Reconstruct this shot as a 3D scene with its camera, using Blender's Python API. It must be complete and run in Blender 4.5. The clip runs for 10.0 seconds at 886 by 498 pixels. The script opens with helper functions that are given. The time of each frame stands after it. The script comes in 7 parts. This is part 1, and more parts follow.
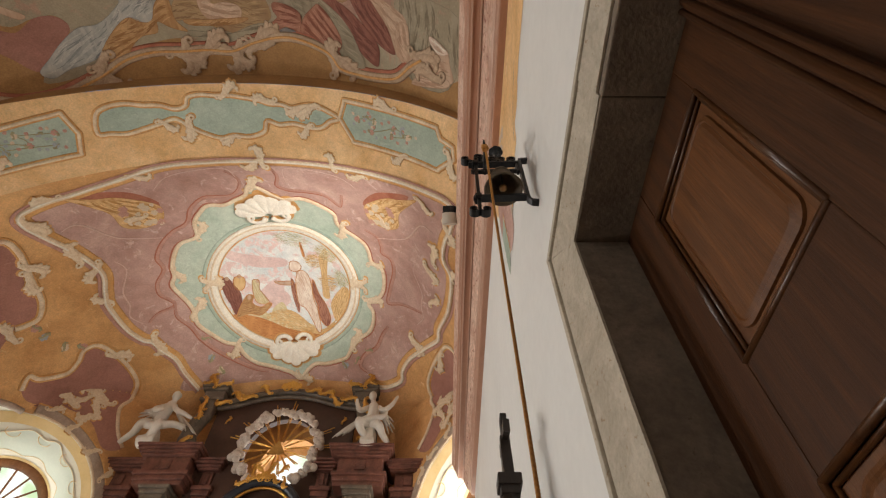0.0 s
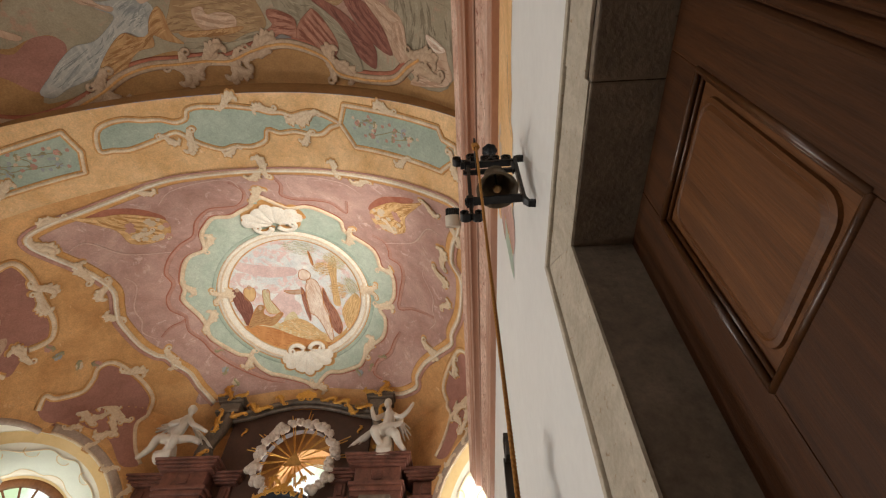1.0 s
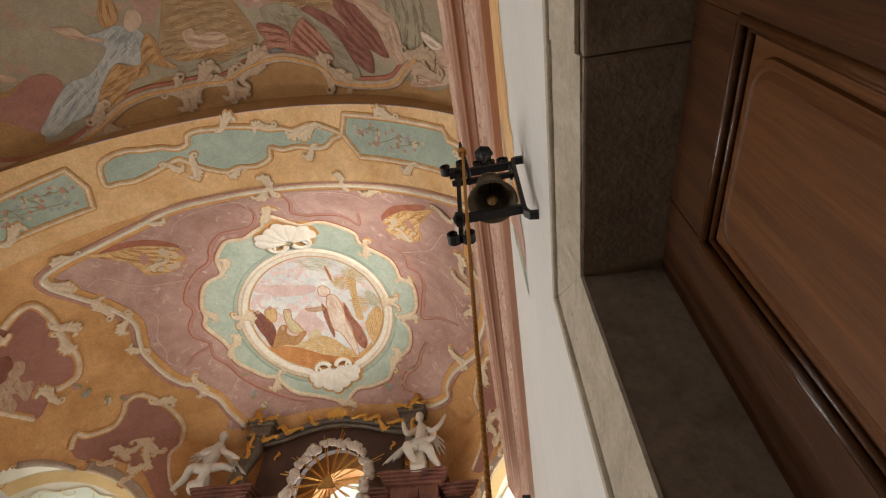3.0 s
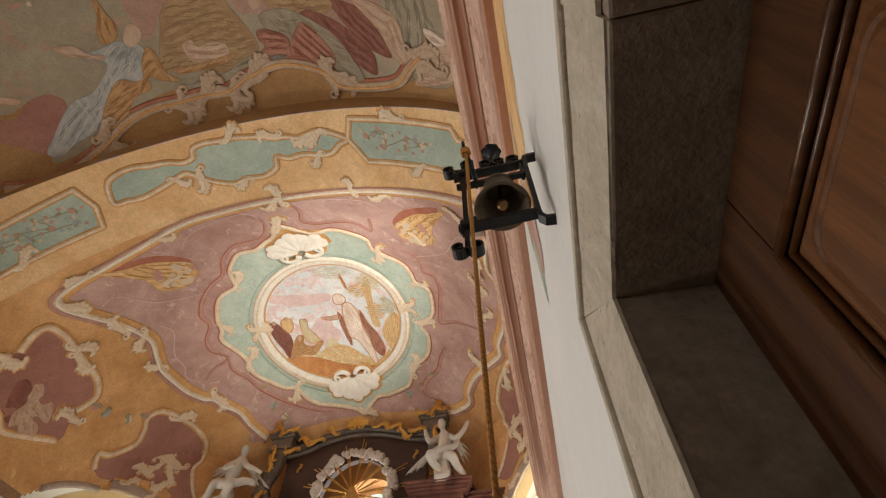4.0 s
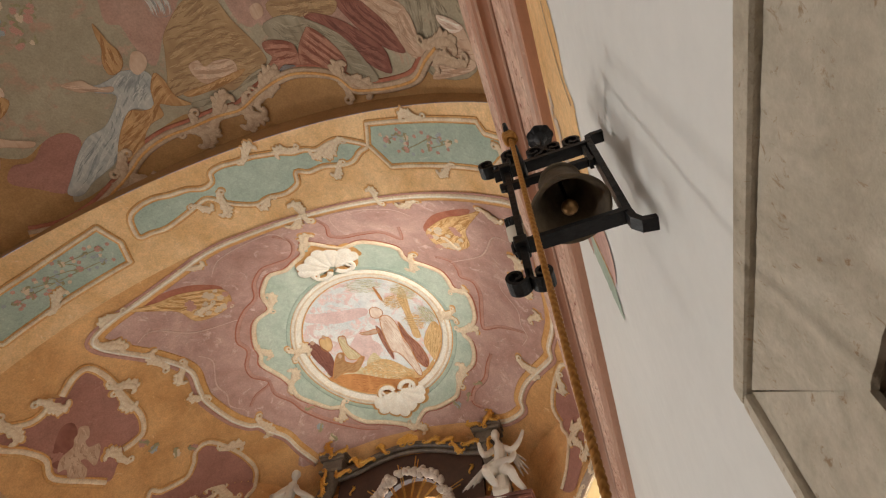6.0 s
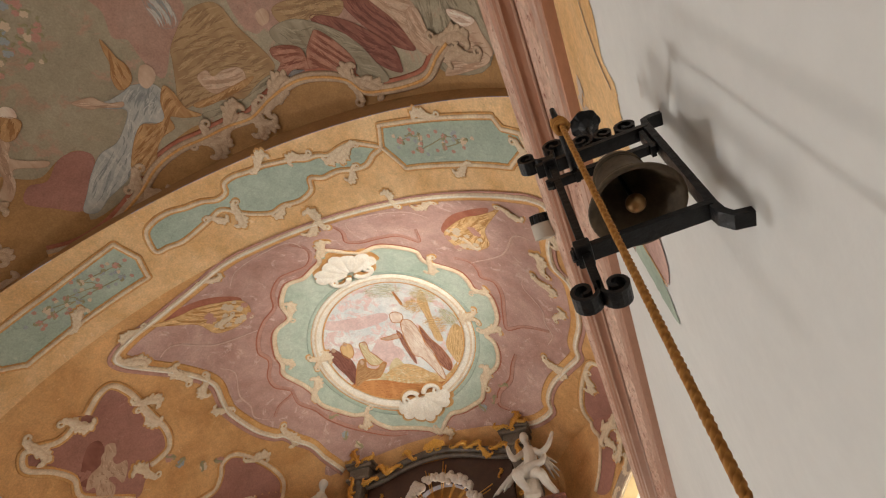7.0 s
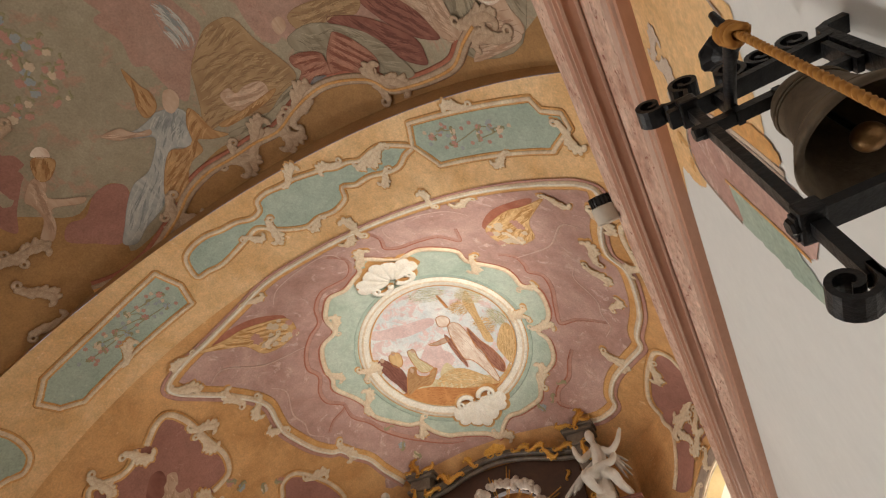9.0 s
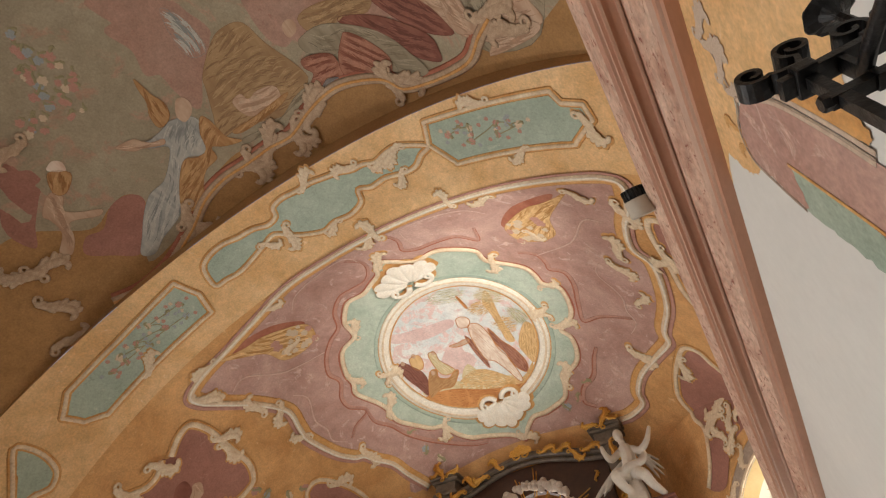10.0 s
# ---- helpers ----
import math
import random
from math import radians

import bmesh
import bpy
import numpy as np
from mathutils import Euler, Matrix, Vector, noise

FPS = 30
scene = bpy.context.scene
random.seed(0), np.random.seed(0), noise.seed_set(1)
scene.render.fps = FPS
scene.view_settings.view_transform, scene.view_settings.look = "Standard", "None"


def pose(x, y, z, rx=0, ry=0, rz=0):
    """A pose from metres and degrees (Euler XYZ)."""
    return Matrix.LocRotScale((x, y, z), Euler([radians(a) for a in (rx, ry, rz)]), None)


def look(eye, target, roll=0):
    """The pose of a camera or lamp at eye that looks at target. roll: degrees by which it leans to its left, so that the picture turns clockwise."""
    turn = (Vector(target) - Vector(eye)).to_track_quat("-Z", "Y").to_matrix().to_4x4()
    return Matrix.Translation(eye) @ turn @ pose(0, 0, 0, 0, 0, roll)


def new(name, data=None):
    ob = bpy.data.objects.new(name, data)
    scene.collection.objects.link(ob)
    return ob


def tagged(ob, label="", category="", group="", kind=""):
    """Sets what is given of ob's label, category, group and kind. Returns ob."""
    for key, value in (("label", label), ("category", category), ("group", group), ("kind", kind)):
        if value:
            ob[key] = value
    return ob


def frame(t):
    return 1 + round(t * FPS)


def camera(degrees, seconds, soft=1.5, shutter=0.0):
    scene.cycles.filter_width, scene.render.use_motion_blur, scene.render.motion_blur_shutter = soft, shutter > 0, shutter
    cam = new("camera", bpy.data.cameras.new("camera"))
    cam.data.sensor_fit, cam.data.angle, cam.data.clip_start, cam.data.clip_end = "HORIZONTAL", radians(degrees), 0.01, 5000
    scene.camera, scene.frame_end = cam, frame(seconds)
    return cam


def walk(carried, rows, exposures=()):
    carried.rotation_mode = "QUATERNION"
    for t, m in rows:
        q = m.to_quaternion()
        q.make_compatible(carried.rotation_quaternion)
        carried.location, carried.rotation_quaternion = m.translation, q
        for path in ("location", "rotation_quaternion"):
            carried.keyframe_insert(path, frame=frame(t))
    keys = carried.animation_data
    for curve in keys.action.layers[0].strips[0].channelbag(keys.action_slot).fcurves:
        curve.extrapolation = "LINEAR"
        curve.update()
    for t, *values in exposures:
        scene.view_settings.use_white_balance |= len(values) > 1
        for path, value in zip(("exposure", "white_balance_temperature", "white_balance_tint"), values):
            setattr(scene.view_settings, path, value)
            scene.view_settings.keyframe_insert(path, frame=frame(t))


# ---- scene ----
# The camera rises beside the sacristy door, looking up, and turns slowly to the left.
cam = camera(82.7, 10.0, 1.2)
ROWS = [  # seconds, x, y, z, yaw, pitch, roll
    (0, 0.021, -0.084, 0.926, 0.54, 54.35, 0.60),
    (0.5, 0.072, -0.046, 1.007, 2.07, 54.36, 0.60),
    (1, 0.125, -0.010, 1.088, 3.46, 54.37, 0.47),
    (1.5, 0.172, 0.020, 1.177, 4.68, 54.37, 0.45),
    (2, 0.213, 0.053, 1.273, 6.03, 54.32, 0.28),
    (2.5, 0.241, 0.089, 1.357, 7.35, 54.28, 0.10),
    (4, 0.288, 0.225, 1.654, 12.07, 54.24, -0.00),
    (4.5, 0.285, 0.284, 1.763, 13.79, 54.25, 0.04),
    (5, 0.271, 0.332, 1.870, 15.45, 54.20, -0.06),
    (5.5, 0.250, 0.392, 1.991, 17.15, 54.16, 0.02),
    (7, 0.136, 0.494, 2.245, 21.67, 54.10, -0.21),
    (7.5, 0.098, 0.529, 2.315, 23.23, 54.12, -0.17),
    (8, 0.047, 0.563, 2.380, 24.96, 54.11, -0.32),
    (8.5, -0.001, 0.594, 2.442, 26.65, 54.10, -0.46),
    (9, -0.052, 0.620, 2.502, 28.24, 54.10, -0.44),
    (9.5, -0.105, 0.634, 2.557, 29.54, 54.11, -0.47),
    (10, -0.166, 0.633, 2.608, 30.59, 54.09, -0.49),
]
walk(cam, [(t, pose(x, y, z, 0, 0, yaw) @ pose(0, 0, 0, 90 + pitch) @ pose(0, 0, 0, 0, 0, roll)) for t, x, y, z, yaw, pitch, roll in ROWS])
# -- end of camera --

# ---- world and light ----
world = bpy.data.worlds.new("sky")
scene.world = world
world.use_nodes = True
_n = world.node_tree.nodes
_sky = _n.new("ShaderNodeTexSky")
_sky.sky_type, _sky.sun_disc = "NISHITA", False
_sky.sun_elevation, _sky.sun_rotation = radians(38), radians(250)
_n["Background"].inputs["Strength"].default_value = 0.12
world.node_tree.links.new(_sky.outputs["Color"], _n["Background"].inputs["Color"])
scene.view_settings.exposure = 0.0


def window_light(name, m, w, h, power, colour):
    """Daylight at a window opening; some openings are unseen and added."""
    lamp = bpy.data.lights.new(name, "AREA")
    lamp.shape, lamp.size, lamp.size_y, lamp.energy, lamp.color = "RECTANGLE", w, h, power, colour
    ob = new(name, lamp)
    ob.matrix_world = m
    return ob


AX = -3.147        # axis of the church
WALL = 0.455       # inner face of the wall with the door
LEFT = AX - 4.0
DAY = (1.0, 0.97, 0.93)
window_light("nave_window_and_fill_light", look((LEFT - 0.25, 2.1, 1.5), (0.4, 1.2, 3.2)), 0.5, 0.55, 106, DAY)
window_light("nave_window_and_fill_light", look((LEFT - 0.25, 4.6, 3.4), (0.4, 2.2, 4.7)), 1.1, 2.4, 138, DAY)
# Two unseen lamps added as general fill and to brighten the left vault.
window_light("nave_window_and_fill_light", look((LEFT - 0.25, -2.6, 3.6), (-2.0, -1.0, 3.0)), 1.2, 2.6, 72, DAY)
window_light("nave_window_and_fill_light", look((WALL + 0.3, -3.8, 3.5), (-5.6, 1.5, 6.6)), 1.1, 2.2, 34, DAY)
# Added spot that brightens the medallion; set at the cornice lamp, which points elsewhere.
spot = bpy.data.lights.new("medallion_fill_light", "SPOT")
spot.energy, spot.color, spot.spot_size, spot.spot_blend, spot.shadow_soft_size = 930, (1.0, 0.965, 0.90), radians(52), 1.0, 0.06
spot_ob = new("medallion_fill_light", spot)


# ---- materials ----
def nodes_of(name):
    m = bpy.data.materials.new(name)
    m.use_nodes = True
    return m, m.node_tree.nodes, m.node_tree.links, m.node_tree.nodes["Principled BSDF"]


def surface(name, a, b, scale=2.0, rough=0.85, grain=0.22, bump=0.2, stretch=(1, 1, 1), metal=0.0, spots=None, spot_at=0.62, fine=45.0, per_object=0.0, gloss=0.5):
    """A worn surface: two colours in broad patches, fine grain over them, spots of a third colour, and relief."""
    m, n, l, p = nodes_of(name)
    co = n.new("ShaderNodeTexCoord")
    mp = n.new("ShaderNodeMapping")
    mp.inputs["Scale"].default_value = stretch
    l.new(co.outputs["Object"], mp.inputs["Vector"])

    def noise_at(s, detail, rough_=0.6, dist=0.0):
        t = n.new("ShaderNodeTexNoise")
        t.inputs["Scale"].default_value, t.inputs["Detail"].default_value = s, detail
        t.inputs["Roughness"].default_value, t.inputs["Distortion"].default_value = rough_, dist
        l.new(mp.outputs["Vector"], t.inputs["Vector"])
        return t

    broad, small = noise_at(scale, 6, 0.65, 0.4), noise_at(fine, 4)
    ramp = n.new("ShaderNodeValToRGB")
    ramp.color_ramp.elements[0].position, ramp.color_ramp.elements[1].position = 0.32, 0.68
    ramp.color_ramp.elements[0].color, ramp.color_ramp.elements[1].color = (*a, 1), (*b, 1)
    l.new(broad.outputs["Fac"], ramp.inputs["Fac"])
    out = ramp.outputs["Color"]
    if spots:
        mask = n.new("ShaderNodeValToRGB")
        mask.color_ramp.elements[0].position, mask.color_ramp.elements[1].position = spot_at, spot_at + 0.08
        l.new(noise_at(scale * 4.3, 7, 0.7, 0.8).outputs["Fac"], mask.inputs["Fac"])
        mix = n.new("ShaderNodeMixRGB")
        mix.inputs["Color2"].default_value = (*spots, 1)
        l.new(mask.outputs["Color"], mix.inputs["Fac"])
        l.new(out, mix.inputs["Color1"])
        out = mix.outputs["Color"]
    hsv = n.new("ShaderNodeHueSaturation")
    val = n.new("ShaderNodeMapRange")
    val.inputs["From Min"].default_value, val.inputs["From Max"].default_value = 0.34, 0.66
    val.inputs["To Min"].default_value, val.inputs["To Max"].default_value = 1 - grain, 1 + grain
    mid, both = noise_at(scale * 5.5, 9, 0.75, 0.6), n.new("ShaderNodeMath")
    both.operation = "MULTIPLY_ADD"
    both.inputs[1].default_value = 0.5
    half = n.new("ShaderNodeMath")
    half.operation = "MULTIPLY"
    half.inputs[1].default_value = 0.5
    l.new(small.outputs["Fac"], half.inputs[0])
    l.new(mid.outputs["Fac"], both.inputs[0])
    l.new(half.outputs["Value"], both.inputs[2])
    l.new(both.outputs["Value"], val.inputs["Value"])
    l.new(out, hsv.inputs["Color"])
    if per_object:
        info, mul = n.new("ShaderNodeObjectInfo"), n.new("ShaderNodeMath")
        mr = n.new("ShaderNodeMapRange")
        mr.inputs["To Min"].default_value, mr.inputs["To Max"].default_value = 1 - per_object, 1 + per_object
        l.new(info.outputs["Random"], mr.inputs["Value"])
        mul.operation = "MULTIPLY"
        l.new(val.outputs["Result"], mul.inputs[0])
        l.new(mr.outputs["Result"], mul.inputs[1])
        l.new(mul.outputs["Value"], hsv.inputs["Value"])
    else:
        l.new(val.outputs["Result"], hsv.inputs["Value"])
    l.new(hsv.outputs["Color"], p.inputs["Base Color"])
    p.inputs["Roughness"].default_value, p.inputs["Metallic"].default_value = rough, metal
    p.inputs["Specular IOR Level"].default_value = gloss
    if bump:
        bp = n.new("ShaderNodeBump")
        bp.inputs["Strength"].default_value, bp.inputs["Distance"].default_value = bump, 0.01
        add = n.new("ShaderNodeMath")
        l.new(broad.outputs["Fac"], add.inputs[0])
        l.new(small.outputs["Fac"], add.inputs[1])
        l.new(add.outputs["Value"], bp.inputs["Height"])
        l.new(bp.outputs["Normal"], p.inputs["Normal"])
    return m


TONES = {}


def cloth(name, dark, light, scale=5.0, turn=0.6):
    """Painted drapery: long uneven folds between two tones, broken by softer patches."""
    m, n, l, p = nodes_of(name)
    TONES[name] = (dark, light)
    co, mp, fold, ns = n.new("ShaderNodeTexCoord"), n.new("ShaderNodeMapping"), n.new("ShaderNodeTexNoise"), n.new("ShaderNodeTexNoise")
    mp.inputs["Rotation"].default_value = (0, 0, turn)
    mp.inputs["Scale"].default_value = (1.0, 0.28, 0.6)
    fold.inputs["Scale"].default_value, fold.inputs["Detail"].default_value, fold.inputs["Distortion"].default_value = scale * 1.1, 5.0, 1.6
    ns.inputs["Scale"].default_value, ns.inputs["Detail"].default_value = scale * 0.8, 8
    l.new(co.outputs["Object"], mp.inputs["Vector"])
    l.new(mp.outputs["Vector"], fold.inputs["Vector"])
    l.new(co.outputs["Object"], ns.inputs["Vector"])
    mean = n.new("ShaderNodeMix")
    mean.inputs["Factor"].default_value = 0.4
    l.new(fold.outputs["Fac"], mean.inputs["A"])
    l.new(ns.outputs["Fac"], mean.inputs["B"])
    ramp = n.new("ShaderNodeValToRGB")
    ramp.color_ramp.elements[0].position, ramp.color_ramp.elements[1].position = 0.36, 0.62
    ramp.color_ramp.elements[0].color, ramp.color_ramp.elements[1].color = (*dark, 1), (*light, 1)
    l.new(mean.outputs["Result"], ramp.inputs["Fac"])
    l.new(ramp.outputs["Color"], p.inputs["Base Color"])
    p.inputs["Roughness"].default_value = 0.9
    return m


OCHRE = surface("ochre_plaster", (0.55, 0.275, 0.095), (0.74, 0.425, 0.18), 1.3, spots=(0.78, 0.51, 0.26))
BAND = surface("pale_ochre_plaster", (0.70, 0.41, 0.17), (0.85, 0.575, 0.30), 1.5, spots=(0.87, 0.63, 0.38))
# brown ochre with the shade of arch front and dim nave in its colour
SHADE_OCHRE = surface("shaded_brown_ochre_plaster", (0.36, 0.19, 0.07), (0.47, 0.26, 0.10), 1.6)
PINK = surface("dusky_pink_plaster", (0.41, 0.225, 0.18), (0.59, 0.385, 0.325), 1.1, spots=(0.64, 0.45, 0.39), spot_at=0.57)
DEEP_PINK = surface("dark_pink_plaster", (0.33, 0.145, 0.105), (0.43, 0.205, 0.155), 1.4, spots=(0.48, 0.25, 0.19))
ROSE_LINE = surface("rust_line_paint", (0.36, 0.11, 0.06), (0.46, 0.18, 0.11), 4)
GREEN = surface("sea_green_plaster", (0.33, 0.40, 0.32), (0.46, 0.53, 0.43), 1.6, spots=(0.53, 0.57, 0.46))
CREAM = surface("cream_paint", (0.66, 0.48, 0.31), (0.83, 0.70, 0.51), 5, spots=(0.58, 0.35, 0.18), bump=0.3)
PALE_LINE = surface("pale_pink_line_paint", (0.60, 0.40, 0.33), (0.68, 0.48, 0.40), 5)
GOLD_LINE = surface("orange_line_paint", (0.62, 0.30, 0.09), (0.72, 0.42, 0.17), 5)
SKY_FIELD = surface("grey_green_sky_paint", (0.32, 0.26, 0.17), (0.43, 0.36, 0.25), 0.7, spots=(0.45, 0.29, 0.20), spot_at=0.54)
CLOUD_PINK = surface("dusky_cloud_paint", (0.40, 0.22, 0.16), (0.46, 0.29, 0.22), 1.3, spots=(0.36, 0.18, 0.13))
OVAL_SKY = surface("pale_sky_paint", (0.60, 0.63, 0.62), (0.84, 0.80, 0.74), 1.1, spots=(0.74, 0.54, 0.49), spot_at=0.5)
ROCK_PAINT = cloth("painted_rock", (0.32, 0.185, 0.09), (0.46, 0.30, 0.155), 3)
EARTH = cloth("painted_earth", (0.45, 0.165, 0.05), (0.66, 0.31, 0.11), 4, 0.2)
LEAF_PAINT = cloth("painted_foliage", (0.46, 0.42, 0.25), (0.64, 0.60, 0.42), 9)
BLUE_ROBE = cloth("painted_blue_robe", (0.29, 0.29, 0.27), (0.52, 0.49, 0.43), 6)
GOLD_ROBE = cloth("painted_gold_robe", (0.36, 0.17, 0.06), (0.56, 0.33, 0.15), 6)
RED_ROBE = cloth("painted_red_robe", (0.25, 0.085, 0.05), (0.46, 0.22, 0.145), 6)
DARK_ROBE = cloth("painted_dark_robe", (0.19, 0.065, 0.045), (0.31, 0.125, 0.085), 6)
FLESH = cloth("painted_pale_form", (0.46, 0.28, 0.18), (0.62, 0.44, 0.31), 7)
SLATE = cloth("painted_slate_cloth", (0.13, 0.12, 0.12), (0.24, 0.21, 0.19), 5)
GREY_ROBE = cloth("painted_green_robe", (0.25, 0.20, 0.13), (0.40, 0.33, 0.23), 5)
WHITE_WALL = surface("white_limewash", (0.70, 0.69, 0.66), (0.76, 0.75, 0.72), 0.8, grain=0.03, bump=0.12, fine=18)
REVEAL = surface("pale_cream_plaster", (0.80, 0.74, 0.60), (0.84, 0.80, 0.68), 1.2, grain=0.04)
REVEAL_GREEN = surface("pale_green_plaster", (0.68, 0.74, 0.64), (0.76, 0.80, 0.69), 1.5, grain=0.04)
MARBLE = surface("pink_marble", (0.44, 0.235, 0.165), (0.68, 0.47, 0.36), 1.8, rough=0.6, stretch=(1.6, 0.35, 1.6), spots=(0.72, 0.52, 0.42), spot_at=0.6, grain=0.12)
MARBLE_BAND = surface("rust_pink_marble", (0.42, 0.205, 0.13), (0.56, 0.305, 0.205), 1.2, rough=0.6, stretch=(1, 0.4, 1), grain=0.08)
MARBLE_ROUGH = surface("mottled_pink_marble", (0.46, 0.245, 0.17), (0.74, 0.53, 0.41), 8.0, rough=0.75, stretch=(1, 0.4, 1), spots=(0.26, 0.07, 0.045), spot_at=0.565, grain=0.28, bump=0.6)
ALTAR_RED = surface("red_marble", (0.075, 0.028, 0.020), (0.22, 0.088, 0.062), 5, rough=0.35, spots=(0.36, 0.20, 0.15), spot_at=0.64)
ALTAR_GREY = surface("grey_brown_marble", (0.085, 0.064, 0.047), (0.20, 0.155, 0.115), 5, rough=0.45, spots=(0.30, 0.24, 0.18))
ALTAR_DARK = surface("dark_brown_wood_panel", (0.045, 0.018, 0.010), (0.075, 0.032, 0.018), 3, rough=0.55)
ALTAR_BLUE = surface("blue_black_marble", (0.012, 0.014, 0.020), (0.03, 0.034, 0.045), 6, rough=0.3)
GILT = surface("gilding", (0.52, 0.27, 0.05), (0.80, 0.48, 0.14), 14, rough=0.32, metal=1.0, grain=0.2, bump=0.3)
GILT_DULL = surface("dull_gilding", (0.40, 0.22, 0.06), (0.60, 0.36, 0.12), 10, rough=0.5, metal=0.8, grain=0.15)
STATUE = surface("white_painted_wood", (0.56, 0.50, 0.43), (0.68, 0.62, 0.54), 5, rough=0.5, grain=0.06)
CLOUD = surface("silvered_cloud_paint", (0.46, 0.38, 0.32), (0.64, 0.55, 0.47), 6, rough=0.5)
# reveal stone, its colour darkened for the side turned from the light
STONE = surface("shaded_weathered_limestone", (0.155, 0.120, 0.090), (0.26, 0.206, 0.155), 6, rough=0.9, spots=(0.12, 0.092, 0.068), spot_at=0.62, grain=0.2, bump=0.3, fine=60, gloss=0.2)
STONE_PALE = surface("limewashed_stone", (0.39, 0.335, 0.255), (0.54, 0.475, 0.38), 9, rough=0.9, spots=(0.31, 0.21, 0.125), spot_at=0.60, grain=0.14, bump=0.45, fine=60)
WOOD = surface("oiled_brown_oak", (0.034, 0.0115, 0.0030), (0.076, 0.027, 0.0075), 4, rough=0.55, stretch=(3, 6, 0.35), grain=0.25, bump=0.2, fine=30, gloss=0.22)
WOOD_PANEL = surface("oiled_oak_panel", (0.078, 0.027, 0.0065), (0.165, 0.062, 0.017), 4, rough=0.5, stretch=(3, 5, 0.3), grain=0.25, bump=0.2, fine=30, gloss=0.3)
WOOD_BEAD = surface("polished_oak_bead", (0.045, 0.016, 0.005), (0.09, 0.034, 0.010), 5, rough=0.28, stretch=(3, 6, 0.35), grain=0.2, bump=0.1, fine=30, gloss=0.5)
WOOD_DARK = surface("dark_stained_wood", (0.016, 0.010, 0.007), (0.034, 0.020, 0.013), 8, rough=0.5, stretch=(2, 2, 0.5))
WINDOW_WOOD = surface("brown_window_wood", (0.22, 0.085, 0.03), (0.32, 0.14, 0.05), 6, rough=0.5)
IRON = surface("black_wrought_iron", (0.008, 0.008, 0.009), (0.020, 0.019, 0.020), 20, rough=0.45, metal=0.4, grain=0.2, bump=0.3)
BRONZE = surface("dull_bell_bronze", (0.085, 0.062, 0.042), (0.17, 0.125, 0.080), 12, rough=0.68, metal=0.2, grain=0.2, gloss=0.3)
BRASS = surface("worn_clapper_brass", (0.24, 0.13, 0.05), (0.36, 0.21, 0.09), 20, rough=0.4, metal=0.8)
FLOOR = surface("stone_floor", (0.22, 0.18, 0.14), (0.32, 0.27, 0.22), 2, rough=0.6)
BEIGE = surface("beige_enamel", (0.52, 0.46, 0.38), (0.58, 0.52, 0.43), 6, rough=0.45, grain=0.03)
BLACK = surface("black_plastic", (0.012, 0.012, 0.012), (0.02, 0.02, 0.02), 9, rough=0.5)


def rope_material():
    m, n, l, p = nodes_of("ochre_rope")
    co, wv, ramp, bp = n.new("ShaderNodeTexCoord"), n.new("ShaderNodeTexWave"), n.new("ShaderNodeValToRGB"), n.new("ShaderNodeBump")
    wv.bands_direction = "DIAGONAL"
    wv.inputs["Scale"].default_value, wv.inputs["Distortion"].default_value = 45, 1.0
    ramp.color_ramp.elements[0].color, ramp.color_ramp.elements[1].color = (0.34, 0.135, 0.020, 1), (0.48, 0.215, 0.040, 1)
    bp.inputs["Strength"].default_value, bp.inputs["Distance"].default_value = 0.3, 0.002
    l.new(co.outputs["Object"], wv.inputs["Vector"])
    l.new(wv.outputs["Fac"], ramp.inputs["Fac"])
    l.new(wv.outputs["Fac"], bp.inputs["Height"])
    l.new(ramp.outputs["Color"], p.inputs["Base Color"])
    l.new(bp.outputs["Normal"], p.inputs["Normal"])
    p.inputs["Roughness"].default_value = 0.8
    return m


ROPE = rope_material()


def daylight_glass(name, strength):
    """Window glass before a bright, hazy green garden."""
    m, n, l, p = nodes_of(name)
    co, ns, ramp = n.new("ShaderNodeTexCoord"), n.new("ShaderNodeTexNoise"), n.new("ShaderNodeValToRGB")
    ns.inputs["Scale"].default_value, ns.inputs["Detail"].default_value = 2.2, 5
    ramp.color_ramp.elements[0].position, ramp.color_ramp.elements[1].position = 0.40, 0.58
    ramp.color_ramp.elements[0].color, ramp.color_ramp.elements[1].color = (0.62, 0.78, 0.48, 1), (0.95, 0.98, 0.95, 1)
    l.new(co.outputs["Object"], ns.inputs["Vector"])
    l.new(ns.outputs["Fac"], ramp.inputs["Fac"])
    l.new(ramp.outputs["Color"], p.inputs["Emission Color"])
    p.inputs["Emission Strength"].default_value = strength
    p.inputs["Base Color"].default_value = (0.02, 0.02, 0.02, 1)
    p.inputs["Roughness"].default_value = 0.1
    return m


OUTSIDE = daylight_glass("bright_garden_daylight", 1.15)
GREEN_PALE = surface("pale_sea_green_plaster", (0.40, 0.48, 0.38), (0.56, 0.61, 0.50), 1.8, spots=(0.62, 0.64, 0.52))
GREY_BORDER = surface("grey_brown_border_paint", (0.34, 0.25, 0.19), (0.48, 0.37, 0.29), 4)
# cream darkened for the nave, its weaker light put into the colour
CREAM_SHADE = surface("shaded_cream_paint", (0.42, 0.28, 0.18), (0.60, 0.44, 0.30), 5, spots=(0.34, 0.19, 0.10), bump=0.3)
REMNANT = surface("faded_remnant_paint", (0.56, 0.42, 0.32), (0.66, 0.54, 0.43), 6)
GOLD_PALE = surface("faded_ochre_line_paint", (0.70, 0.50, 0.24), (0.78, 0.60, 0.33), 5)
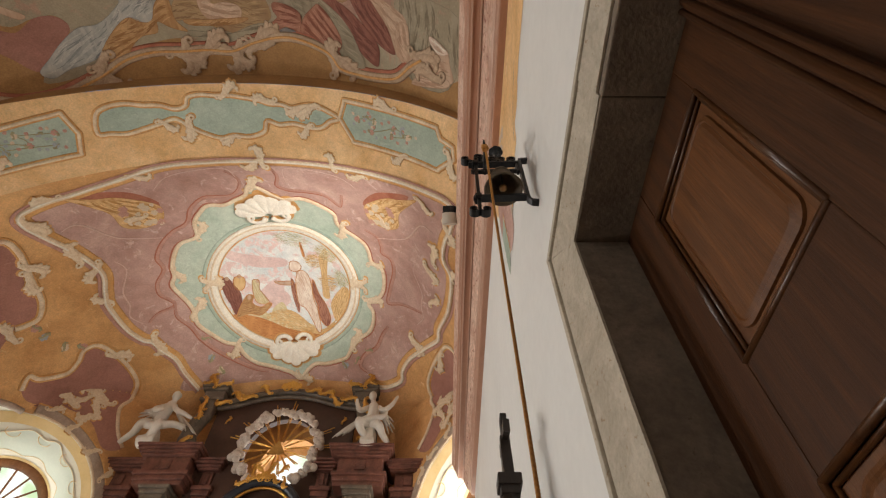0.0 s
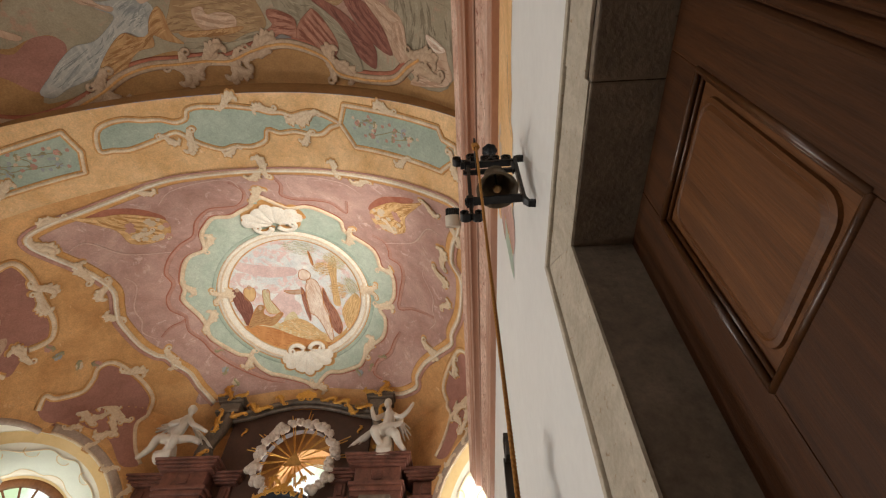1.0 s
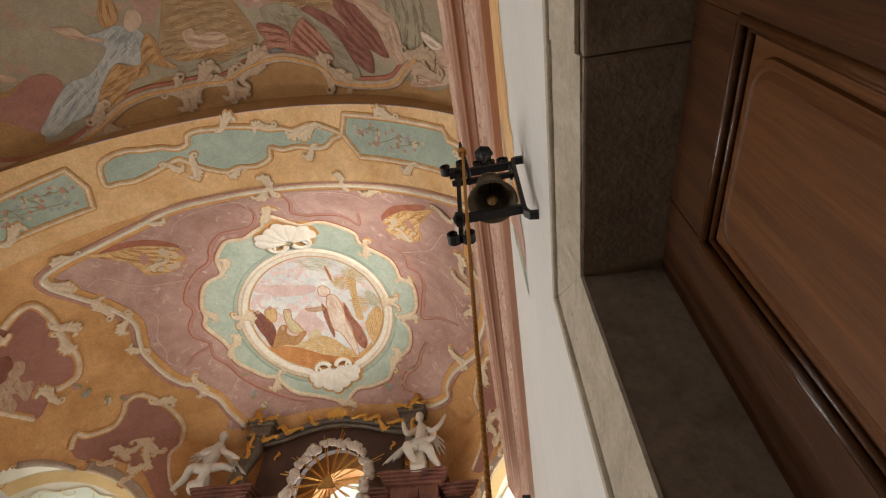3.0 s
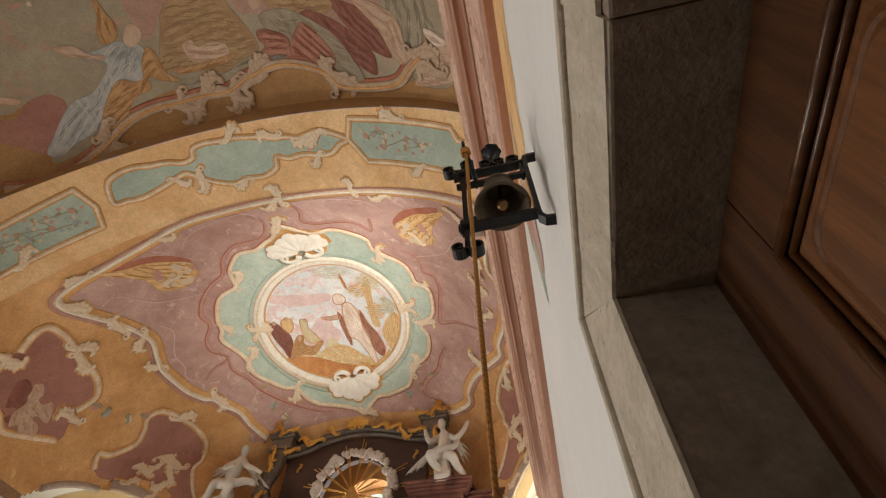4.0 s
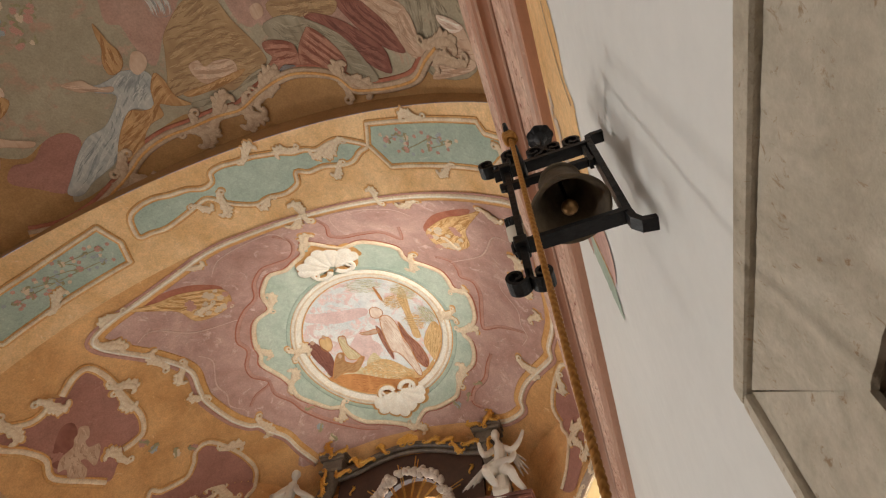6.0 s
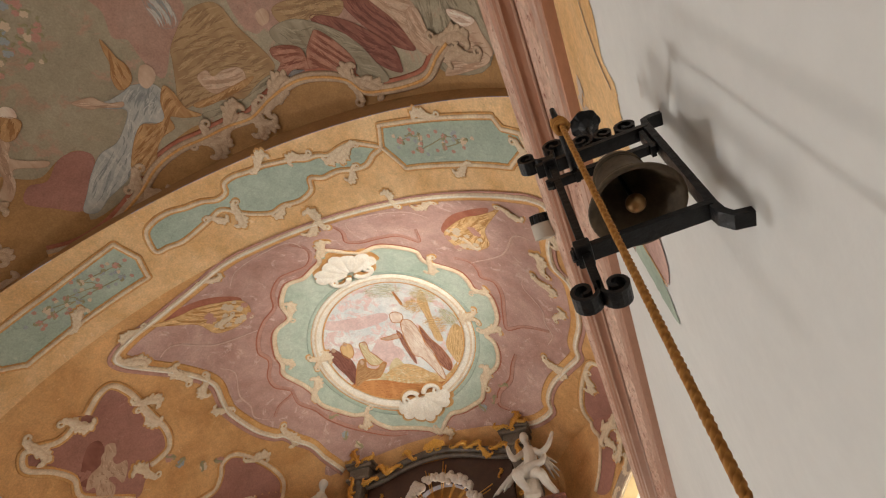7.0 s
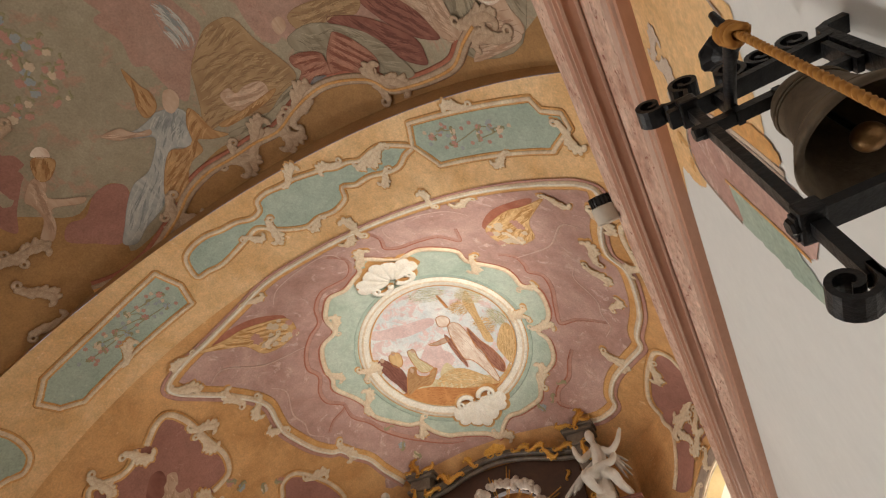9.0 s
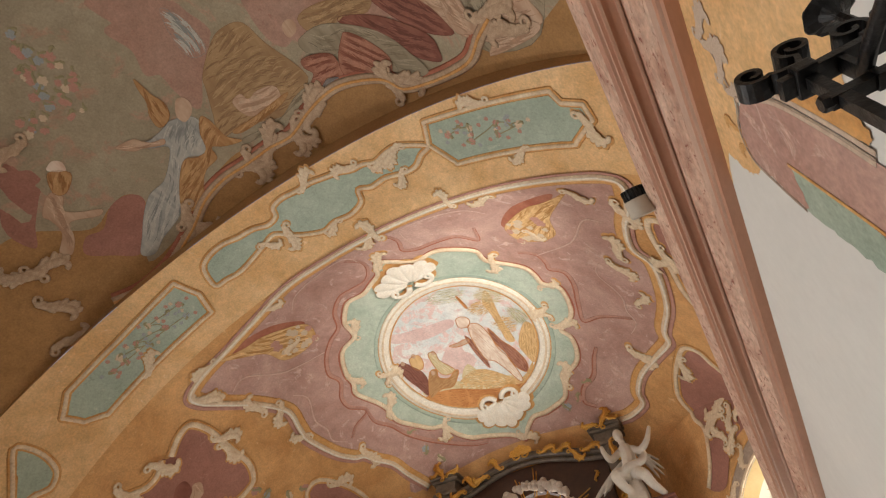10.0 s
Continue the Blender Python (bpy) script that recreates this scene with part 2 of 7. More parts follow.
CREAM_PALE = surface("pale_cream_paint", (0.78, 0.69, 0.56), (0.88, 0.82, 0.71), 5, spots=(0.76, 0.62, 0.46), bump=0.2)
OVAL_CLOUD = surface("pink_cloud_paint", (0.64, 0.44, 0.40), (0.76, 0.58, 0.53), 3)
HORN_PAINT = cloth("painted_golden_horn", (0.50, 0.24, 0.07), (0.80, 0.55, 0.27), 7)
MEADOW_PAINT = cloth("painted_meadow", (0.60, 0.47, 0.25), (0.74, 0.64, 0.42), 5, 0.2)
EARTH_PALE = cloth("painted_ochre_rock", (0.56, 0.33, 0.13), (0.76, 0.52, 0.26), 5)
PALE_FORM = cloth("painted_white_form", (0.62, 0.42, 0.30), (0.86, 0.74, 0.62), 7)
RUST_SOFT = surface("soft_rust_glaze", (0.44, 0.22, 0.165), (0.54, 0.30, 0.235), 3)


def touch(name, colour):
    """Flat brush paint of one tone."""
    return surface(name, [c * 0.85 for c in colour], [min(c * 1.12, 0.9) for c in colour], 9, bump=0)


TOUCH = {k: (touch(k + "_shade", [0.9 * c + 0.03 * e for c, e in zip(d, li)]), touch(k + "_light", [min(0.08 * c + 0.95 * e, 0.85) for c, e in zip(d, li)])) for k, (d, li) in TONES.items()}
NICHE_OCHRE = surface("yellow_niche_plaster", (0.72, 0.50, 0.22), (0.82, 0.62, 0.32), 1.5, grain=0.06)


# ---- building helpers ----
def obj(name, bm, mat, parent=None, label="", smooth=False):
    me = bpy.data.meshes.new(name)
    bmesh.ops.recalc_face_normals(bm, faces=bm.faces)
    bm.to_mesh(me)
    bm.free()
    if smooth:
        me.polygons.foreach_set("use_smooth", [True] * len(me.polygons))
    for mt in mat if isinstance(mat, (list, tuple)) else (mat,):
        me.materials.append(mt)
    ob = new(name, me)
    ob.parent = parent
    if label:
        ob["label"] = label
    return ob


part = obj


def thing(name, label, category, at=(0, 0, 0), group="", kind=""):
    ob = new(name)
    ob.location = at
    ob.empty_display_size = 0.1
    bpy.context.view_layer.update()
    return tagged(ob, label, category, group, kind)


def box(bm, lo, hi, bevel=0.0):
    c, s = [(a + b) / 2 for a, b in zip(lo, hi)], [b - a for a, b in zip(lo, hi)]
    g = bmesh.ops.create_cube(bm, size=1, matrix=Matrix.Translation(c) @ Matrix.Diagonal((*s, 1)))
    if bevel:
        es = list({e for v in g["verts"] for e in v.link_edges})
        bmesh.ops.bevel(bm, geom=es, offset=bevel, segments=2, affect="EDGES", profile=0.6)
    return bm


def lathe(bm, rows, m=Matrix.Identity(4), n=24):
    """A turned form from rows of (radius, height)."""
    rings = [[bm.verts.new(m @ Vector((r * math.cos(2 * math.pi * k / n), r * math.sin(2 * math.pi * k / n), z))) for k in range(n)] for r, z in rows]
    for a, b in zip(rings, rings[1:]):
        for k in range(n):
            bm.faces.new((a[k], a[(k + 1) % n], b[(k + 1) % n], b[k]))
    return bm


def sweep(bm, pts, r, n=8, flat=1.0, ups=None, closed=False, caps=True):
    """A bar of round (or flattened) section along points; r may be a list of radii."""
    pts = [Vector(p) for p in pts]
    rs = r if isinstance(r, (list, tuple)) else [r] * len(pts)
    rings, last = [], None
    for k, p in enumerate(pts):
        a, b = (pts[k - 1], pts[(k + 1) % len(pts)]) if closed else (pts[max(k - 1, 0)], pts[min(k + 1, len(pts) - 1)])
        d = (b - a).normalized()
        up = Vector(ups[k]) if ups else (last or (Vector((0, 0, 1)) if abs(d.z) < 0.9 else Vector((1, 0, 0))))
        side = d.cross(up)
        side = side.normalized() if side.length > 1e-6 else d.orthogonal().normalized()
        up = side.cross(d).normalized()
        last = up
        rings.append([bm.verts.new(p + rs[k] * (math.cos(2 * math.pi * j / n) * side + flat * math.sin(2 * math.pi * j / n) * up)) for j in range(n)])
    pairs = list(zip(rings, rings[1:] + rings[:1])) if closed else list(zip(rings, rings[1:]))
    for a, b in pairs:
        for j in range(n):
            bm.faces.new((a[j], a[(j + 1) % n], b[(j + 1) % n], b[j]))
    if caps and not closed:
        bm.faces.new(rings[0][::-1])
        bm.faces.new(rings[-1])
    return bm


def extrude_profile(bm, prof, a, b, side, mats=None):
    """A moulding: the profile (out, up) run from a to b; side is the way out of the wall."""
    a, b, side = Vector(a), Vector(b), Vector(side)
    ra = [bm.verts.new(a + side * o + Vector((0, 0, u))) for o, u in prof]
    rb = [bm.verts.new(b + side * o + Vector((0, 0, u))) for o, u in prof]
    for k in range(len(prof) - 1):
        f = bm.faces.new((ra[k], ra[k + 1], rb[k + 1], rb[k]))
        if mats:
            f.material_index = mats[k]
    bm.faces.new(ra[::-1])
    bm.faces.new(rb)
    return bm


def spline(pts, closed=False, step=6):
    """A smooth line through a few points of any dimension."""
    n, out = len(pts), []
    for k in range(n if closed else n - 1):
        if closed:
            p = [np.array(pts[(k + j) % n], float) for j in (-1, 0, 1, 2)]
        else:
            p = [np.array(pts[min(max(k + j, 0), n - 1)], float) for j in (-1, 0, 1, 2)]
        for j in range(step):
            t = j / step
            out.append(0.5 * (2 * p[1] + (p[2] - p[0]) * t + (2 * p[0] - 5 * p[1] + 4 * p[2] - p[3]) * t * t + (3 * p[1] - p[0] - 3 * p[2] + p[3]) * t ** 3))
    if not closed:
        out.append(np.array(pts[-1], float))
    return out


# ---- the vault, as a height over the plan ----
SPRING, SPAN, CURVE = 5.328, 4.0, 0.55
Y_ARCH0, Y_ARCH1, Y_TOP = 2.25, 3.45, 5.7
NAVE, ARCH, SANCT = 0, 1, 2


def rise(x):
    return max(1 - ((x - AX) / SPAN) ** 2, 0.003) ** CURVE


def vault_z(x, y, zone=None):
    if zone is None:
        zone = NAVE if y < Y_ARCH0 else ARCH if y < Y_ARCH1 else SANCT
    if zone == NAVE:
        return SPRING + 3.45 * rise(x)
    if zone == ARCH:
        return SPRING + 3.02 * rise(x)
    fall = 0.13 if y < Y_TOP else 0.17
    return SPRING + (3.68 - fall * (y - Y_TOP) ** 2) * rise(x)


def on_vault(x, y, lift=0.0, zone=None):
    """The place on the vault over (x, y), lifted off it towards the room, and the way into the room there."""
    if zone is None:
        zone = NAVE if y < Y_ARCH0 else ARCH if y < Y_ARCH1 else SANCT
    h = 0.01
    gx = (vault_z(x + h, y, zone) - vault_z(x - h, y, zone)) / (2 * h)
    gy = (vault_z(x, y + h, zone) - vault_z(x, y - h, zone)) / (2 * h)
    nrm = Vector((gx, gy, -1)).normalized()
    return Vector((x, y, vault_z(x, y, zone))) + nrm * lift, nrm


NICHE_X, NICHE_R, NICHE_Z, NICHE_H, NICHE_D = 3.62, 1.38, 4.77, 1.0, 0.75
WIN_U, WIN_Z, WIN_R = -0.16, 4.98, 0.72
DIAG = 10.85       # the apse's slanting walls: y + |x - AX| = DIAG


def niche_frame(sign):
    """Centre of a slanting wall's niche, the way along the wall (outwards) and the way out of the room."""
    return Vector((AX + sign * NICHE_X, DIAG - NICHE_X, 0)), Vector((sign, -1, 0)).normalized(), Vector((sign, 1, 0)).normalized()


def under_lunette(x, y):
    """Whether the window niche's arch cuts away the vault here."""
    c, s, d = niche_frame(1 if x > AX else -1)
    p = Vector((x, y, 0)) - c
    u, w = p.dot(s), p.dot(d)
    if abs(u) >= NICHE_R or w > 0.3 or w < -1.6:
        return False
    return vault_z(x, y, SANCT) < NICHE_Z + math.sqrt(NICHE_R ** 2 - u * u)


def vault_sheet(name, y0, y1, zone, mat, label, inside=lambda x, y: True):
    bm, nx, ny = bmesh.new(), 140, max(6, int((y1 - y0) / 0.06))
    xs = [AX - SPAN * math.cos(math.pi * k / nx) * 0.9995 for k in range(nx + 1)]
    ys = [y0 + (y1 - y0) * j / ny for j in range(ny + 1)]
    grid = {}
    for i, x in enumerate(xs):
        for j, y in enumerate(ys):
            grid[i, j] = bm.verts.new((x, y, vault_z(x, y, zone)))
    for i in range(nx):
        for j in range(ny):
            if inside((xs[i] + xs[i + 1]) / 2, (ys[j] + ys[j + 1]) / 2):
                bm.faces.new((grid[i, j], grid[i + 1, j], grid[i + 1, j + 1], grid[i, j + 1]))
    ob = obj(name, bm, mat, None, label, smooth=True)
    return tagged(ob, label, "ceiling", kind="structure")


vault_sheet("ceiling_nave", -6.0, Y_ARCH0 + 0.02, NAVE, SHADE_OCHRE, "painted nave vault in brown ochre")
vault_sheet("ceiling_arch", Y_ARCH0, Y_ARCH1, ARCH, BAND, "pale ochre transverse arch of the vault")
vault_sheet("ceiling_sanctuary", Y_ARCH1, 9.7, SANCT, OCHRE, "ochre sanctuary vault", lambda x, y: y + abs(x - AX) < DIAG + 0.12 and not under_lunette(x, y))


def arch_face():
    """The arch's front, a step down from the nave vault."""
    bm, n = bmesh.new(), 96
    xs = [AX - SPAN * math.cos(math.pi * k / n) * 0.9995 for k in range(n + 1)]
    lo = [bm.verts.new((x, Y_ARCH0 - 0.004, vault_z(x, 0, ARCH))) for x in xs]
    hi = [bm.verts.new((x, Y_ARCH0 - 0.004, vault_z(x, 0, NAVE) + 0.05)) for x in xs]
    for k in range(n):
        bm.faces.new((lo[k], lo[k + 1], hi[k + 1], hi[k]))
    # the front's shade is put into its brown ochre
    return tagged(obj("arch_front", bm, SHADE_OCHRE), "brown ochre front of the transverse arch, darkened as in shade", "arch", kind="structure")


arch_face()


# ---- walls, floor ----
def wall(name, pieces, mat, label):
    bm = bmesh.new()
    for lo, hi in pieces:
        box(bm, lo, hi)
    return tagged(obj(name, bm, mat), label, "wall", kind="structure")


DOOR_Y0, DOOR_Y1, DOOR_TOP = -0.62, 0.94, 2.403
END = 7.12         # end of the wall with the door
OUT = WALL + 0.7
# the opening from y -4.4 to -3.2 is unseen, added for a fill lamp
wall("wall_south", [((WALL, 1.165, 0), (OUT, END, 6.6)), ((WALL, -6, 0), (OUT, -4.4, 6.6)), ((WALL, -3.2, 0), (OUT, -0.84, 6.6)), ((WALL, -4.4, 0), (OUT, -3.2, 2.3)), ((WALL, -4.4, 4.7), (OUT, -3.2, 6.6)), ((WALL, -0.84, 2.58), (OUT, 1.165, 6.6))], WHITE_WALL, "white limewashed wall with the sacristy door")
LO = LEFT - 0.7
# all unseen; the first is added only to let general fill light in
WINS = ((-2.6, 2.3, 4.9), (2.1, 0.8, 2.2), (4.6, 2.2, 4.7))
lefts, y = [], -6.0
for c, lo, hi in WINS:
    lefts += [((LO, y, 0), (LEFT, c - 0.6, 5.32)), ((LO, c - 0.6, 0), (LEFT, c + 0.6, lo)), ((LO, c - 0.6, hi), (LEFT, c + 0.6, 5.32))]
    y = c + 0.6
wall("wall_north", lefts + [((LO, y, 0), (LEFT, END, 5.32))], WHITE_WALL, "white limewashed wall with window openings")
wall("wall_west", [((LO, -6.4, 0), (OUT, -6.0, 9.2))], WHITE_WALL, "white plain end wall of the nave")
tagged(obj("floor", box(bmesh.new(), (-9, -6.4, -0.1), (2.6, 11, 0.0)), FLOOR), "grey-brown stone floor", "floor", kind="structure")


def slanting_wall(sign, name):
    """An apse wall with a deep arched niche that narrows to a round-headed window."""
    # local frame: s along the wall from the axis side outwards, d outwards, z up
    c, s, d = niche_frame(sign)

    def at(u, w, z):
        return c + s * u + d * w + Vector((0, 0, z))

    base = thing(name, "ochre apse wall with a deep arched window niche", "wall", kind="structure")
    bm = bmesh.new()
    n = 28
    arch = [(-NICHE_R, 0.0), (-NICHE_R, NICHE_Z - 1.2)] + [(-NICHE_R * math.cos(math.pi * k / n), NICHE_Z + NICHE_R * math.sin(math.pi * k / n) * NICHE_H) for k in range(n + 1)] + [(NICHE_R, NICHE_Z - 1.2), (NICHE_R, 0.0)]
    inner = [bm.verts.new(at(u, 0, z)) for u, z in arch]
    rim = []
    for k, (u, z) in enumerate(arch):
        if k < 3:
            rim.append(bm.verts.new(at(-2.3, 0, z)))
        elif k >= len(arch) - 3:
            rim.append(bm.verts.new(at(2.6, 0, z)))
        else:
            t = (k - 2) / n
            rim.append(bm.verts.new(at(-2.3 + 4.9 * t, 0, 7.6)))
    for k in range(len(arch) - 1):
        bm.faces.new((inner[k], inner[k + 1], rim[k + 1], rim[k]))
    for sgn, idx in ((-1, 2), (1, len(arch) - 3)):
        v = rim[idx]
        w = bm.verts.new(at(-2.3 if sgn < 0 else 2.6, 0, 7.6))
        nb = rim[idx + 1] if sgn < 0 else rim[idx - 1]
        bm.faces.new((v, nb, w))
    part("wall_face", bm, OCHRE, base)
    # the reveal, narrowing to the window ring
    bm = bmesh.new()
    m = 7
    ring_c, ring_r = WIN_Z, WIN_R
    rings = []
    for j in range(m + 1):
        f = j / m
        g = math.sin(f * math.pi / 2)
        row = []
        for k in range(n + 1):
            a = math.pi * k / n
            u0, z0 = -NICHE_R * math.cos(a), NICHE_Z + NICHE_R * math.sin(a) * NICHE_H
            u1, z1 = WIN_U - ring_r * math.cos(a), ring_c + ring_r * math.sin(a)
            row.append(bm.verts.new(at(u0 + (u1 - u0) * g, NICHE_D * f, z0 + (z1 - z0) * g)))
        low = [bm.verts.new(at(-NICHE_R + (WIN_U - ring_r + NICHE_R) * g, NICHE_D * f, 2.6)), bm.verts.new(at(NICHE_R + (WIN_U + ring_r - NICHE_R) * g, NICHE_D * f, 2.6))]
        rings.append([low[0]] + row + [low[1]])
    for a, b in zip(rings, rings[1:]):
        for k in range(len(a) - 1):
            f = bm.faces.new((a[k], a[k + 1], b[k + 1], b[k]))
    # sill
    bm.faces.new((rings[0][0], rings[0][-1], rings[-1][-1], rings[-1][0]))
    part("reveal", bm, REVEAL, base, "pale cream plastered reveal", smooth=True)
    # where the niche's arch runs on into the vault
    bm = bmesh.new()
    ws = [-1.6 + 1.6 * j / 32 for j in range(33)]
    us = [-NICHE_R * math.cos(math.pi * k / 60) for k in range(61)]
    grid = {(i, j): bm.verts.new(at(u, w, NICHE_Z + math.sqrt(max(0, NICHE_R ** 2 - u * u)))) for i, u in enumerate(us) for j, w in enumerate(ws)}
    for i in range(60):
        for j in range(32):
            quad = (grid[i, j], grid[i + 1, j], grid[i + 1, j + 1], grid[i, j + 1])
            p = sum((v.co for v in quad), Vector()) / 4
            if abs(p.x - AX) < SPAN + 0.8 and p.z > vault_z(p.x, p.y, SANCT) - 0.02:
                bm.faces.new(quad)
    bmesh.ops.delete(bm, geom=[v for v in bm.verts if not v.link_faces], context="VERTS")
    part("lunette", bm, REVEAL, base, "pale cream plastered lunette", smooth=True)
    return base, at




def niche_window(at, base):
    """A round-headed window: wooden frame, bars that fan out from a hub, bright glass."""
    win = thing("window_" + ("1" if base.name.endswith("north") else "2"), "round-headed window with brown wooden fan bars", "window", kind="structure")
    d = NICHE_D
    n = 32
    ring = [at(WIN_U - WIN_R * math.cos(math.pi * k / n), d, WIN_Z + WIN_R * math.sin(math.pi * k / n)) for k in range(n + 1)]
    ring = [at(WIN_U - WIN_R, d, 2.6)] + ring + [at(WIN_U + WIN_R, d, 2.6)]
    sash = part("window_frame", sweep(bmesh.new(), ring, 0.105, 8), WINDOW_WOOD, win, "brown wooden frame", smooth=True)
    for k in range(1, 8):
        a = math.pi * k / 8
        p, q = at(WIN_U - 0.14 * math.cos(a), d, WIN_Z + 0.14 * math.sin(a)), at(WIN_U - WIN_R * math.cos(a), d, WIN_Z + WIN_R * math.sin(a))
        part("glazing_bar", sweep(bmesh.new(), [p, q], 0.017, 6), WINDOW_WOOD, sash)
    hub = [at(WIN_U - 0.14 * math.cos(math.pi * k / 12), d, WIN_Z + 0.14 * math.sin(math.pi * k / 12)) for k in range(13)]
    part("hub", sweep(bmesh.new(), hub, 0.03, 6), WINDOW_WOOD, sash)
    part("transom", sweep(bmesh.new(), [at(WIN_U - WIN_R, d, WIN_Z), at(WIN_U + WIN_R, d, WIN_Z)], 0.035, 6), WINDOW_WOOD, win)
    bm = bmesh.new()
    vs = [bm.verts.new(at(WIN_U - WIN_R * math.cos(math.pi * k / n), d + 0.05, WIN_Z + WIN_R * math.sin(math.pi * k / n))) for k in range(n + 1)]
    bm.faces.new([bm.verts.new(at(WIN_U - WIN_R, d + 0.05, 2.6))] + vs + [bm.verts.new(at(WIN_U + WIN_R, d + 0.05, 2.6))])
    part("pane", bm, OUTSIDE, win, "bright glass before a green garden")
    return win


for sign, nm in ((-1, "wall_apse_north"), (1, "wall_apse_south")):
    base, at = slanting_wall(sign, nm)
    niche_window(at, base)
    q = at(WIN_U, NICHE_D - 0.10, 4.45)
    p = at(0, 0 - 2.0, 4.6)
    window_light("apse_window_light", look(q, p), 1.2, 1.8, 72 if sign > 0 else 32, DAY)


def end_wall():
    """The apse's end wall with a round window behind the altar's gable."""
    bm = bmesh.new()
    cx, cz, r, n = AX + REAR_X, REAR_Z, REAR_R, 32
    ring = [bm.verts.new((cx + r * math.cos(2 * math.pi * k / n), REAR_Y, cz + r * math.sin(2 * math.pi * k / n))) for k in range(n)]
    far = [bm.verts.new((AX + 2.6 * max(-1, min(1, 1.42 * math.cos(2 * math.pi * k / n))), REAR_Y, 4.25 + 4.25 * max(-1, min(1, 1.42 * math.sin(2 * math.pi * k / n))))) for k in range(n)]
    deep = [bm.verts.new((v.co.x * 0.9 + cx * 0.1, REAR_Y + 0.45, v.co.z * 0.9 + cz * 0.1)) for v in ring]
    for k in range(n):
        j = (k + 1) % n
        bm.faces.new((ring[k], ring[j], far[j], far[k]))
        bm.faces.new((ring[k], ring[j], deep[j], deep[k]))
    ob = tagged(obj("wall_east", bm, OCHRE), "ochre end wall of the apse with a round window", "wall", kind="structure")
    bm = bmesh.new()
    bm.faces.new([bm.verts.new((cx + 1.0 * r * math.cos(2 * math.pi * k / n), REAR_Y + 0.44, cz + 1.0 * r * math.sin(2 * math.pi * k / n))) for k in range(n)])
    tagged(obj("window_3", bm, OUTSIDE), "bright round window behind the altar gable", "window", kind="structure")
    window_light("rear_window_light", look((cx, REAR_Y + 0.3, cz), (cx, 0, cz - 1)), r * 1.5, r * 1.5, 14, DAY)


REAR_X, REAR_Y, REAR_Z, REAR_R = 0.22, 8.80, 6.22, 0.60
end_wall()


# ---- cornice ----
def cornice():
    prof = [(0.0, 4.80), (0.055, 4.80), (0.06, 4.83), (0.075, 4.835), (0.08, 4.86), (0.10, 4.875), (0.125, 4.93), (0.155, 5.00), (0.157, 5.028), (0.166, 5.028), (0.166, 5.014),
            (0.178, 5.014), (0.178, 5.045), (0.232, 5.055), (0.232, 5.038), (0.246, 5.038), (0.247, 5.075), (0.262, 5.078), (0.262, 5.125), (0.276, 5.125), (0.276, 5.16), (0.290, 5.17), (0.32, 5.255), (0.33, 5.275), (0.33, 5.315), (0.0, 5.33)]
    mats = [1, 1, 0, 1, 0, 2, 2, 1, 0, 0, 0, 1, 1, 0, 0, 1, 1, 0, 0, 1, 1, 2, 2, 2, 2]
    bm = extrude_profile(bmesh.new(), prof, (WALL, -6, 0), (WALL, END - 0.02, 0), (-1, 0, 0), mats)
    return tagged(obj("cornice", bm, [MARBLE, MARBLE_BAND, MARBLE_ROUGH]), "moulded pink marble cornice along the white wall", "cornice", kind="structure")


cornice()


# ---- the door in its stone frame ----
def stone_block(name, lo, hi, mat, parent, bevel=0.006):
    return part(name, box(bmesh.new(), lo, hi, bevel), mat, parent)


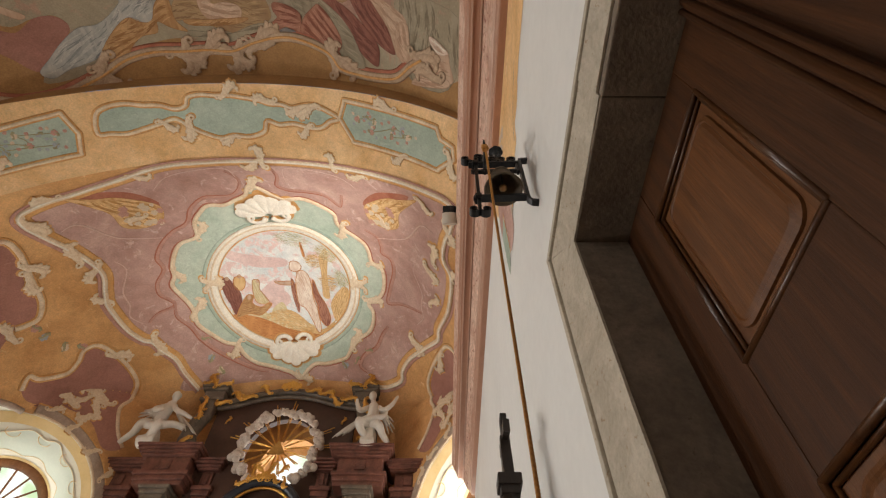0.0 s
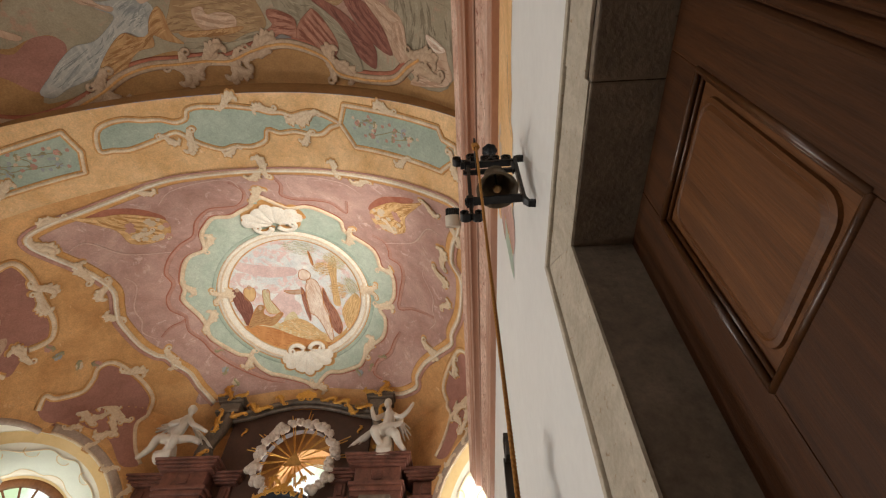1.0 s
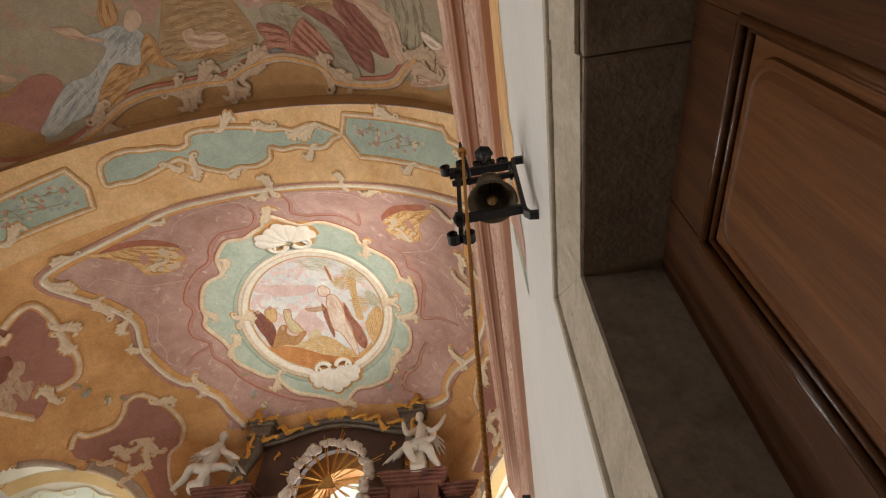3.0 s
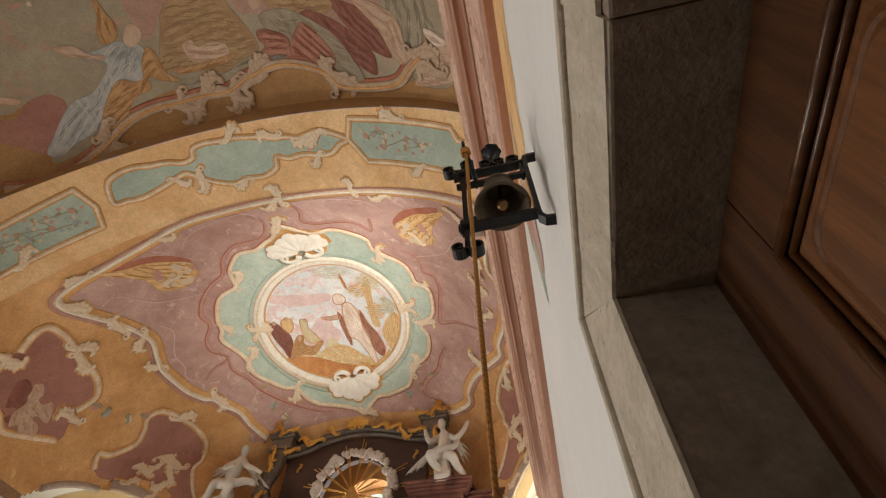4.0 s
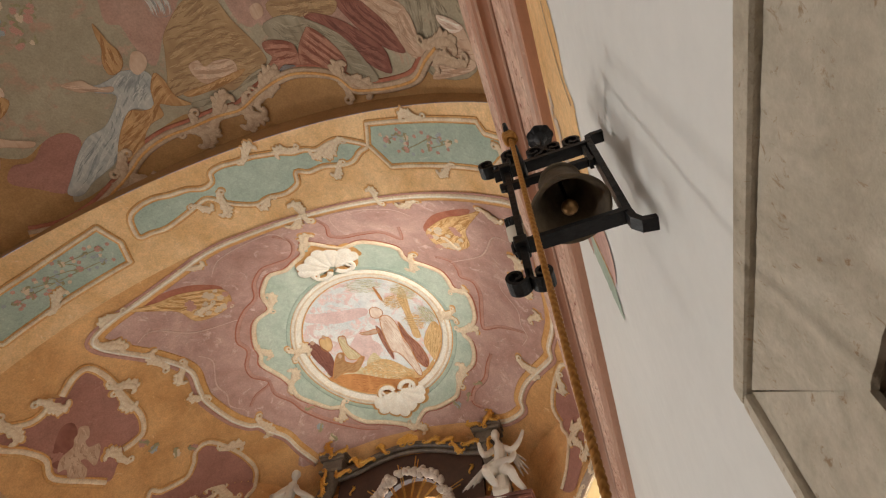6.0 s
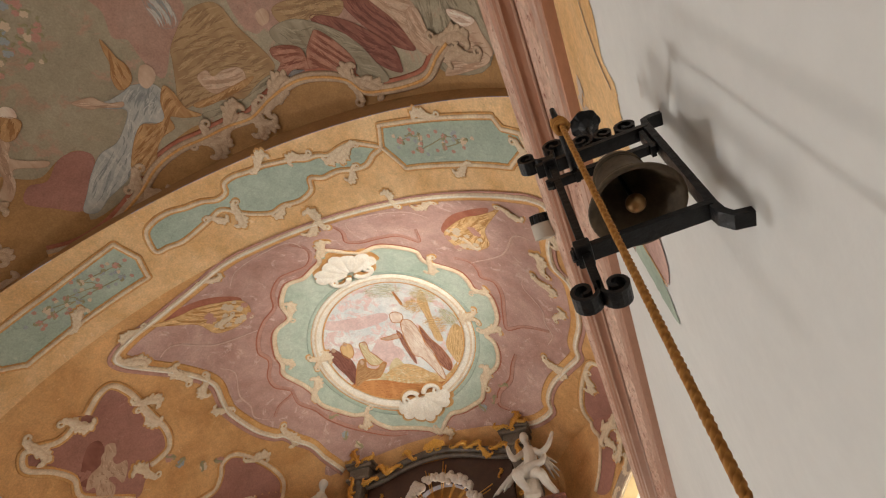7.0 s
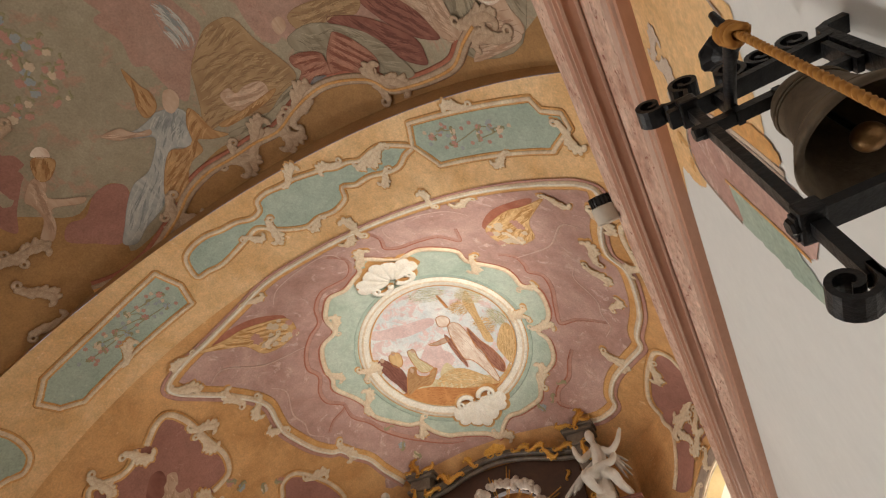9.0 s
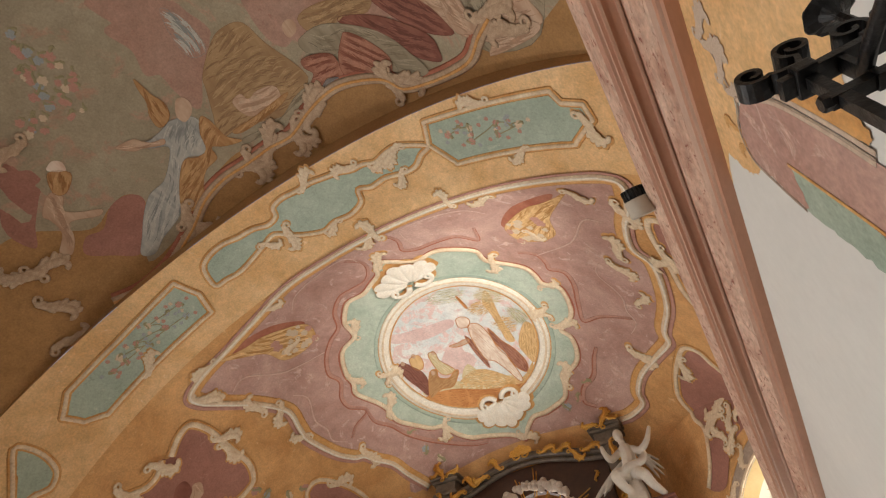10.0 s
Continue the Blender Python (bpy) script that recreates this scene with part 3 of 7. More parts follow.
def door_frame():
    f = thing("door_frame", "weathered limestone door frame with a limewashed face", "door frame", kind="structure")
    x0, x1 = WALL - 0.012, 0.66
    xi = 0.480         # the face falls back towards the opening
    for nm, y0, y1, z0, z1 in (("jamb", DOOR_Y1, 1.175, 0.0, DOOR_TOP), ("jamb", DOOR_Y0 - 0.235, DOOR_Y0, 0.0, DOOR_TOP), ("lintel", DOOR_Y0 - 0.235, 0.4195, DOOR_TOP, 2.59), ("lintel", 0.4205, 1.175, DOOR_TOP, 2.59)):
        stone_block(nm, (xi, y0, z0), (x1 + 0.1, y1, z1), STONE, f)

    def sloping(name, quad):
        """A slab of face stone from four corners (x, y, z), 8 mm thick."""
        bm = bmesh.new()
        fr = [bm.verts.new(p) for p in quad]
        bk = [bm.verts.new((p[0] + 0.008, p[1], p[2])) for p in quad]
        bm.faces.new(fr)
        bm.faces.new(bk[::-1])
        for k in range(4):
            bm.faces.new((fr[k], fr[(k + 1) % 4], bk[(k + 1) % 4], bk[k]))
        # hand-cut edges: never quite straight
        bmesh.ops.subdivide_edges(bm, edges=[e for e in bm.edges if e.calc_length() > 0.3], cuts=40)
        for v in bm.verts:
            v.co += Vector((0.5, 1, 1)) * 0.0045 * noise.noise(v.co * 14) + Vector((0, 1, 1)) * 0.0025 * noise.noise(v.co * 55)
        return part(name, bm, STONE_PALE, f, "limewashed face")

    xf = x0 + 0.006
    yo, zo = 1.142, 2.560
    sloping("jamb_face", [(xf, yo, 0.0), (xf, yo, zo), (xi - 0.004, DOOR_Y1 - 0.002, DOOR_TOP), (xi - 0.004, DOOR_Y1 - 0.002, 0.0)])
    sloping("lintel_face", [(xf, yo - 0.002, zo + 0.002), (xf, 0.42, zo + 0.002), (xi - 0.004, 0.42, DOOR_TOP + 0.010), (xi - 0.004, DOOR_Y1 - 0.004, DOOR_TOP - 0.002)])
    sloping("lintel_face", [(xf - 0.004, 0.419, zo + 0.002), (xf - 0.004, DOOR_Y0 - 0.20, zo + 0.002), (xi - 0.010, DOOR_Y0, DOOR_TOP + 0.045), (xi - 0.010, 0.419, DOOR_TOP + 0.030)])
    stone_block("fillet", (x0 - 0.006, yo + 0.002, 0.0), (x0 + 0.028, yo + 0.034, zo + 0.002), STONE_PALE, f)
    stone_block("fillet", (x0 - 0.006, DOOR_Y0 - 0.235, zo + 0.004), (x0 + 0.028, yo + 0.034, zo + 0.036), STONE_PALE, f)


door_frame()


def rounded(y0, y1, z0, z1, r, n=6):
    """Outline of a board with rounded corners, as (along, up)."""
    out = []
    for cy, cz, a0 in ((y1 - r, z1 - r, 0.0), (y0 + r, z1 - r, math.pi / 2), (y0 + r, z0 + r, math.pi), (y1 - r, z0 + r, 1.5 * math.pi)):
        out += [(cy + r * math.cos(a0 + k / n * math.pi / 2), cz + r * math.sin(a0 + k / n * math.pi / 2)) for k in range(n + 1)]
    return out


def door():
    d = thing("door_1", "closed brown oak two-leaved door with raised panels in the stone frame", "door", kind="structure")
    x = 0.668
    y0, y1, top = DOOR_Y0 + 0.002, DOOR_Y1 - 0.002, DOOR_TOP - 0.004
    mid = (y0 + y1) / 2
    rails = [(0.02, 0.30), (1.40, 1.672), (2.235, top)]
    for ya, yb, outer in ((y0, mid - 0.001, y0), (mid + 0.001, y1, y1)):
        leaf = part("leaf", box(bmesh.new(), (x + 0.03, ya, 0.02), (x + 0.045, yb, top)), WOOD, d)
        pa, pb = (ya + 0.185, yb - 0.19) if outer == y1 else (ya + 0.19, yb - 0.185)
        part("stile", box(bmesh.new(), (x, ya, 0.02), (x + 0.035, pa, top), 0.004), WOOD, leaf)
        part("stile", box(bmesh.new(), (x, pb, 0.02), (x + 0.035, yb, top), 0.004), WOOD, leaf)
        for a, b in rails:
            part("rail", box(bmesh.new(), (x + 0.001, pa, a), (x + 0.034, pb, b), 0.004), WOOD, leaf)
        for (_, a), (b, _) in zip(rails, rails[1:]):
            part("panel_ground", box(bmesh.new(), (x + 0.016, pa, a), (x + 0.034, pb, b)), WOOD_PANEL, leaf)
            # raised field with rounded corners and a sunk line round it
            bm = bmesh.new()
            rings = [[bm.verts.new((x + h, py, pz)) for py, pz in rounded(pa + m, pb - m, a + m, b - m, r)] for m, h, r in ((0.036, 0.017, 0.050), (0.038, 0.009, 0.050), (0.048, 0.006, 0.045), (0.052, 0.009, 0.042), (0.062, 0.004, 0.036))]
            for ra, rb in zip(rings, rings[1:]):
                for k in range(len(ra)):
                    j = (k + 1) % len(ra)
                    bm.faces.new((ra[k], ra[j], rb[j], rb[k]))
            bm.faces.new(rings[-1])
            part("panel", bm, WOOD_PANEL, leaf, "raised oak field with rounded corners")
            for p, q in (((pa, a), (pb, a)), ((pb, a), (pb, b)), ((pb, b), (pa, b)), ((pa, b), (pa, a))):
                part("moulding", sweep(bmesh.new(), [(x + 0.003, *p), (x + 0.003, *q)], 0.009, 8), WOOD_BEAD, leaf, smooth=True)
                ins = [(c + (0.013 if c in (pa, a) else -0.013)) for c in (*p, *q)]
                part("moulding", sweep(bmesh.new(), [(x + 0.012, ins[0], ins[1]), (x + 0.012, ins[2], ins[3])], 0.006, 8), WOOD_BEAD, leaf, smooth=True)
    # the strip that covers the joint of the leaves
    strip = part("astragal", box(bmesh.new(), (x - 0.016, mid - 0.030, 0.02), (x + 0.004, mid + 0.030, top), 0.005), WOOD, d)
    for dy, r in ((-0.026, 0.009), (0.0, 0.013), (0.026, 0.009)):
        part("bead", sweep(bmesh.new(), [(x - 0.016, mid + dy, 0.02), (x - 0.016, mid + dy, top)], r, 8), WOOD, strip, smooth=True)


door()
wall("wall_behind_door", [((0.78, -0.95, 0), (0.85, 1.25, 2.7))], WHITE_WALL, "plain wall closing the sacristy behind the door")
# the added fill spot aims at the medallion, unlike the lamp it stands by
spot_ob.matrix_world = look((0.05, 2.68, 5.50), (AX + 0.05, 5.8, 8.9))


# ---- painting on the vault ----
from mathutils import geometry


def fill(outline, cell):
    """Triangles that fill a plan outline, fine enough to follow a curved surface."""
    pts = [Vector((float(a), float(b))) for a, b in outline]
    n = len(pts)
    lo = [min(p[k] for p in pts) for k in (0, 1)]
    hi = [max(p[k] for p in pts) for k in (0, 1)]

    def inside(x, y):
        odd = False
        for k in range(n):
            (x1, y1), (x2, y2) = pts[k], pts[k - 1]
            if (y1 > y) != (y2 > y) and x < (x2 - x1) * (y - y1) / (y2 - y1) + x1:
                odd = not odd
        return odd

    grid = []
    for i in range(int((hi[0] - lo[0]) / cell) + 1):
        for j in range(int((hi[1] - lo[1]) / cell) + 1):
            x, y = lo[0] + (i + 0.5) * cell, lo[1] + (j + 0.5) * cell
            if inside(x, y):
                grid.append(Vector((x, y)))
    verts, _, faces, _, _, _ = geometry.delaunay_2d_cdt(pts + grid, [], [list(range(n))], 1, 1e-5)
    return verts, faces


def vault_map(zone):
    return lambda u, v, lift: on_vault(AX + u, v, lift, zone)[0]


def wall_map(u, v, lift):
    """The wall with the door: u is y, v is z."""
    return Vector((WALL - lift, u, v))


def apse_map(sign):
    c = Vector((AX + sign * NICHE_X, DIAG - NICHE_X, 0))
    s, d = Vector((sign, -1, 0)).normalized(), Vector((sign, 1, 0)).normalized()
    return lambda u, v, lift: c + s * u - d * lift + Vector((0, 0, v))


def patch(name, pts, mat, parent, where, lift=0.006, closed_spline=True, cell=0.13, label="", keep=None, step=5):
    """A field of paint with a smooth outline, lying on a curved surface."""
    line = spline(pts, True, step) if closed_spline else [np.array(p, float) for p in pts]
    verts, faces = fill(line, cell)
    bm = bmesh.new()
    vs = [bm.verts.new(where(v[0], v[1], lift)) for v in verts]
    for f in faces:
        if keep and not keep(*(sum(verts[i][k] for i in f) / len(f) for k in (0, 1))):
            continue
        try:
            bm.faces.new([vs[i] for i in f])
        except ValueError:
            pass
    loose = [v for v in bm.verts if not v.link_faces]
    bmesh.ops.delete(bm, geom=loose, context="VERTS")
    return part(name, bm, mat, parent, label, smooth=True)


def ribbon(name, pts, mat, parent, where, r=0.035, closed=False, lift=0.01, flat=0.55, step=6, taper=False, shift=0.0, label=""):
    """A moulded or painted line along a curved surface."""
    line = spline(pts, closed, step)
    if shift:
        moved = []
        for k, p in enumerate(line):
            a, b = line[k - 1] if k or closed else line[k], line[(k + 1) % len(line)] if k + 1 < len(line) or closed else line[k]
            d = np.array(b) - np.array(a)
            d = d / (np.linalg.norm(d) + 1e-9)
            moved.append(np.array(p) + shift * np.array((d[1], -d[0])))
        line = moved
    pos = [where(p[0], p[1], lift) for p in line]
    ups = [(where(p[0], p[1], lift + 0.1) - q).normalized() for p, q in zip(line, pos)]
    rs = [r * (0.35 + 0.65 * math.sin(math.pi * (k + 0.5) / len(pos))) if taper else r for k in range(len(pos))]
    return part(name, sweep(bmesh.new(), pos, rs, 8, flat, ups, closed), mat, parent, label, smooth=True)


def rocaille_mesh(seed, lobes=6):
    """A scrolled acanthus ornament about 2 units across, in low relief along z: a curled spine with a comb of rounded lobes."""
    rng = random.Random(seed)
    bm = bmesh.new()
    hand = -1 if seed % 2 else 1
    x, y, a = 0.10 * hand, -0.62, 0.0
    pts, heads = [], []
    n = 22
    for j in range(n):
        t = j / (n - 1)
        pts.append(Vector((x, y, 0.10 + 0.05 * math.sin(math.pi * t))))
        heads.append(a)
        a += hand * (0.05 + 0.62 * max(0.0, t - 0.45) ** 1.0 * 1.35 - (0.16 if t < 0.3 else 0))
        step = 0.115 * (1 - 0.45 * t)
        x, y = x + step * math.sin(a), y + step * math.cos(a)
    sweep(bm, pts, [0.07 + 0.11 * math.sin(math.pi * (0.12 + 0.8 * j / (n - 1))) for j in range(n)], 7, 0.55, [(0, 0, 1)] * n)
    low = [Vector((pts[0].x - hand * 0.19 * (1 - math.cos(t)) * (1 - t / 11), pts[0].y - 0.19 * math.sin(t) * (1 - t / 11), 0.11)) for t in [0.5 * j for j in range(12)]]
    sweep(bm, low, [0.085 - 0.003 * j for j in range(12)], 6, 0.6, [(0, 0, 1)] * 12)
    for k in range(lobes + 2):
        t = (k + 0.3) / (lobes + 2)
        j = int(1 + t * (n - 7))
        for side in ((-1, 1) if k % 2 == 0 else (-1,)):
            b = heads[j] + side * hand * rng.uniform(0.45, 0.75)
            ln = rng.uniform(0.36, 0.50) * (0.65 + 0.55 * math.sin(math.pi * t)) * (1.0 if side < 0 else 0.6)
            x, y = pts[j].x, pts[j].y
            q, rs = [], []
            for i in range(6):
                u = i / 5
                q.append((x, y, 0.07 + 0.05 * math.sin(math.pi * u)))
                rs.append((0.06 + 0.10 * math.sin(math.pi * min(1.0, 0.2 + 0.75 * u))) * (1.0 if i < 5 else 0.6))
                b += side * hand * 0.30 * u
                x, y = x + ln / 5 * math.sin(b), y + ln / 5 * math.cos(b)
            sweep(bm, q, rs, 6, 0.5, [(0, 0, 1)] * 6)
    me = bpy.data.meshes.new("rocaille")
    bm.to_mesh(me)
    bm.free()
    me.polygons.foreach_set("use_smooth", [True] * len(me.polygons))
    me.materials.append(CREAM)
    return me


def shell_mesh(ribs=7):
    """A scalloped fan shell with a wavy rim and two volutes at its hinge, about 2 units wide."""
    bm = bmesh.new()
    na, nr = ribs * 7, 10
    grid = []
    for i in range(na + 1):
        a = radians(-84 + 168 * i / na)
        flute = abs(math.sin(math.pi * ribs * i / na)) ** 0.6
        big = 0.5 + 0.5 * math.cos(2 * math.pi * 3 * (i / na - 0.5))
        row = []
        for j in range(nr + 1):
            t = 0.14 + 0.86 * j / nr
            r = t * (0.74 + 0.10 * big + 0.08 * flute * t)
            row.append(bm.verts.new((1.12 * r * math.sin(a), r * math.cos(a) - 0.05, 0.03 + 0.10 * math.sin(min(t * 2.4, 3.1)) + 0.07 * flute * t * (1.1 - t) * 2 + 0.10 * max(0, t - 0.75))))
        grid.append(row)
    for p, q in zip(grid, grid[1:]):
        for j in range(nr):
            bm.faces.new((p[j], p[j + 1], q[j + 1], q[j]))
    for s in (-1, 1):
        sweep(bm, [(s * (0.10 + 0.045 * t * 1.3 + 0.23 * (1 - math.cos(t)) * (1 - t / 11)), -0.06 - 0.21 * math.sin(t) * (1 - t / 11), 0.15) for t in [0.45 * j for j in range(17)]], [0.085 - 0.003 * j for j in range(17)], 6, 0.7, [(0, 0, 1)] * 17)
    me = bpy.data.meshes.new("shell")
    bm.to_mesh(me)
    bm.free()
    me.polygons.foreach_set("use_smooth", [True] * len(me.polygons))
    me.materials.append(CREAM)
    return me


def brush(pts, mat, parent, where, lift, size, turn=0.7, dense=1.0, seed=1):
    """Brushwork over a painted form: long curved touches that run along it and fall into lighter and darker folds."""
    shade, light = TOUCH[mat.name]
    line = spline(pts, True, 4)
    xy = np.array([(p[0], p[1]) for p in line])
    mid = xy.mean(axis=0)
    val, vec = np.linalg.eigh(np.cov((xy - mid).T))
    axis, across = vec[:, 1], vec[:, 0]
    heading = math.atan2(axis[1], axis[0])
    span, wide = 3.4 * math.sqrt(val[1]), 3.4 * math.sqrt(val[0]) + 1e-6
    xs, ys = xy[:, 0], xy[:, 1]

    def inside(x, y):
        odd = False
        for k in range(len(xs)):
            if (ys[k] > y) != (ys[k - 1] > y) and x < (xs[k - 1] - xs[k]) * (y - ys[k]) / (ys[k - 1] - ys[k]) + xs[k]:
                odd = not odd
        return odd

    rng = random.Random(seed + len(pts))
    folds = max(1.5, wide / (size * 0.75))
    verts, faces, tone = [], [], []
    for _ in range(int(min(700, dense * 3.2 * span * wide / (size * size * 0.16))) + 20):
        x, y = rng.uniform(xs.min(), xs.max()), rng.uniform(ys.min(), ys.max())
        if not inside(x, y):
            continue
        here = np.array((x, y)) - mid
        wave = 0.55 * noise.noise(Vector((x / size * 0.35, y / size * 0.35, seed)))
        fold = math.sin(2 * math.pi * (folds * float(here @ across) / wide + wave * 1.3))
        if abs(fold) < 0.2 or rng.random() < 0.15:
            continue
        a = heading + 1.3 * wave + rng.uniform(-0.12, 0.12)
        bend = 0.9 * noise.noise(Vector((x / size * 0.2, y / size * 0.2, seed + 7)))
        ln, wd = min(span * 0.4, size * 1.9) * rng.uniform(0.45, 1.0), size * rng.uniform(0.03, 0.085)
        row = []
        px, py = x - ln / 2 * math.cos(a), y - ln / 2 * math.sin(a)
        ends = True
        for j, w in enumerate((0.15, 0.8, 1.0, 0.75, 0.1)):
            t = a + bend * (j - 2) / 2
            ends = ends and inside(px, py)
            row += [(px - w * wd * math.sin(t), py + w * wd * math.cos(t)), (px + w * wd * math.sin(t), py - w * wd * math.cos(t))]
            px, py = px + ln / 4 * math.cos(t), py + ln / 4 * math.sin(t)
        if not ends:
            continue
        base, up = len(verts), lift + rng.uniform(0.0004, 0.0016)
        verts += [where(u, v, up) for u, v in row]
        for j in range(4):
            faces.append((base + 2 * j, base + 2 * j + 1, base + 2 * j + 3, base + 2 * j + 2))
            tone.append(1 if fold > 0 else 0)
    me = bpy.data.meshes.new("brushwork")
    me.from_pydata([tuple(v) for v in verts], [], faces)
    me.polygons.foreach_set("material_index", tone)
    me.materials.append(shade)
    me.materials.append(light)
    ob = new("brushwork", me)
    ob.parent = parent
    tagged(ob, kind="stuff")
    ribbon("contour", pts, shade, parent, where, size * 0.020, closed=True, lift=lift, flat=0.15, step=4)


ROCAILLE = [rocaille_mesh(s, 5 + s % 3) for s in range(5)]
SHELL = shell_mesh()
OUTLINES = {}
PALE_SHELLS = []


def outline_of(mesh):
    """The same ornament in the rust-orange of its painted outline."""
    if mesh.name not in OUTLINES:
        m = mesh.copy()
        m.materials.clear()
        m.materials.append(GOLD_LINE)
        OUTLINES[mesh.name] = m
    return OUTLINES[mesh.name]


def petal_mesh(mat, seed):
    rng = random.Random(seed)
    bm = bmesh.new()
    for ring, (n, d, r) in enumerate(((6, 0.62, 0.42), (5, 0.34, 0.34), (1, 0.0, 0.22))):
        for k in range(n):
            a = 2 * math.pi * k / n + ring * 0.5 + rng.uniform(-0.2, 0.2)
            bmesh.ops.create_icosphere(bm, subdivisions=1, radius=r * rng.uniform(0.85, 1.15), matrix=Matrix.Translation((d * math.cos(a), d * math.sin(a), 0.03 + 0.05 * ring)) @ Matrix.Diagonal((1, 1, 0.18, 1)))
    me = bpy.data.meshes.new("flower")
    bm.to_mesh(me)
    bm.free()
    me.materials.append(mat)
    return me


FLOWER_PINK = surface("painted_rose", (0.42, 0.17, 0.12), (0.66, 0.40, 0.32), 14)
FLOWER_BLUE = surface("painted_blue_flower", (0.26, 0.29, 0.31), (0.46, 0.48, 0.47), 14)
FLOWER_CREAM = surface("painted_cream_flower", (0.60, 0.46, 0.30), (0.74, 0.60, 0.44), 14)
STEM = surface("painted_stem", (0.30, 0.27, 0.15), (0.42, 0.36, 0.20), 10)
FLOWERS = [petal_mesh(m, k) for k, m in enumerate((FLOWER_PINK, FLOWER_BLUE, FLOWER_CREAM, FLOWER_PINK))]


def lay(name, mesh, parent, u, v, size, turn, where, lift=0.008, relief=0.5):
    """A shared ornament laid flat on a surface at (u, v)."""
    p = where(u, v, lift)
    nrm = (where(u, v, lift + 0.1) - p).normalized()
    ahead = where(u, v + 0.05, lift) - p
    ahead = (ahead - nrm * ahead.dot(nrm)).normalized()
    side = ahead.cross(nrm)
    m = Matrix((side, ahead, nrm)).transposed().to_4x4()
    if (mesh in ROCAILLE or mesh in (SHELL, *PALE_SHELLS)) and size > 0.12:
        rim = new(name + "_outline", outline_of(mesh))
        rim.parent = parent
        rim.matrix_world = Matrix.Translation(p - nrm * 0.003 + side * 0.012 * size) @ m @ pose(0, 0, 0, 0, 0, turn) @ Matrix.Diagonal((size * 1.12, size * 1.12, size * 0.04, 1))
    ob = new(name, mesh)
    ob.parent = parent
    ob.matrix_world = Matrix.Translation(p) @ m @ pose(0, 0, 0, 0, 0, turn) @ Matrix.Diagonal((size, size, size * relief, 1))
    return ob


def mirror(pts):
    return [(-a, b) for a, b in pts]


# outlines of the painted fields: metres across from the axis, and along the church
GREEN_EDGE = [(-0.24, 4.10), (0.10, 4.37), (0.29, 4.46), (0.54, 4.42), (0.75, 4.47), (1.12, 4.70), (1.15, 4.91), (1.23, 5.04), (1.62, 5.29), (1.72, 5.49), (1.76, 5.71), (1.96, 5.81), (1.99, 6.06), (1.94, 6.35), (1.79, 6.58), (1.63, 6.70), (1.72, 6.84), (1.71, 7.07), (1.62, 7.27), (1.46, 7.40), (1.28, 7.47), (1.23, 7.65), (1.14, 7.82), (0.96, 7.91), (0.69, 7.99), (0.46, 8.01), (0.29, 8.12), (0.15, 8.25), (-0.05, 8.16), (-0.52, 8.04), (-0.78, 7.97), (-1.01, 7.81), (-1.15, 7.62), (-1.41, 7.51), (-1.81, 7.11), (-1.86, 6.82), (-1.92, 6.62), (-2.10, 6.17), (-2.03, 5.95), (-2.01, 5.72), (-1.88, 5.41), (-1.74, 5.27), (-1.49, 5.20), (-1.43, 4.88), (-1.28, 4.67), (-1.09, 4.52), (-0.83, 4.55), (-0.61, 4.45), (-0.40, 4.34)]
RUST_A = [(-0.54, 3.74), (-0.41, 3.93), (-0.46, 4.14), (-0.64, 4.31), (-0.87, 4.31), (-1.12, 4.31), (-1.40, 4.53), (-1.56, 4.83), (-1.81, 4.96), (-2.05, 5.18), (-2.20, 5.47), (-2.17, 5.74), (-2.32, 5.99), (-2.33, 6.26), (-2.16, 6.54), (-2.41, 6.59), (-2.56, 6.71)]
RUST_B = [(0.18, 3.56), (0.28, 3.86), (0.20, 4.12), (0.40, 4.25), (0.70, 4.26), (1.04, 4.30), (1.30, 4.52), (1.39, 4.20)]
RUST_C = [(1.69, 4.98), (1.91, 5.07), (1.97, 5.26), (1.97, 5.43), (2.15, 5.52), (2.17, 5.80), (2.08, 6.19), (2.03, 6.56), (2.35, 6.45), (2.74, 6.40)]
RUST_D = [(2.01, 7.03), (1.88, 7.24), (1.74, 7.52), (1.48, 7.72), (1.40, 7.94), (1.58, 8.03)]
RUST_E = [(-2.16, 6.54), (-2.16, 6.82), (-1.97, 7.11), (-1.83, 7.38), (-1.56, 7.67), (-1.20, 7.91), (-0.81, 8.09), (-0.49, 8.15)]
PALE1 = [(-2.96, 4.36), (-2.76, 4.34), (-2.47, 4.83), (-1.92, 5.09)]
PALE2 = [(-2.67, 5.25), (-2.59, 5.51), (-2.74, 5.92), (-2.72, 6.23), (-2.76, 6.46), (-2.63, 6.7)]
PALE3 = [(-1.69, 3.98), (-1.42, 3.76), (-0.91, 3.67), (-0.47, 3.7), (-0.42, 4.06)]
HORN = [(-2.78, 3.71), (-2.59, 3.99), (-2.4, 4.29), (-2.36, 4.63), (-2.11, 4.76), (-1.84, 4.68), (-1.76, 4.38), (-1.94, 4.18), (-2.22, 3.99), (-2.42, 3.94), (-2.63, 3.83)]
HORNSH = [(-2.6, 3.79), (-2.28, 3.84), (-1.98, 3.98), (-1.75, 4.29), (-1.93, 4.44), (-2.28, 4.21)]
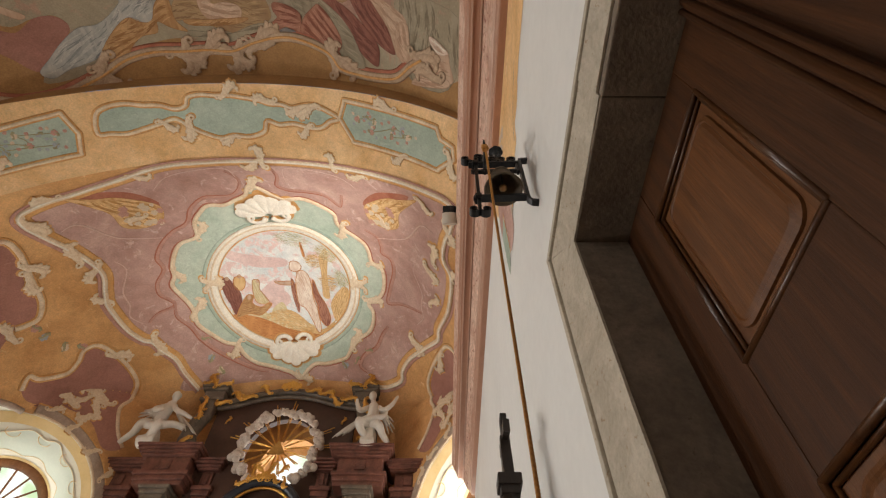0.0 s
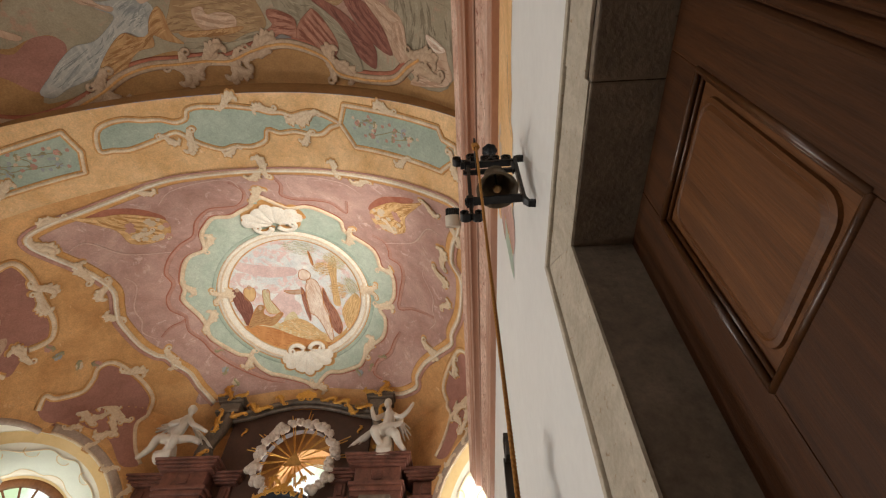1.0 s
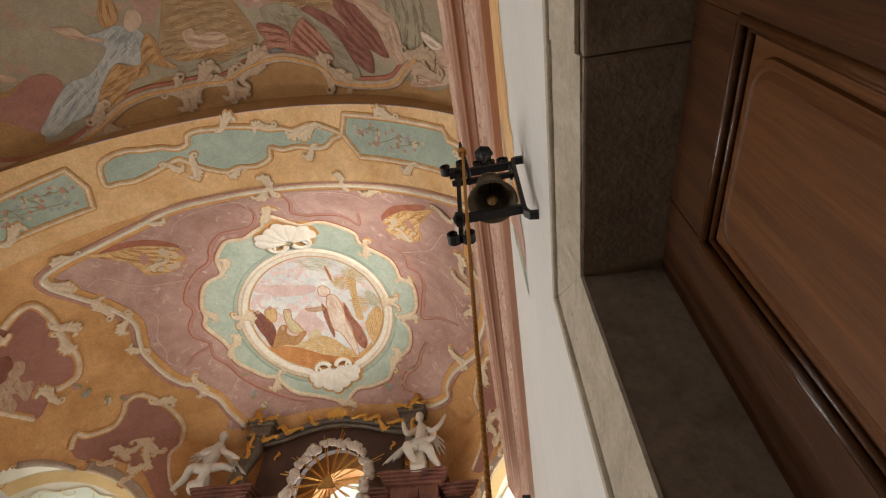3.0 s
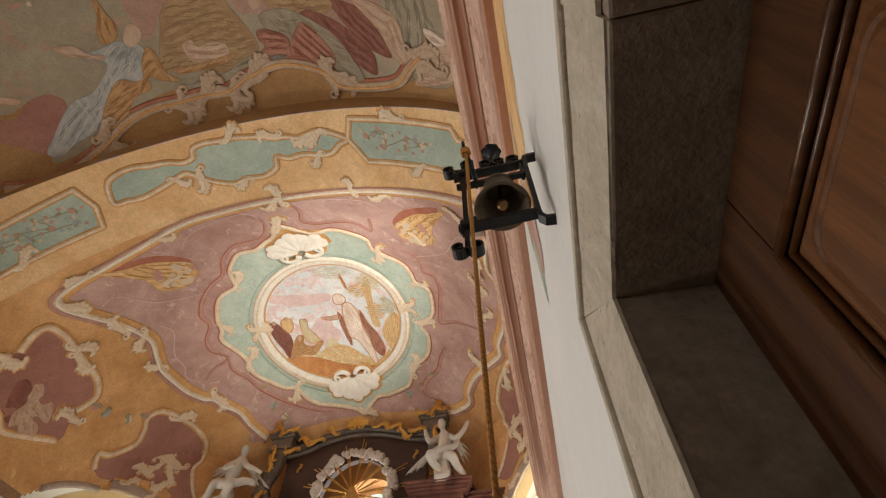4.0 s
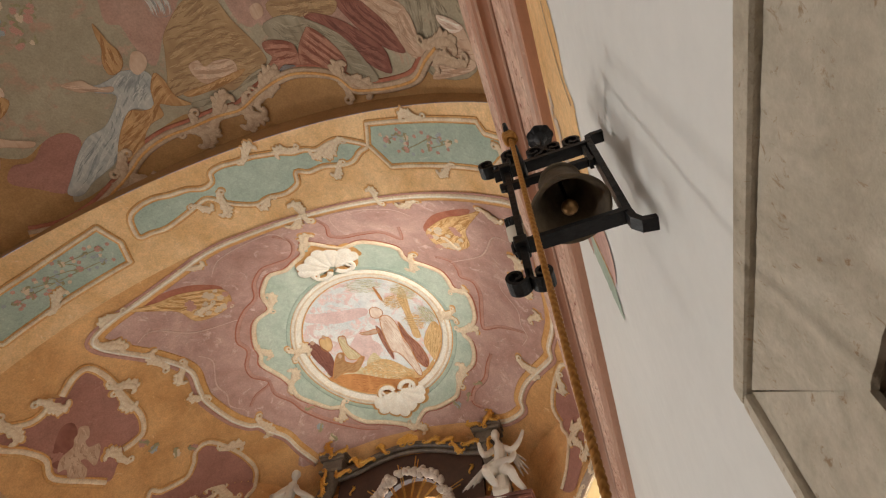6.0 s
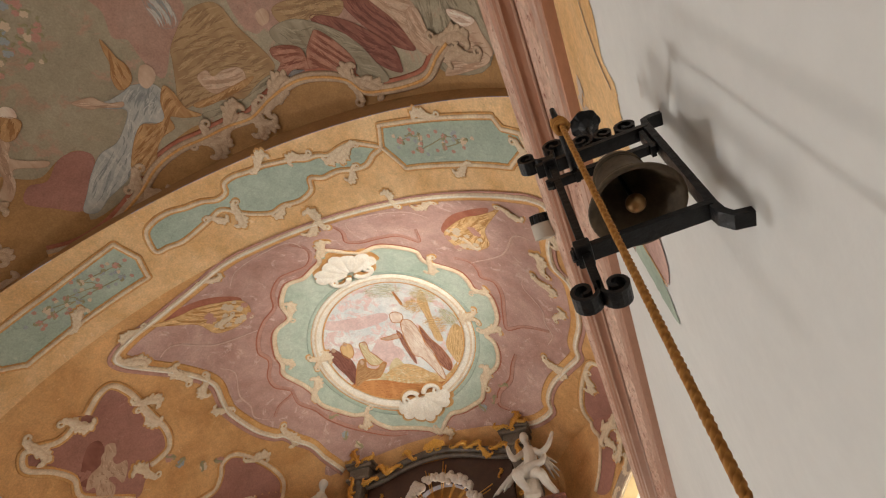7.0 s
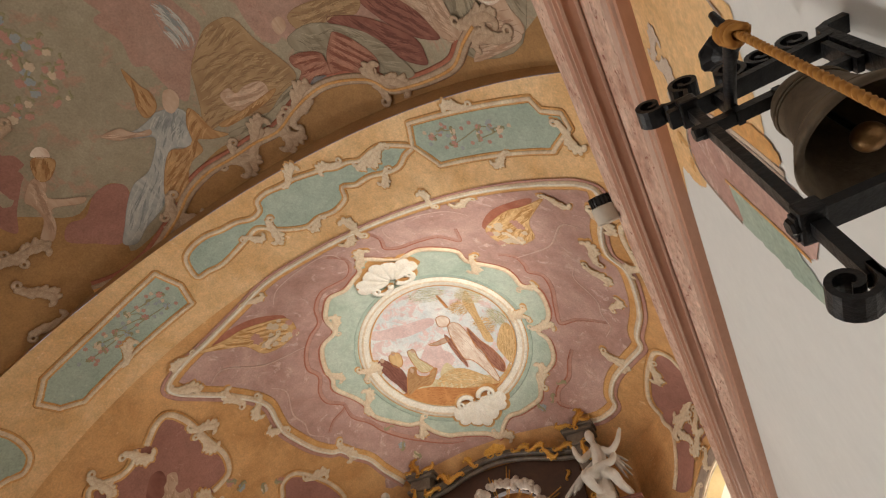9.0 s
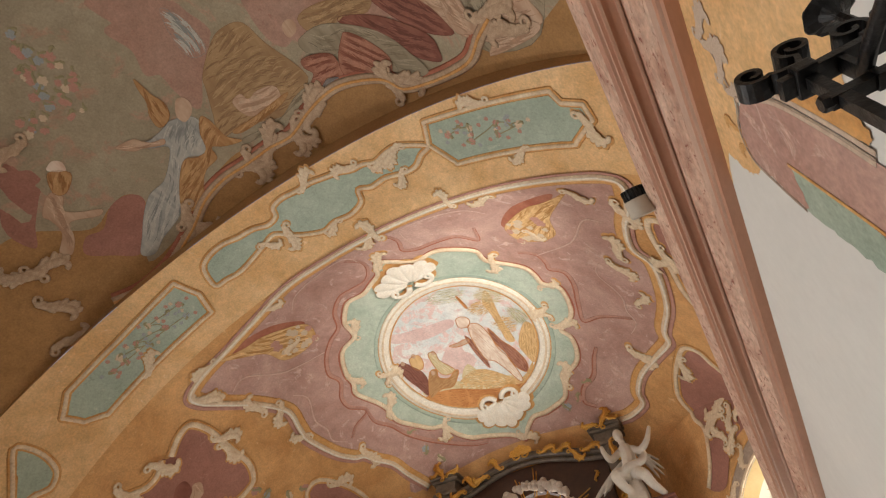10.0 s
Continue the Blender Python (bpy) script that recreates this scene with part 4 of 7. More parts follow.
CART_A = [(-3.63, 4.25), (-3.49, 4.15), (-3.38, 4.18), (-3.36, 4.47), (-3.41, 4.96), (-3.44, 5.4), (-3.52, 5.65), (-3.61, 5.66), (-3.68, 5.61), (-3.76, 5.71), (-3.85, 5.75), (-3.93, 5.06), (-3.9, 4.76), (-3.91, 4.47), (-3.94, 4.15), (-3.91, 3.99), (-3.88, 4.03), (-3.82, 4.21), (-3.75, 4.25), (-3.67, 4.16)]
CART_B = [(-3.82, 6.63), (-3.75, 6.5), (-3.7, 6.68), (-3.53, 6.88), (-3.41, 6.8), (-3.33, 6.66), (-3.19, 6.7), (-3.05, 7.01), (-2.89, 7.48), (-2.84, 7.78), (-2.94, 7.99), (-3.1, 8.04), (-3.15, 8.42), (-3.1, 8.74), (-3.36, 8.58), (-3.44, 8.01), (-3.62, 7.47), (-3.8, 6.99)]
CART_B_WALL = [(0.57, 6.39), (0.62, 6.67), (0.45, 6.71), (0.18, 7.0), (0.15, 7.29), (0.19, 7.54), (0.05, 7.78), (-0.29, 7.78), (-0.73, 7.62), (-0.96, 7.4), (-1.01, 7.09), (-0.92, 6.84), (-1.1, 6.44), (-1.32, 6.2), (-1.03, 6.06), (-0.64, 6.39), (-0.16, 6.44), (0.3, 6.25)]
ARCH_MID = [(1.59, 2.68), (1.43, 2.59), (1.23, 2.52), (1.05, 2.54), (0.86, 2.59), (0.70, 2.54), (0.52, 2.54), (0.36, 2.49), (0.13, 2.45), (-0.07, 2.42), (-0.29, 2.42), (-0.50, 2.40), (-0.68, 2.44), (-0.74, 2.56), (-0.90, 2.60), (-1.09, 2.53), (-1.31, 2.51), (-1.52, 2.46), (-1.75, 2.48), (-1.91, 2.58), (-1.97, 2.86), (-1.81, 2.89), (-1.63, 2.92), (-1.41, 2.88), (-1.14, 2.81), (-0.93, 2.76), (-0.76, 2.90), (-0.57, 3.02), (-0.35, 3.10), (-0.15, 3.06), (0.11, 3.08), (0.35, 2.99), (0.43, 2.82), (0.61, 2.87), (0.85, 2.84), (1.09, 2.88), (1.29, 2.86), (1.44, 2.75)]
ARCH_L = [(-2.27, 2.48), (-2.17, 2.81), (-2.24, 3.12), (-3.15, 3.14), (-3.54, 3.16), (-3.65, 3.00), (-3.69, 2.77), (-3.56, 2.60), (-3.04, 2.57)]
ARCH_R = [(1.71, 2.39), (3.05, 2.46), (3.10, 2.60), (3.26, 2.64), (3.28, 2.81), (3.05, 3.08), (1.79, 3.02), (1.60, 2.67)]
ARCH_LL = [(-3.89, 2.59), (-3.86, 2.82), (-3.88, 3.1), (-3.93, 3.2), (-3.96, 3.12), (-3.99, 2.96)]
NAVE_EDGE = [(-2.97, 2.22), (-2.71, 2.34), (-2.35, 2.33), (-2.00, 2.20), (-1.80, 2.11), (-1.51, 1.95), (-1.15, 1.87), (-0.76, 1.88), (-0.38, 1.87), (-0.02, 1.89), (0.34, 1.77), (0.68, 1.69), (0.95, 1.68), (1.25, 1.75), (1.51, 1.87), (1.65, 2.05), (1.93, 2.10), (2.24, 2.10), (2.51, 2.04), (2.71, 1.85), (2.88, 1.72)]
NAVE_SKY = [(-2.47, 2.12), (-1.97, 2.09), (-1.54, 1.91), (-1.2, 1.77), (-0.78, 1.7), (-0.44, 1.77), (-0.0, 1.78), (0.41, 1.7), (0.73, 1.62), (1.14, 1.66), (1.5, 1.78), (1.62, 2.0), (1.97, 2.12), (2.37, 2.09), (2.6, 1.94), (3.25, 1.9), (3.6, 0.62), (-2.14, -1.69), (-3.45, 0.56), (-2.95, 0.96), (-2.59, 1.37), (-2.33, 1.32), (-2.12, 1.3), (-2.01, 1.42), (-2.06, 1.6)]
ROBE_BLUE = [(-1.13, 0.94), (-0.91, 1.02), (-0.85, 1.15), (-0.94, 1.30), (-1.07, 1.53), (-1.20, 1.43), (-1.35, 1.40), (-1.61, 1.62), (-1.82, 1.88), (-2.01, 1.96), (-2.17, 2.00), (-2.36, 2.09), (-2.46, 1.99), (-2.32, 1.83), (-2.13, 1.63), (-1.92, 1.48), (-1.69, 1.45), (-1.45, 1.28), (-1.36, 1.16), (-1.53, 1.05), (-1.57, 0.96), (-1.43, 0.98), (-1.23, 0.96)]
ROBE_GOLD = [(-0.80, 1.10), (-0.74, 1.22), (-0.73, 1.45), (-0.60, 1.61), (-0.82, 1.55), (-0.97, 1.46), (-1.01, 1.61), (-1.22, 1.65), (-1.40, 1.80), (-1.50, 2.01), (-1.65, 1.98), (-1.80, 1.90), (-1.61, 1.62), (-1.35, 1.40), (-1.19, 1.46), (-1.04, 1.45), (-0.95, 1.25)]
SCARF_GOLD = [(-1.09, 0.36), (-1.07, 0.49), (-1.06, 0.61), (-1.02, 0.73), (-1.06, 0.87), (-1.17, 0.94), (-1.28, 0.92), (-1.26, 0.77), (-1.17, 0.63), (-1.14, 0.48)]
HEAD1 = [(-0.90, 0.80), (-0.80, 0.82), (-0.78, 0.92), (-0.85, 1.01), (-0.99, 1.05), (-1.02, 0.94)]
ARM1 = [(-1.79, 0.82), (-1.59, 0.86), (-1.54, 0.93), (-1.47, 1.01), (-1.33, 1.06), (-1.38, 1.11), (-1.58, 1.01), (-1.67, 0.98), (-1.77, 0.88)]
ROCK = [(-0.41, 0.74), (-0.04, 0.52), (0.21, 0.49), (0.41, 0.57), (0.48, 0.86), (0.62, 1.20), (0.66, 1.41), (0.53, 1.50), (0.31, 1.54), (0.04, 1.64), (-0.46, 1.47), (-0.81, 1.44), (-0.67, 1.18), (-0.52, 0.91)]
BOAT = [(-0.61, 1.45), (-0.27, 1.46), (0.30, 1.43), (0.16, 1.51), (-0.15, 1.54), (-0.53, 1.53)]
LAMB = [(-0.36, 1.18), (-0.21, 1.15), (-0.17, 1.25), (-0.01, 1.23), (0.19, 1.27), (0.23, 1.37), (0.14, 1.48), (-0.07, 1.44), (-0.26, 1.45), (-0.35, 1.35)]
SAIL_DARK = [(0.53, 1.50), (0.31, 1.54), (0.04, 1.64), (-0.24, 1.64), (-0.58, 1.60), (-0.56, 1.68), (-0.20, 1.69), (0.15, 1.62), (0.52, 1.57)]
ROBE_RED = [(1.33, 1.25), (1.41, 1.22), (1.54, 1.35), (1.68, 1.59), (1.69, 1.74), (1.56, 1.87), (1.40, 1.75), (1.23, 1.63), (1.08, 1.60), (1.15, 1.41)]
ROBE_DARK = [(1.44, 1.06), (1.75, 1.19), (1.99, 1.37), (2.24, 1.65), (2.25, 1.85), (2.20, 1.95), (1.99, 1.81), (1.85, 1.57), (1.65, 1.31), (1.44, 1.17)]
ROBE_GREEN = [(0.86, 1.03), (1.22, 1.03), (1.61, 1.26), (1.83, 1.49), (1.95, 1.75), (2.02, 2.00), (1.73, 1.97), (1.71, 1.74), (1.62, 1.46), (1.40, 1.23), (1.16, 1.37), (0.93, 1.25), (0.83, 1.16)]
BODY2 = [(1.0, 0.85), (1.34, 0.84), (1.87, 1.02), (1.77, 1.17), (1.51, 1.09), (1.09, 1.09)]
HEAD2 = [(0.80, 0.81), (0.91, 0.80), (0.95, 0.87), (0.89, 0.95), (0.78, 0.96), (0.76, 0.88)]
CLOUD_A = [(-0.88, -0.49), (-0.81, -0.11), (-0.82, 0.21), (-0.82, 0.63), (-0.77, 0.84), (-0.63, 0.88), (-0.41, 0.74), (-0.02, 0.46), (-0.06, 0.15), (-0.18, -0.06)]
CLOUD_B = [(0.65, 0.22), (1.1, 0.27), (1.04, 0.8), (0.71, 1.02), (0.55, 0.89), (0.53, 0.58)]
PUTTO_FIELD = [(-2.51, 1.46), (-2.30, 1.31), (-2.09, 1.32), (-2.00, 1.48), (-2.21, 1.74), (-2.45, 1.98), (-2.64, 1.78), (-2.79, 1.56), (-2.67, 1.41)]
PUTTO = [(-2.63, 0.81), (-2.54, 0.80), (-2.52, 0.91), (-2.61, 1.02), (-2.53, 1.14), (-2.37, 1.27), (-2.44, 1.31), (-2.62, 1.18), (-2.69, 1.20), (-2.74, 1.34), (-2.86, 1.46), (-2.92, 1.37), (-2.77, 1.21), (-2.75, 1.03), (-2.76, 0.93)]
URN = [(-2.44, 0.61), (-2.30, 0.75), (-2.44, 0.88), (-2.53, 0.87), (-2.54, 0.77)]
GROUP_R = [(2.16, 1.04), (2.62, 1.23), (2.67, 1.47), (2.74, 1.7), (2.95, 1.64), (3.17, 1.51), (3.22, 1.68), (3.25, 1.9), (2.94, 2.0), (2.72, 1.91), (2.52, 1.75), (2.4, 1.41)]
CLOAK_R = [(1.87, 1.02), (2.24, 1.16), (2.4, 1.41), (2.49, 1.74), (2.22, 1.62), (1.99, 1.33)]
DARKMEN = [(-1.32, 6.28), (-1.20, 6.26), (-1.11, 6.43), (-1.01, 6.63), (-1.02, 6.87), (-1.14, 7.05), (-1.23, 6.82), (-1.32, 6.55)]
ORANGEMAN = [(-0.90, 6.69), (-0.77, 6.72), (-0.81, 6.86), (-0.65, 6.96), (-0.50, 6.89), (-0.43, 6.93), (-0.65, 7.12), (-0.88, 7.07), (-1.12, 7.11), (-1.06, 6.92)]
OVALSHELL_T = [(-0.10, 4.79)]
OVALSHELL_B = [(0.03, 7.73)]
OS_L = [(-1.55, 6.30)]
OS_R = [(1.52, 6.32)]
MEADOW = [(-0.22, 6.89), (-0.07, 7.11), (0.20, 7.26), (0.46, 7.35), (0.25, 7.43), (-0.18, 7.31), (-0.44, 7.09)]
GROUND = [(-1.21, 7.04), (-0.70, 7.16), (-0.11, 7.41), (0.48, 7.49), (0.65, 7.46), (0.35, 7.64), (-0.11, 7.64), (-0.65, 7.53), (-1.02, 7.27)]
CLOUD1 = [(-1.10, 5.63), (-0.86, 5.75), (-0.46, 5.87), (-0.05, 5.95), (-0.06, 6.11), (-0.50, 6.13), (-0.79, 6.04), (-1.13, 5.82)]
CLOUD2 = [(-0.39, 6.70), (-0.14, 6.67), (-0.03, 6.85), (-0.20, 7.01), (-0.42, 6.98)]
FIG_BODY = [(0.18, 6.21), (0.36, 6.26), (0.43, 6.53), (0.44, 6.77), (0.51, 6.97), (0.55, 7.14), (0.59, 7.42), (0.51, 7.44), (0.41, 7.24), (0.27, 7.01), (0.14, 6.93), (0.10, 6.68), (0.11, 6.44)]
FIG_TOP = [(0.06, 6.00), (0.18, 6.00), (0.26, 6.11), (0.18, 6.23), (0.04, 6.21), (0.01, 6.12)]
FIG_ARM = [(-0.34, 6.44), (-0.18, 6.45), (0.03, 6.45), (0.01, 6.53), (-0.22, 6.52)]
FIG_RED = [(0.01, 6.38), (0.09, 6.51), (0.13, 6.76), (0.15, 6.97), (0.12, 7.10), (0.05, 6.92), (-0.00, 6.65)]
FIG_CLOAK = [(0.47, 6.39), (0.57, 6.68), (0.71, 6.90), (0.80, 7.17), (0.72, 7.33), (0.57, 7.19), (0.53, 6.94), (0.44, 6.67)]
TRUNK = [(0.82, 5.62), (0.84, 5.84), (0.79, 6.19), (0.79, 6.50), (0.80, 6.76), (0.66, 6.73), (0.66, 6.43), (0.66, 6.17), (0.65, 5.87)]
FOL1 = [(0.31, 5.91), (0.58, 5.79), (0.81, 5.90), (0.68, 6.09), (0.44, 6.10)]
FOL2 = [(0.56, 6.34), (0.89, 6.25), (1.01, 6.45), (0.82, 6.63), (0.63, 6.51)]
FOL3 = [(-0.14, 5.31), (0.18, 5.29), (0.52, 5.47), (0.36, 5.64), (0.05, 5.60), (-0.16, 5.46)]
ROCKS = [(1.14, 6.45), (1.23, 6.58), (1.16, 6.91), (0.94, 7.21), (0.84, 7.04), (0.82, 6.85), (0.98, 6.60)]
PALEMAN = [(-0.76, 6.39), (-0.63, 6.41), (-0.64, 6.59), (-0.54, 6.76), (-0.48, 6.90), (-0.69, 6.88), (-0.77, 6.71)]
PATH = [(-0.27, 7.04), (0.05, 7.10), (0.47, 7.39), (0.69, 7.36), (0.90, 7.19), (0.66, 7.51), (-0.12, 7.44), (-0.59, 7.19)]
HILL = [(-0.28, 6.38), (-0.15, 6.59), (-0.25, 6.88), (-0.51, 7.00), (-0.76, 6.88), (-0.68, 6.69)]
BUSH = [(0.96, 6.10), (1.17, 6.18), (1.28, 6.35), (1.11, 6.50), (0.94, 6.41)]
SHORE = [(-1.21, 6.99), (-0.97, 6.89), (-0.58, 7.06), (-0.18, 7.32), (0.23, 7.42), (-0.13, 7.45), (-0.74, 7.25)]
FOL4 = [(0.56, 5.64), (0.82, 5.55), (1.03, 5.67), (1.01, 5.92), (0.80, 5.93), (0.64, 5.81)]
STAFF = [(0.30, 5.56), (0.34, 5.57), (0.37, 5.85), (0.32, 5.86)]
DISCS = [(-0.66, 6.41), (-1.22, 6.27), (-0.99, 6.26), (-0.86, 6.74)]
HAZE1 = [(-0.93, -0.19), (-0.2, 0.02), (0.02, 0.43), (-0.27, 0.58), (-0.73, 1.03), (-0.83, 0.71), (-0.82, 0.5), (-0.96, 0.4), (-0.88, 0.13)]
HAZE2 = [(0.87, 0.53), (2.01, 0.73), (2.61, 1.15), (2.65, 1.62), (2.22, 1.64), (1.83, 1.26), (1.3, 1.08), (0.82, 1.04)]
BLUEGREY = [(-0.28, -0.02), (-0.14, 0.23), (-0.17, 0.56), (-0.39, 0.53), (-0.4, 0.25)]
BROWN_R = [(2.55, 1.02), (3.38, 1.17), (3.2, 2.0), (2.72, 2.04), (2.62, 1.68)]
PALE_R1 = [(2.54, 1.36), (2.68, 1.34), (2.71, 1.63), (2.77, 1.77), (2.66, 1.81), (2.5, 1.71)]
PALE_R2 = [(2.71, 2.07), (2.92, 1.85), (3.1, 1.82), (3.23, 1.92), (3.09, 2.02)]
PALE_R3 = [(2.98, 1.41), (3.12, 1.47), (3.2, 1.56), (3.08, 1.6), (2.98, 1.49)]
LEAVES_NL = [(-3.29, 1.79), (-3.39, 2.14), (-3.17, 1.3), (-2.48, 0.27), (-3.1, 1.41)]
PINK_L = [(-2.67, 0.30), (-2.54, 0.41), (-2.53, 0.65), (-2.66, 0.76), (-2.86, 0.97), (-3.00, 1.16), (-3.02, 0.77)]
LEAVES_S = [(0.02, 3.46), (-1.77, 3.6), (-2.93, 4.89), (-2.77, 5.28), (-3.05, 5.9), (-2.54, 7.12), (-1.63, 5.07), (-2.05, 5.92), (-1.79, 6.74), (-1.19, 7.64), (0.13, 8.36), (1.26, 7.52), (1.7, 6.68), (1.78, 5.72), (1.22, 5.01), (-0.18, 4.15), (-2.84, 3.76), (-3.08, 4.06), (-3.4, 4.94)]
LEAVES_A = [(-0.1, 2.35), (-1.07, 2.8), (-0.75, 2.78), (0.45, 2.67), (-0.19, 3.11), (1.13, 2.55), (2.35, 2.34), (2.51, 3.05), (3.25, 2.83), (0.93, 2.46), (1.01, 3.01), (0.14, 3.48), (-3.06, 3.1), (1.34, 3.47)]
LEAVES_N = [(-0.74, 1.89), (-0.31, 1.91), (0.02, 1.88), (0.49, 1.85), (1.64, 1.97), (-1.84, 1.95), (3.01, 1.94)]
LEAVES_CB = [(-3.35, 4.78), (-3.7, 4.16), (-3.87, 4.0), (-3.7, 5.72), (-3.05, 7.09)]
FLOW = [(-3.58, 5.79), (-3.56, 6.02), (-3.46, 6.41), (-3.32, 6.58), (-1.7, 7.36), (-1.64, 7.75), (-1.47, 8.0), (1.59, 7.64), (1.36, 7.87), (1.11, 7.97)]
FLOWA = [(1.88, 2.64), (2.01, 2.60), (2.15, 2.64), (2.09, 2.80), (2.44, 2.66), (2.55, 2.71), (2.65, 2.74), (2.40, 2.81)]
FLOWL = [(-2.41, 2.74), (-2.57, 2.73), (-2.78, 2.69), (-2.69, 2.86), (-2.98, 2.75), (-2.92, 2.88), (-3.16, 2.74), (-3.15, 2.86), (-3.27, 2.82), (-2.45, 2.92)]
FLOWN = [(-1.71, -0.55), (-1.71, -0.35), (-1.63, -0.22), (-1.80, -0.12), (-1.85, -0.28), (-1.62, -0.02), (-1.87, 0.13), (-1.98, -0.08), (-2.27, 0.10), (-2.09, 0.18), (-1.81, 0.25)]
CHILD = [(-3.72, 4.8), (-3.69, 4.89), (-3.73, 5.02), (-3.76, 5.03), (-3.77, 5.14), (-3.73, 5.22), (-3.76, 5.33), (-3.82, 5.42), (-3.82, 5.24), (-3.84, 5.19), (-3.85, 5.36), (-3.89, 5.42), (-3.92, 5.27), (-3.89, 5.1), (-3.91, 5.02), (-3.87, 4.92), (-3.81, 4.94), (-3.78, 4.87), (-3.75, 4.85)]
CHILD_SHADE = [(-3.77, 4.6), (-3.72, 4.66), (-3.74, 4.82), (-3.81, 4.94), (-3.87, 4.93), (-3.9, 5.01), (-3.9, 4.82), (-3.85, 4.72)]
MAN = [(-1.08, 6.27), (-0.91, 6.30), (-0.91, 6.48), (-1.00, 6.57), (-1.11, 6.47)]
FIELD_EDGE = [(-1.86, 8.25), (-2.10, 7.91), (-2.24, 7.61), (-2.44, 7.34), (-2.55, 7.13), (-2.69, 6.99), (-2.85, 6.64), (-2.95, 6.08), (-2.92, 5.78), (-2.85, 5.39), (-2.95, 4.88), (-3.10, 4.38), (-3.18, 4.05), (-3.14, 3.85), (-2.89, 3.77), (-2.52, 3.74), (-1.95, 3.64), (-1.60, 3.55), (-1.25, 3.50), (-0.83, 3.50), (-0.43, 3.50), (-0.01, 3.50), (0.62, 3.50), (1.06, 3.50), (1.53, 3.50), (1.89, 3.50), (2.29, 3.50), (2.64, 3.50), (2.93, 3.50), (3.15, 3.50), (3.29, 3.60), (3.26, 3.99), (3.16, 4.40), (3.14, 4.79), (3.26, 5.02), (3.27, 5.38), (3.21, 5.93), (3.06, 6.46), (3.03, 6.72), (2.76, 7.12), (2.48, 7.47), (2.32, 7.76), (2.29, 7.96), (1.99, 8.16), (1.63, 8.23)]
LEG_RED = [(0.73, 1.22), (0.93, 1.25), (1.11, 1.35), (1.09, 1.54), (1.06, 1.60), (0.87, 1.54), (0.70, 1.60), (0.61, 1.52), (0.75, 1.42), (0.70, 1.32)]
BLUE_CLOTH = [(0.55, 1.59), (0.81, 1.55), (1.00, 1.60), (0.79, 1.66), (0.46, 1.61)]
GLOBE = [(-2.43, 0.59), (-2.37, 0.54), (-2.31, 0.55), (-2.28, 0.62), (-2.32, 0.70)]

SV, AV, NV = vault_map(SANCT), vault_map(ARCH), vault_map(NAVE)
in_apse = lambda u, v: v + abs(u) < DIAG + 0.02

PALE_SHELL = SHELL.copy()
PALE_SHELL.materials.clear()
PALE_SHELL.materials.append(CREAM_PALE)
PALE_SHELLS.append(PALE_SHELL)



def follow(a, b, lines, reach=0.35):
    """The nearest place on the mouldings, and the turn that lies along them there."""
    best = None
    for line in lines:
        for k in range(1, len(line)):
            p, q = np.array(line[k - 1]), np.array(line[k])
            d = q - p
            t = max(0.0, min(1.0, float(np.dot(np.array((a, b)) - p, d) / (np.dot(d, d) + 1e-9))))
            c = p + d * t
            far = float(np.hypot(*(c - np.array((a, b)))))
            if best is None or far < best[0]:
                best = (far, float(c[0]), float(c[1]), math.degrees(math.atan2(-d[0], d[1])))
    return best[1:] if best[0] < reach else (a, b, 35.0)


# the pink field of the sanctuary
field = thing("sanctuary_field", "dusky pink painted field with cream scrolled border on the vault", "ceiling painting")
outline = FIELD_EDGE
patch("ground", outline, PINK, field, SV, 0.006, keep=in_apse, cell=0.1)
ribbon("border", outline, GOLD_LINE, field, SV, 0.075, lift=0.008, flat=0.08, shift=-0.05)
ribbon("border", outline, RUST_SOFT, field, SV, 0.030, lift=0.012, flat=0.10, shift=0.055)
ribbon("border", outline, CREAM, field, SV, 0.046, lift=0.016, flat=0.6, label="cream moulded border")
ribbon("border", outline, CREAM_PALE, field, SV, 0.016, lift=0.040, flat=0.5, shift=0.012)
for s in (1, -1):
    f = (lambda q: q) if s == 1 else mirror
    for pts in (PALE1, PALE2, PALE3):
        ribbon("pale_line", f(pts), PALE_LINE, field, SV, 0.014, lift=0.010, flat=0.2, taper=True)
for pts in (RUST_A, RUST_B, RUST_C, RUST_D, RUST_E):
    ribbon("rust_line", pts, ROSE_LINE, field, SV, 0.013, lift=0.012, flat=0.12, taper=True)
    ribbon("rust_line", pts, RUST_SOFT, field, SV, 0.040, lift=0.009, flat=0.06, taper=True, shift=0.03)
ring = lambda f: [(f * (a - -0.07) + -0.07, f * (b - 6.44) + 6.44) for a, b in GREEN_EDGE]

for s in (1, -1):
    f = (lambda q: q) if s == 1 else mirror
    horn = thing("horn_of_plenty", "painted golden horn of plenty with fruit on pink plaster", "ceiling painting", group="painted horns of plenty")
    patch("shadow", f(HORNSH), ROSE_LINE, horn, SV, 0.010, cell=0.1)
    patch("horn", f(HORN), HORN_PAINT, horn, SV, 0.014, cell=0.1)
    brush(f(HORN), HORN_PAINT, horn, SV, 0.015, 0.13, 0.8)
    rng = random.Random(3)
    for k in range(16):
        a, b = rng.uniform(-2.42, -1.78), rng.uniform(4.25, 4.72)
        lay("fruit", FLOWERS[(2, 2, 3, 2)[k % 4]], horn, s * a, b, rng.uniform(0.035, 0.08), rng.uniform(0, 360), SV, 0.018)
    lay("leaf", ROCAILLE[1], horn, s * -2.1, 4.55, 0.20, s * -60, SV, 0.02)

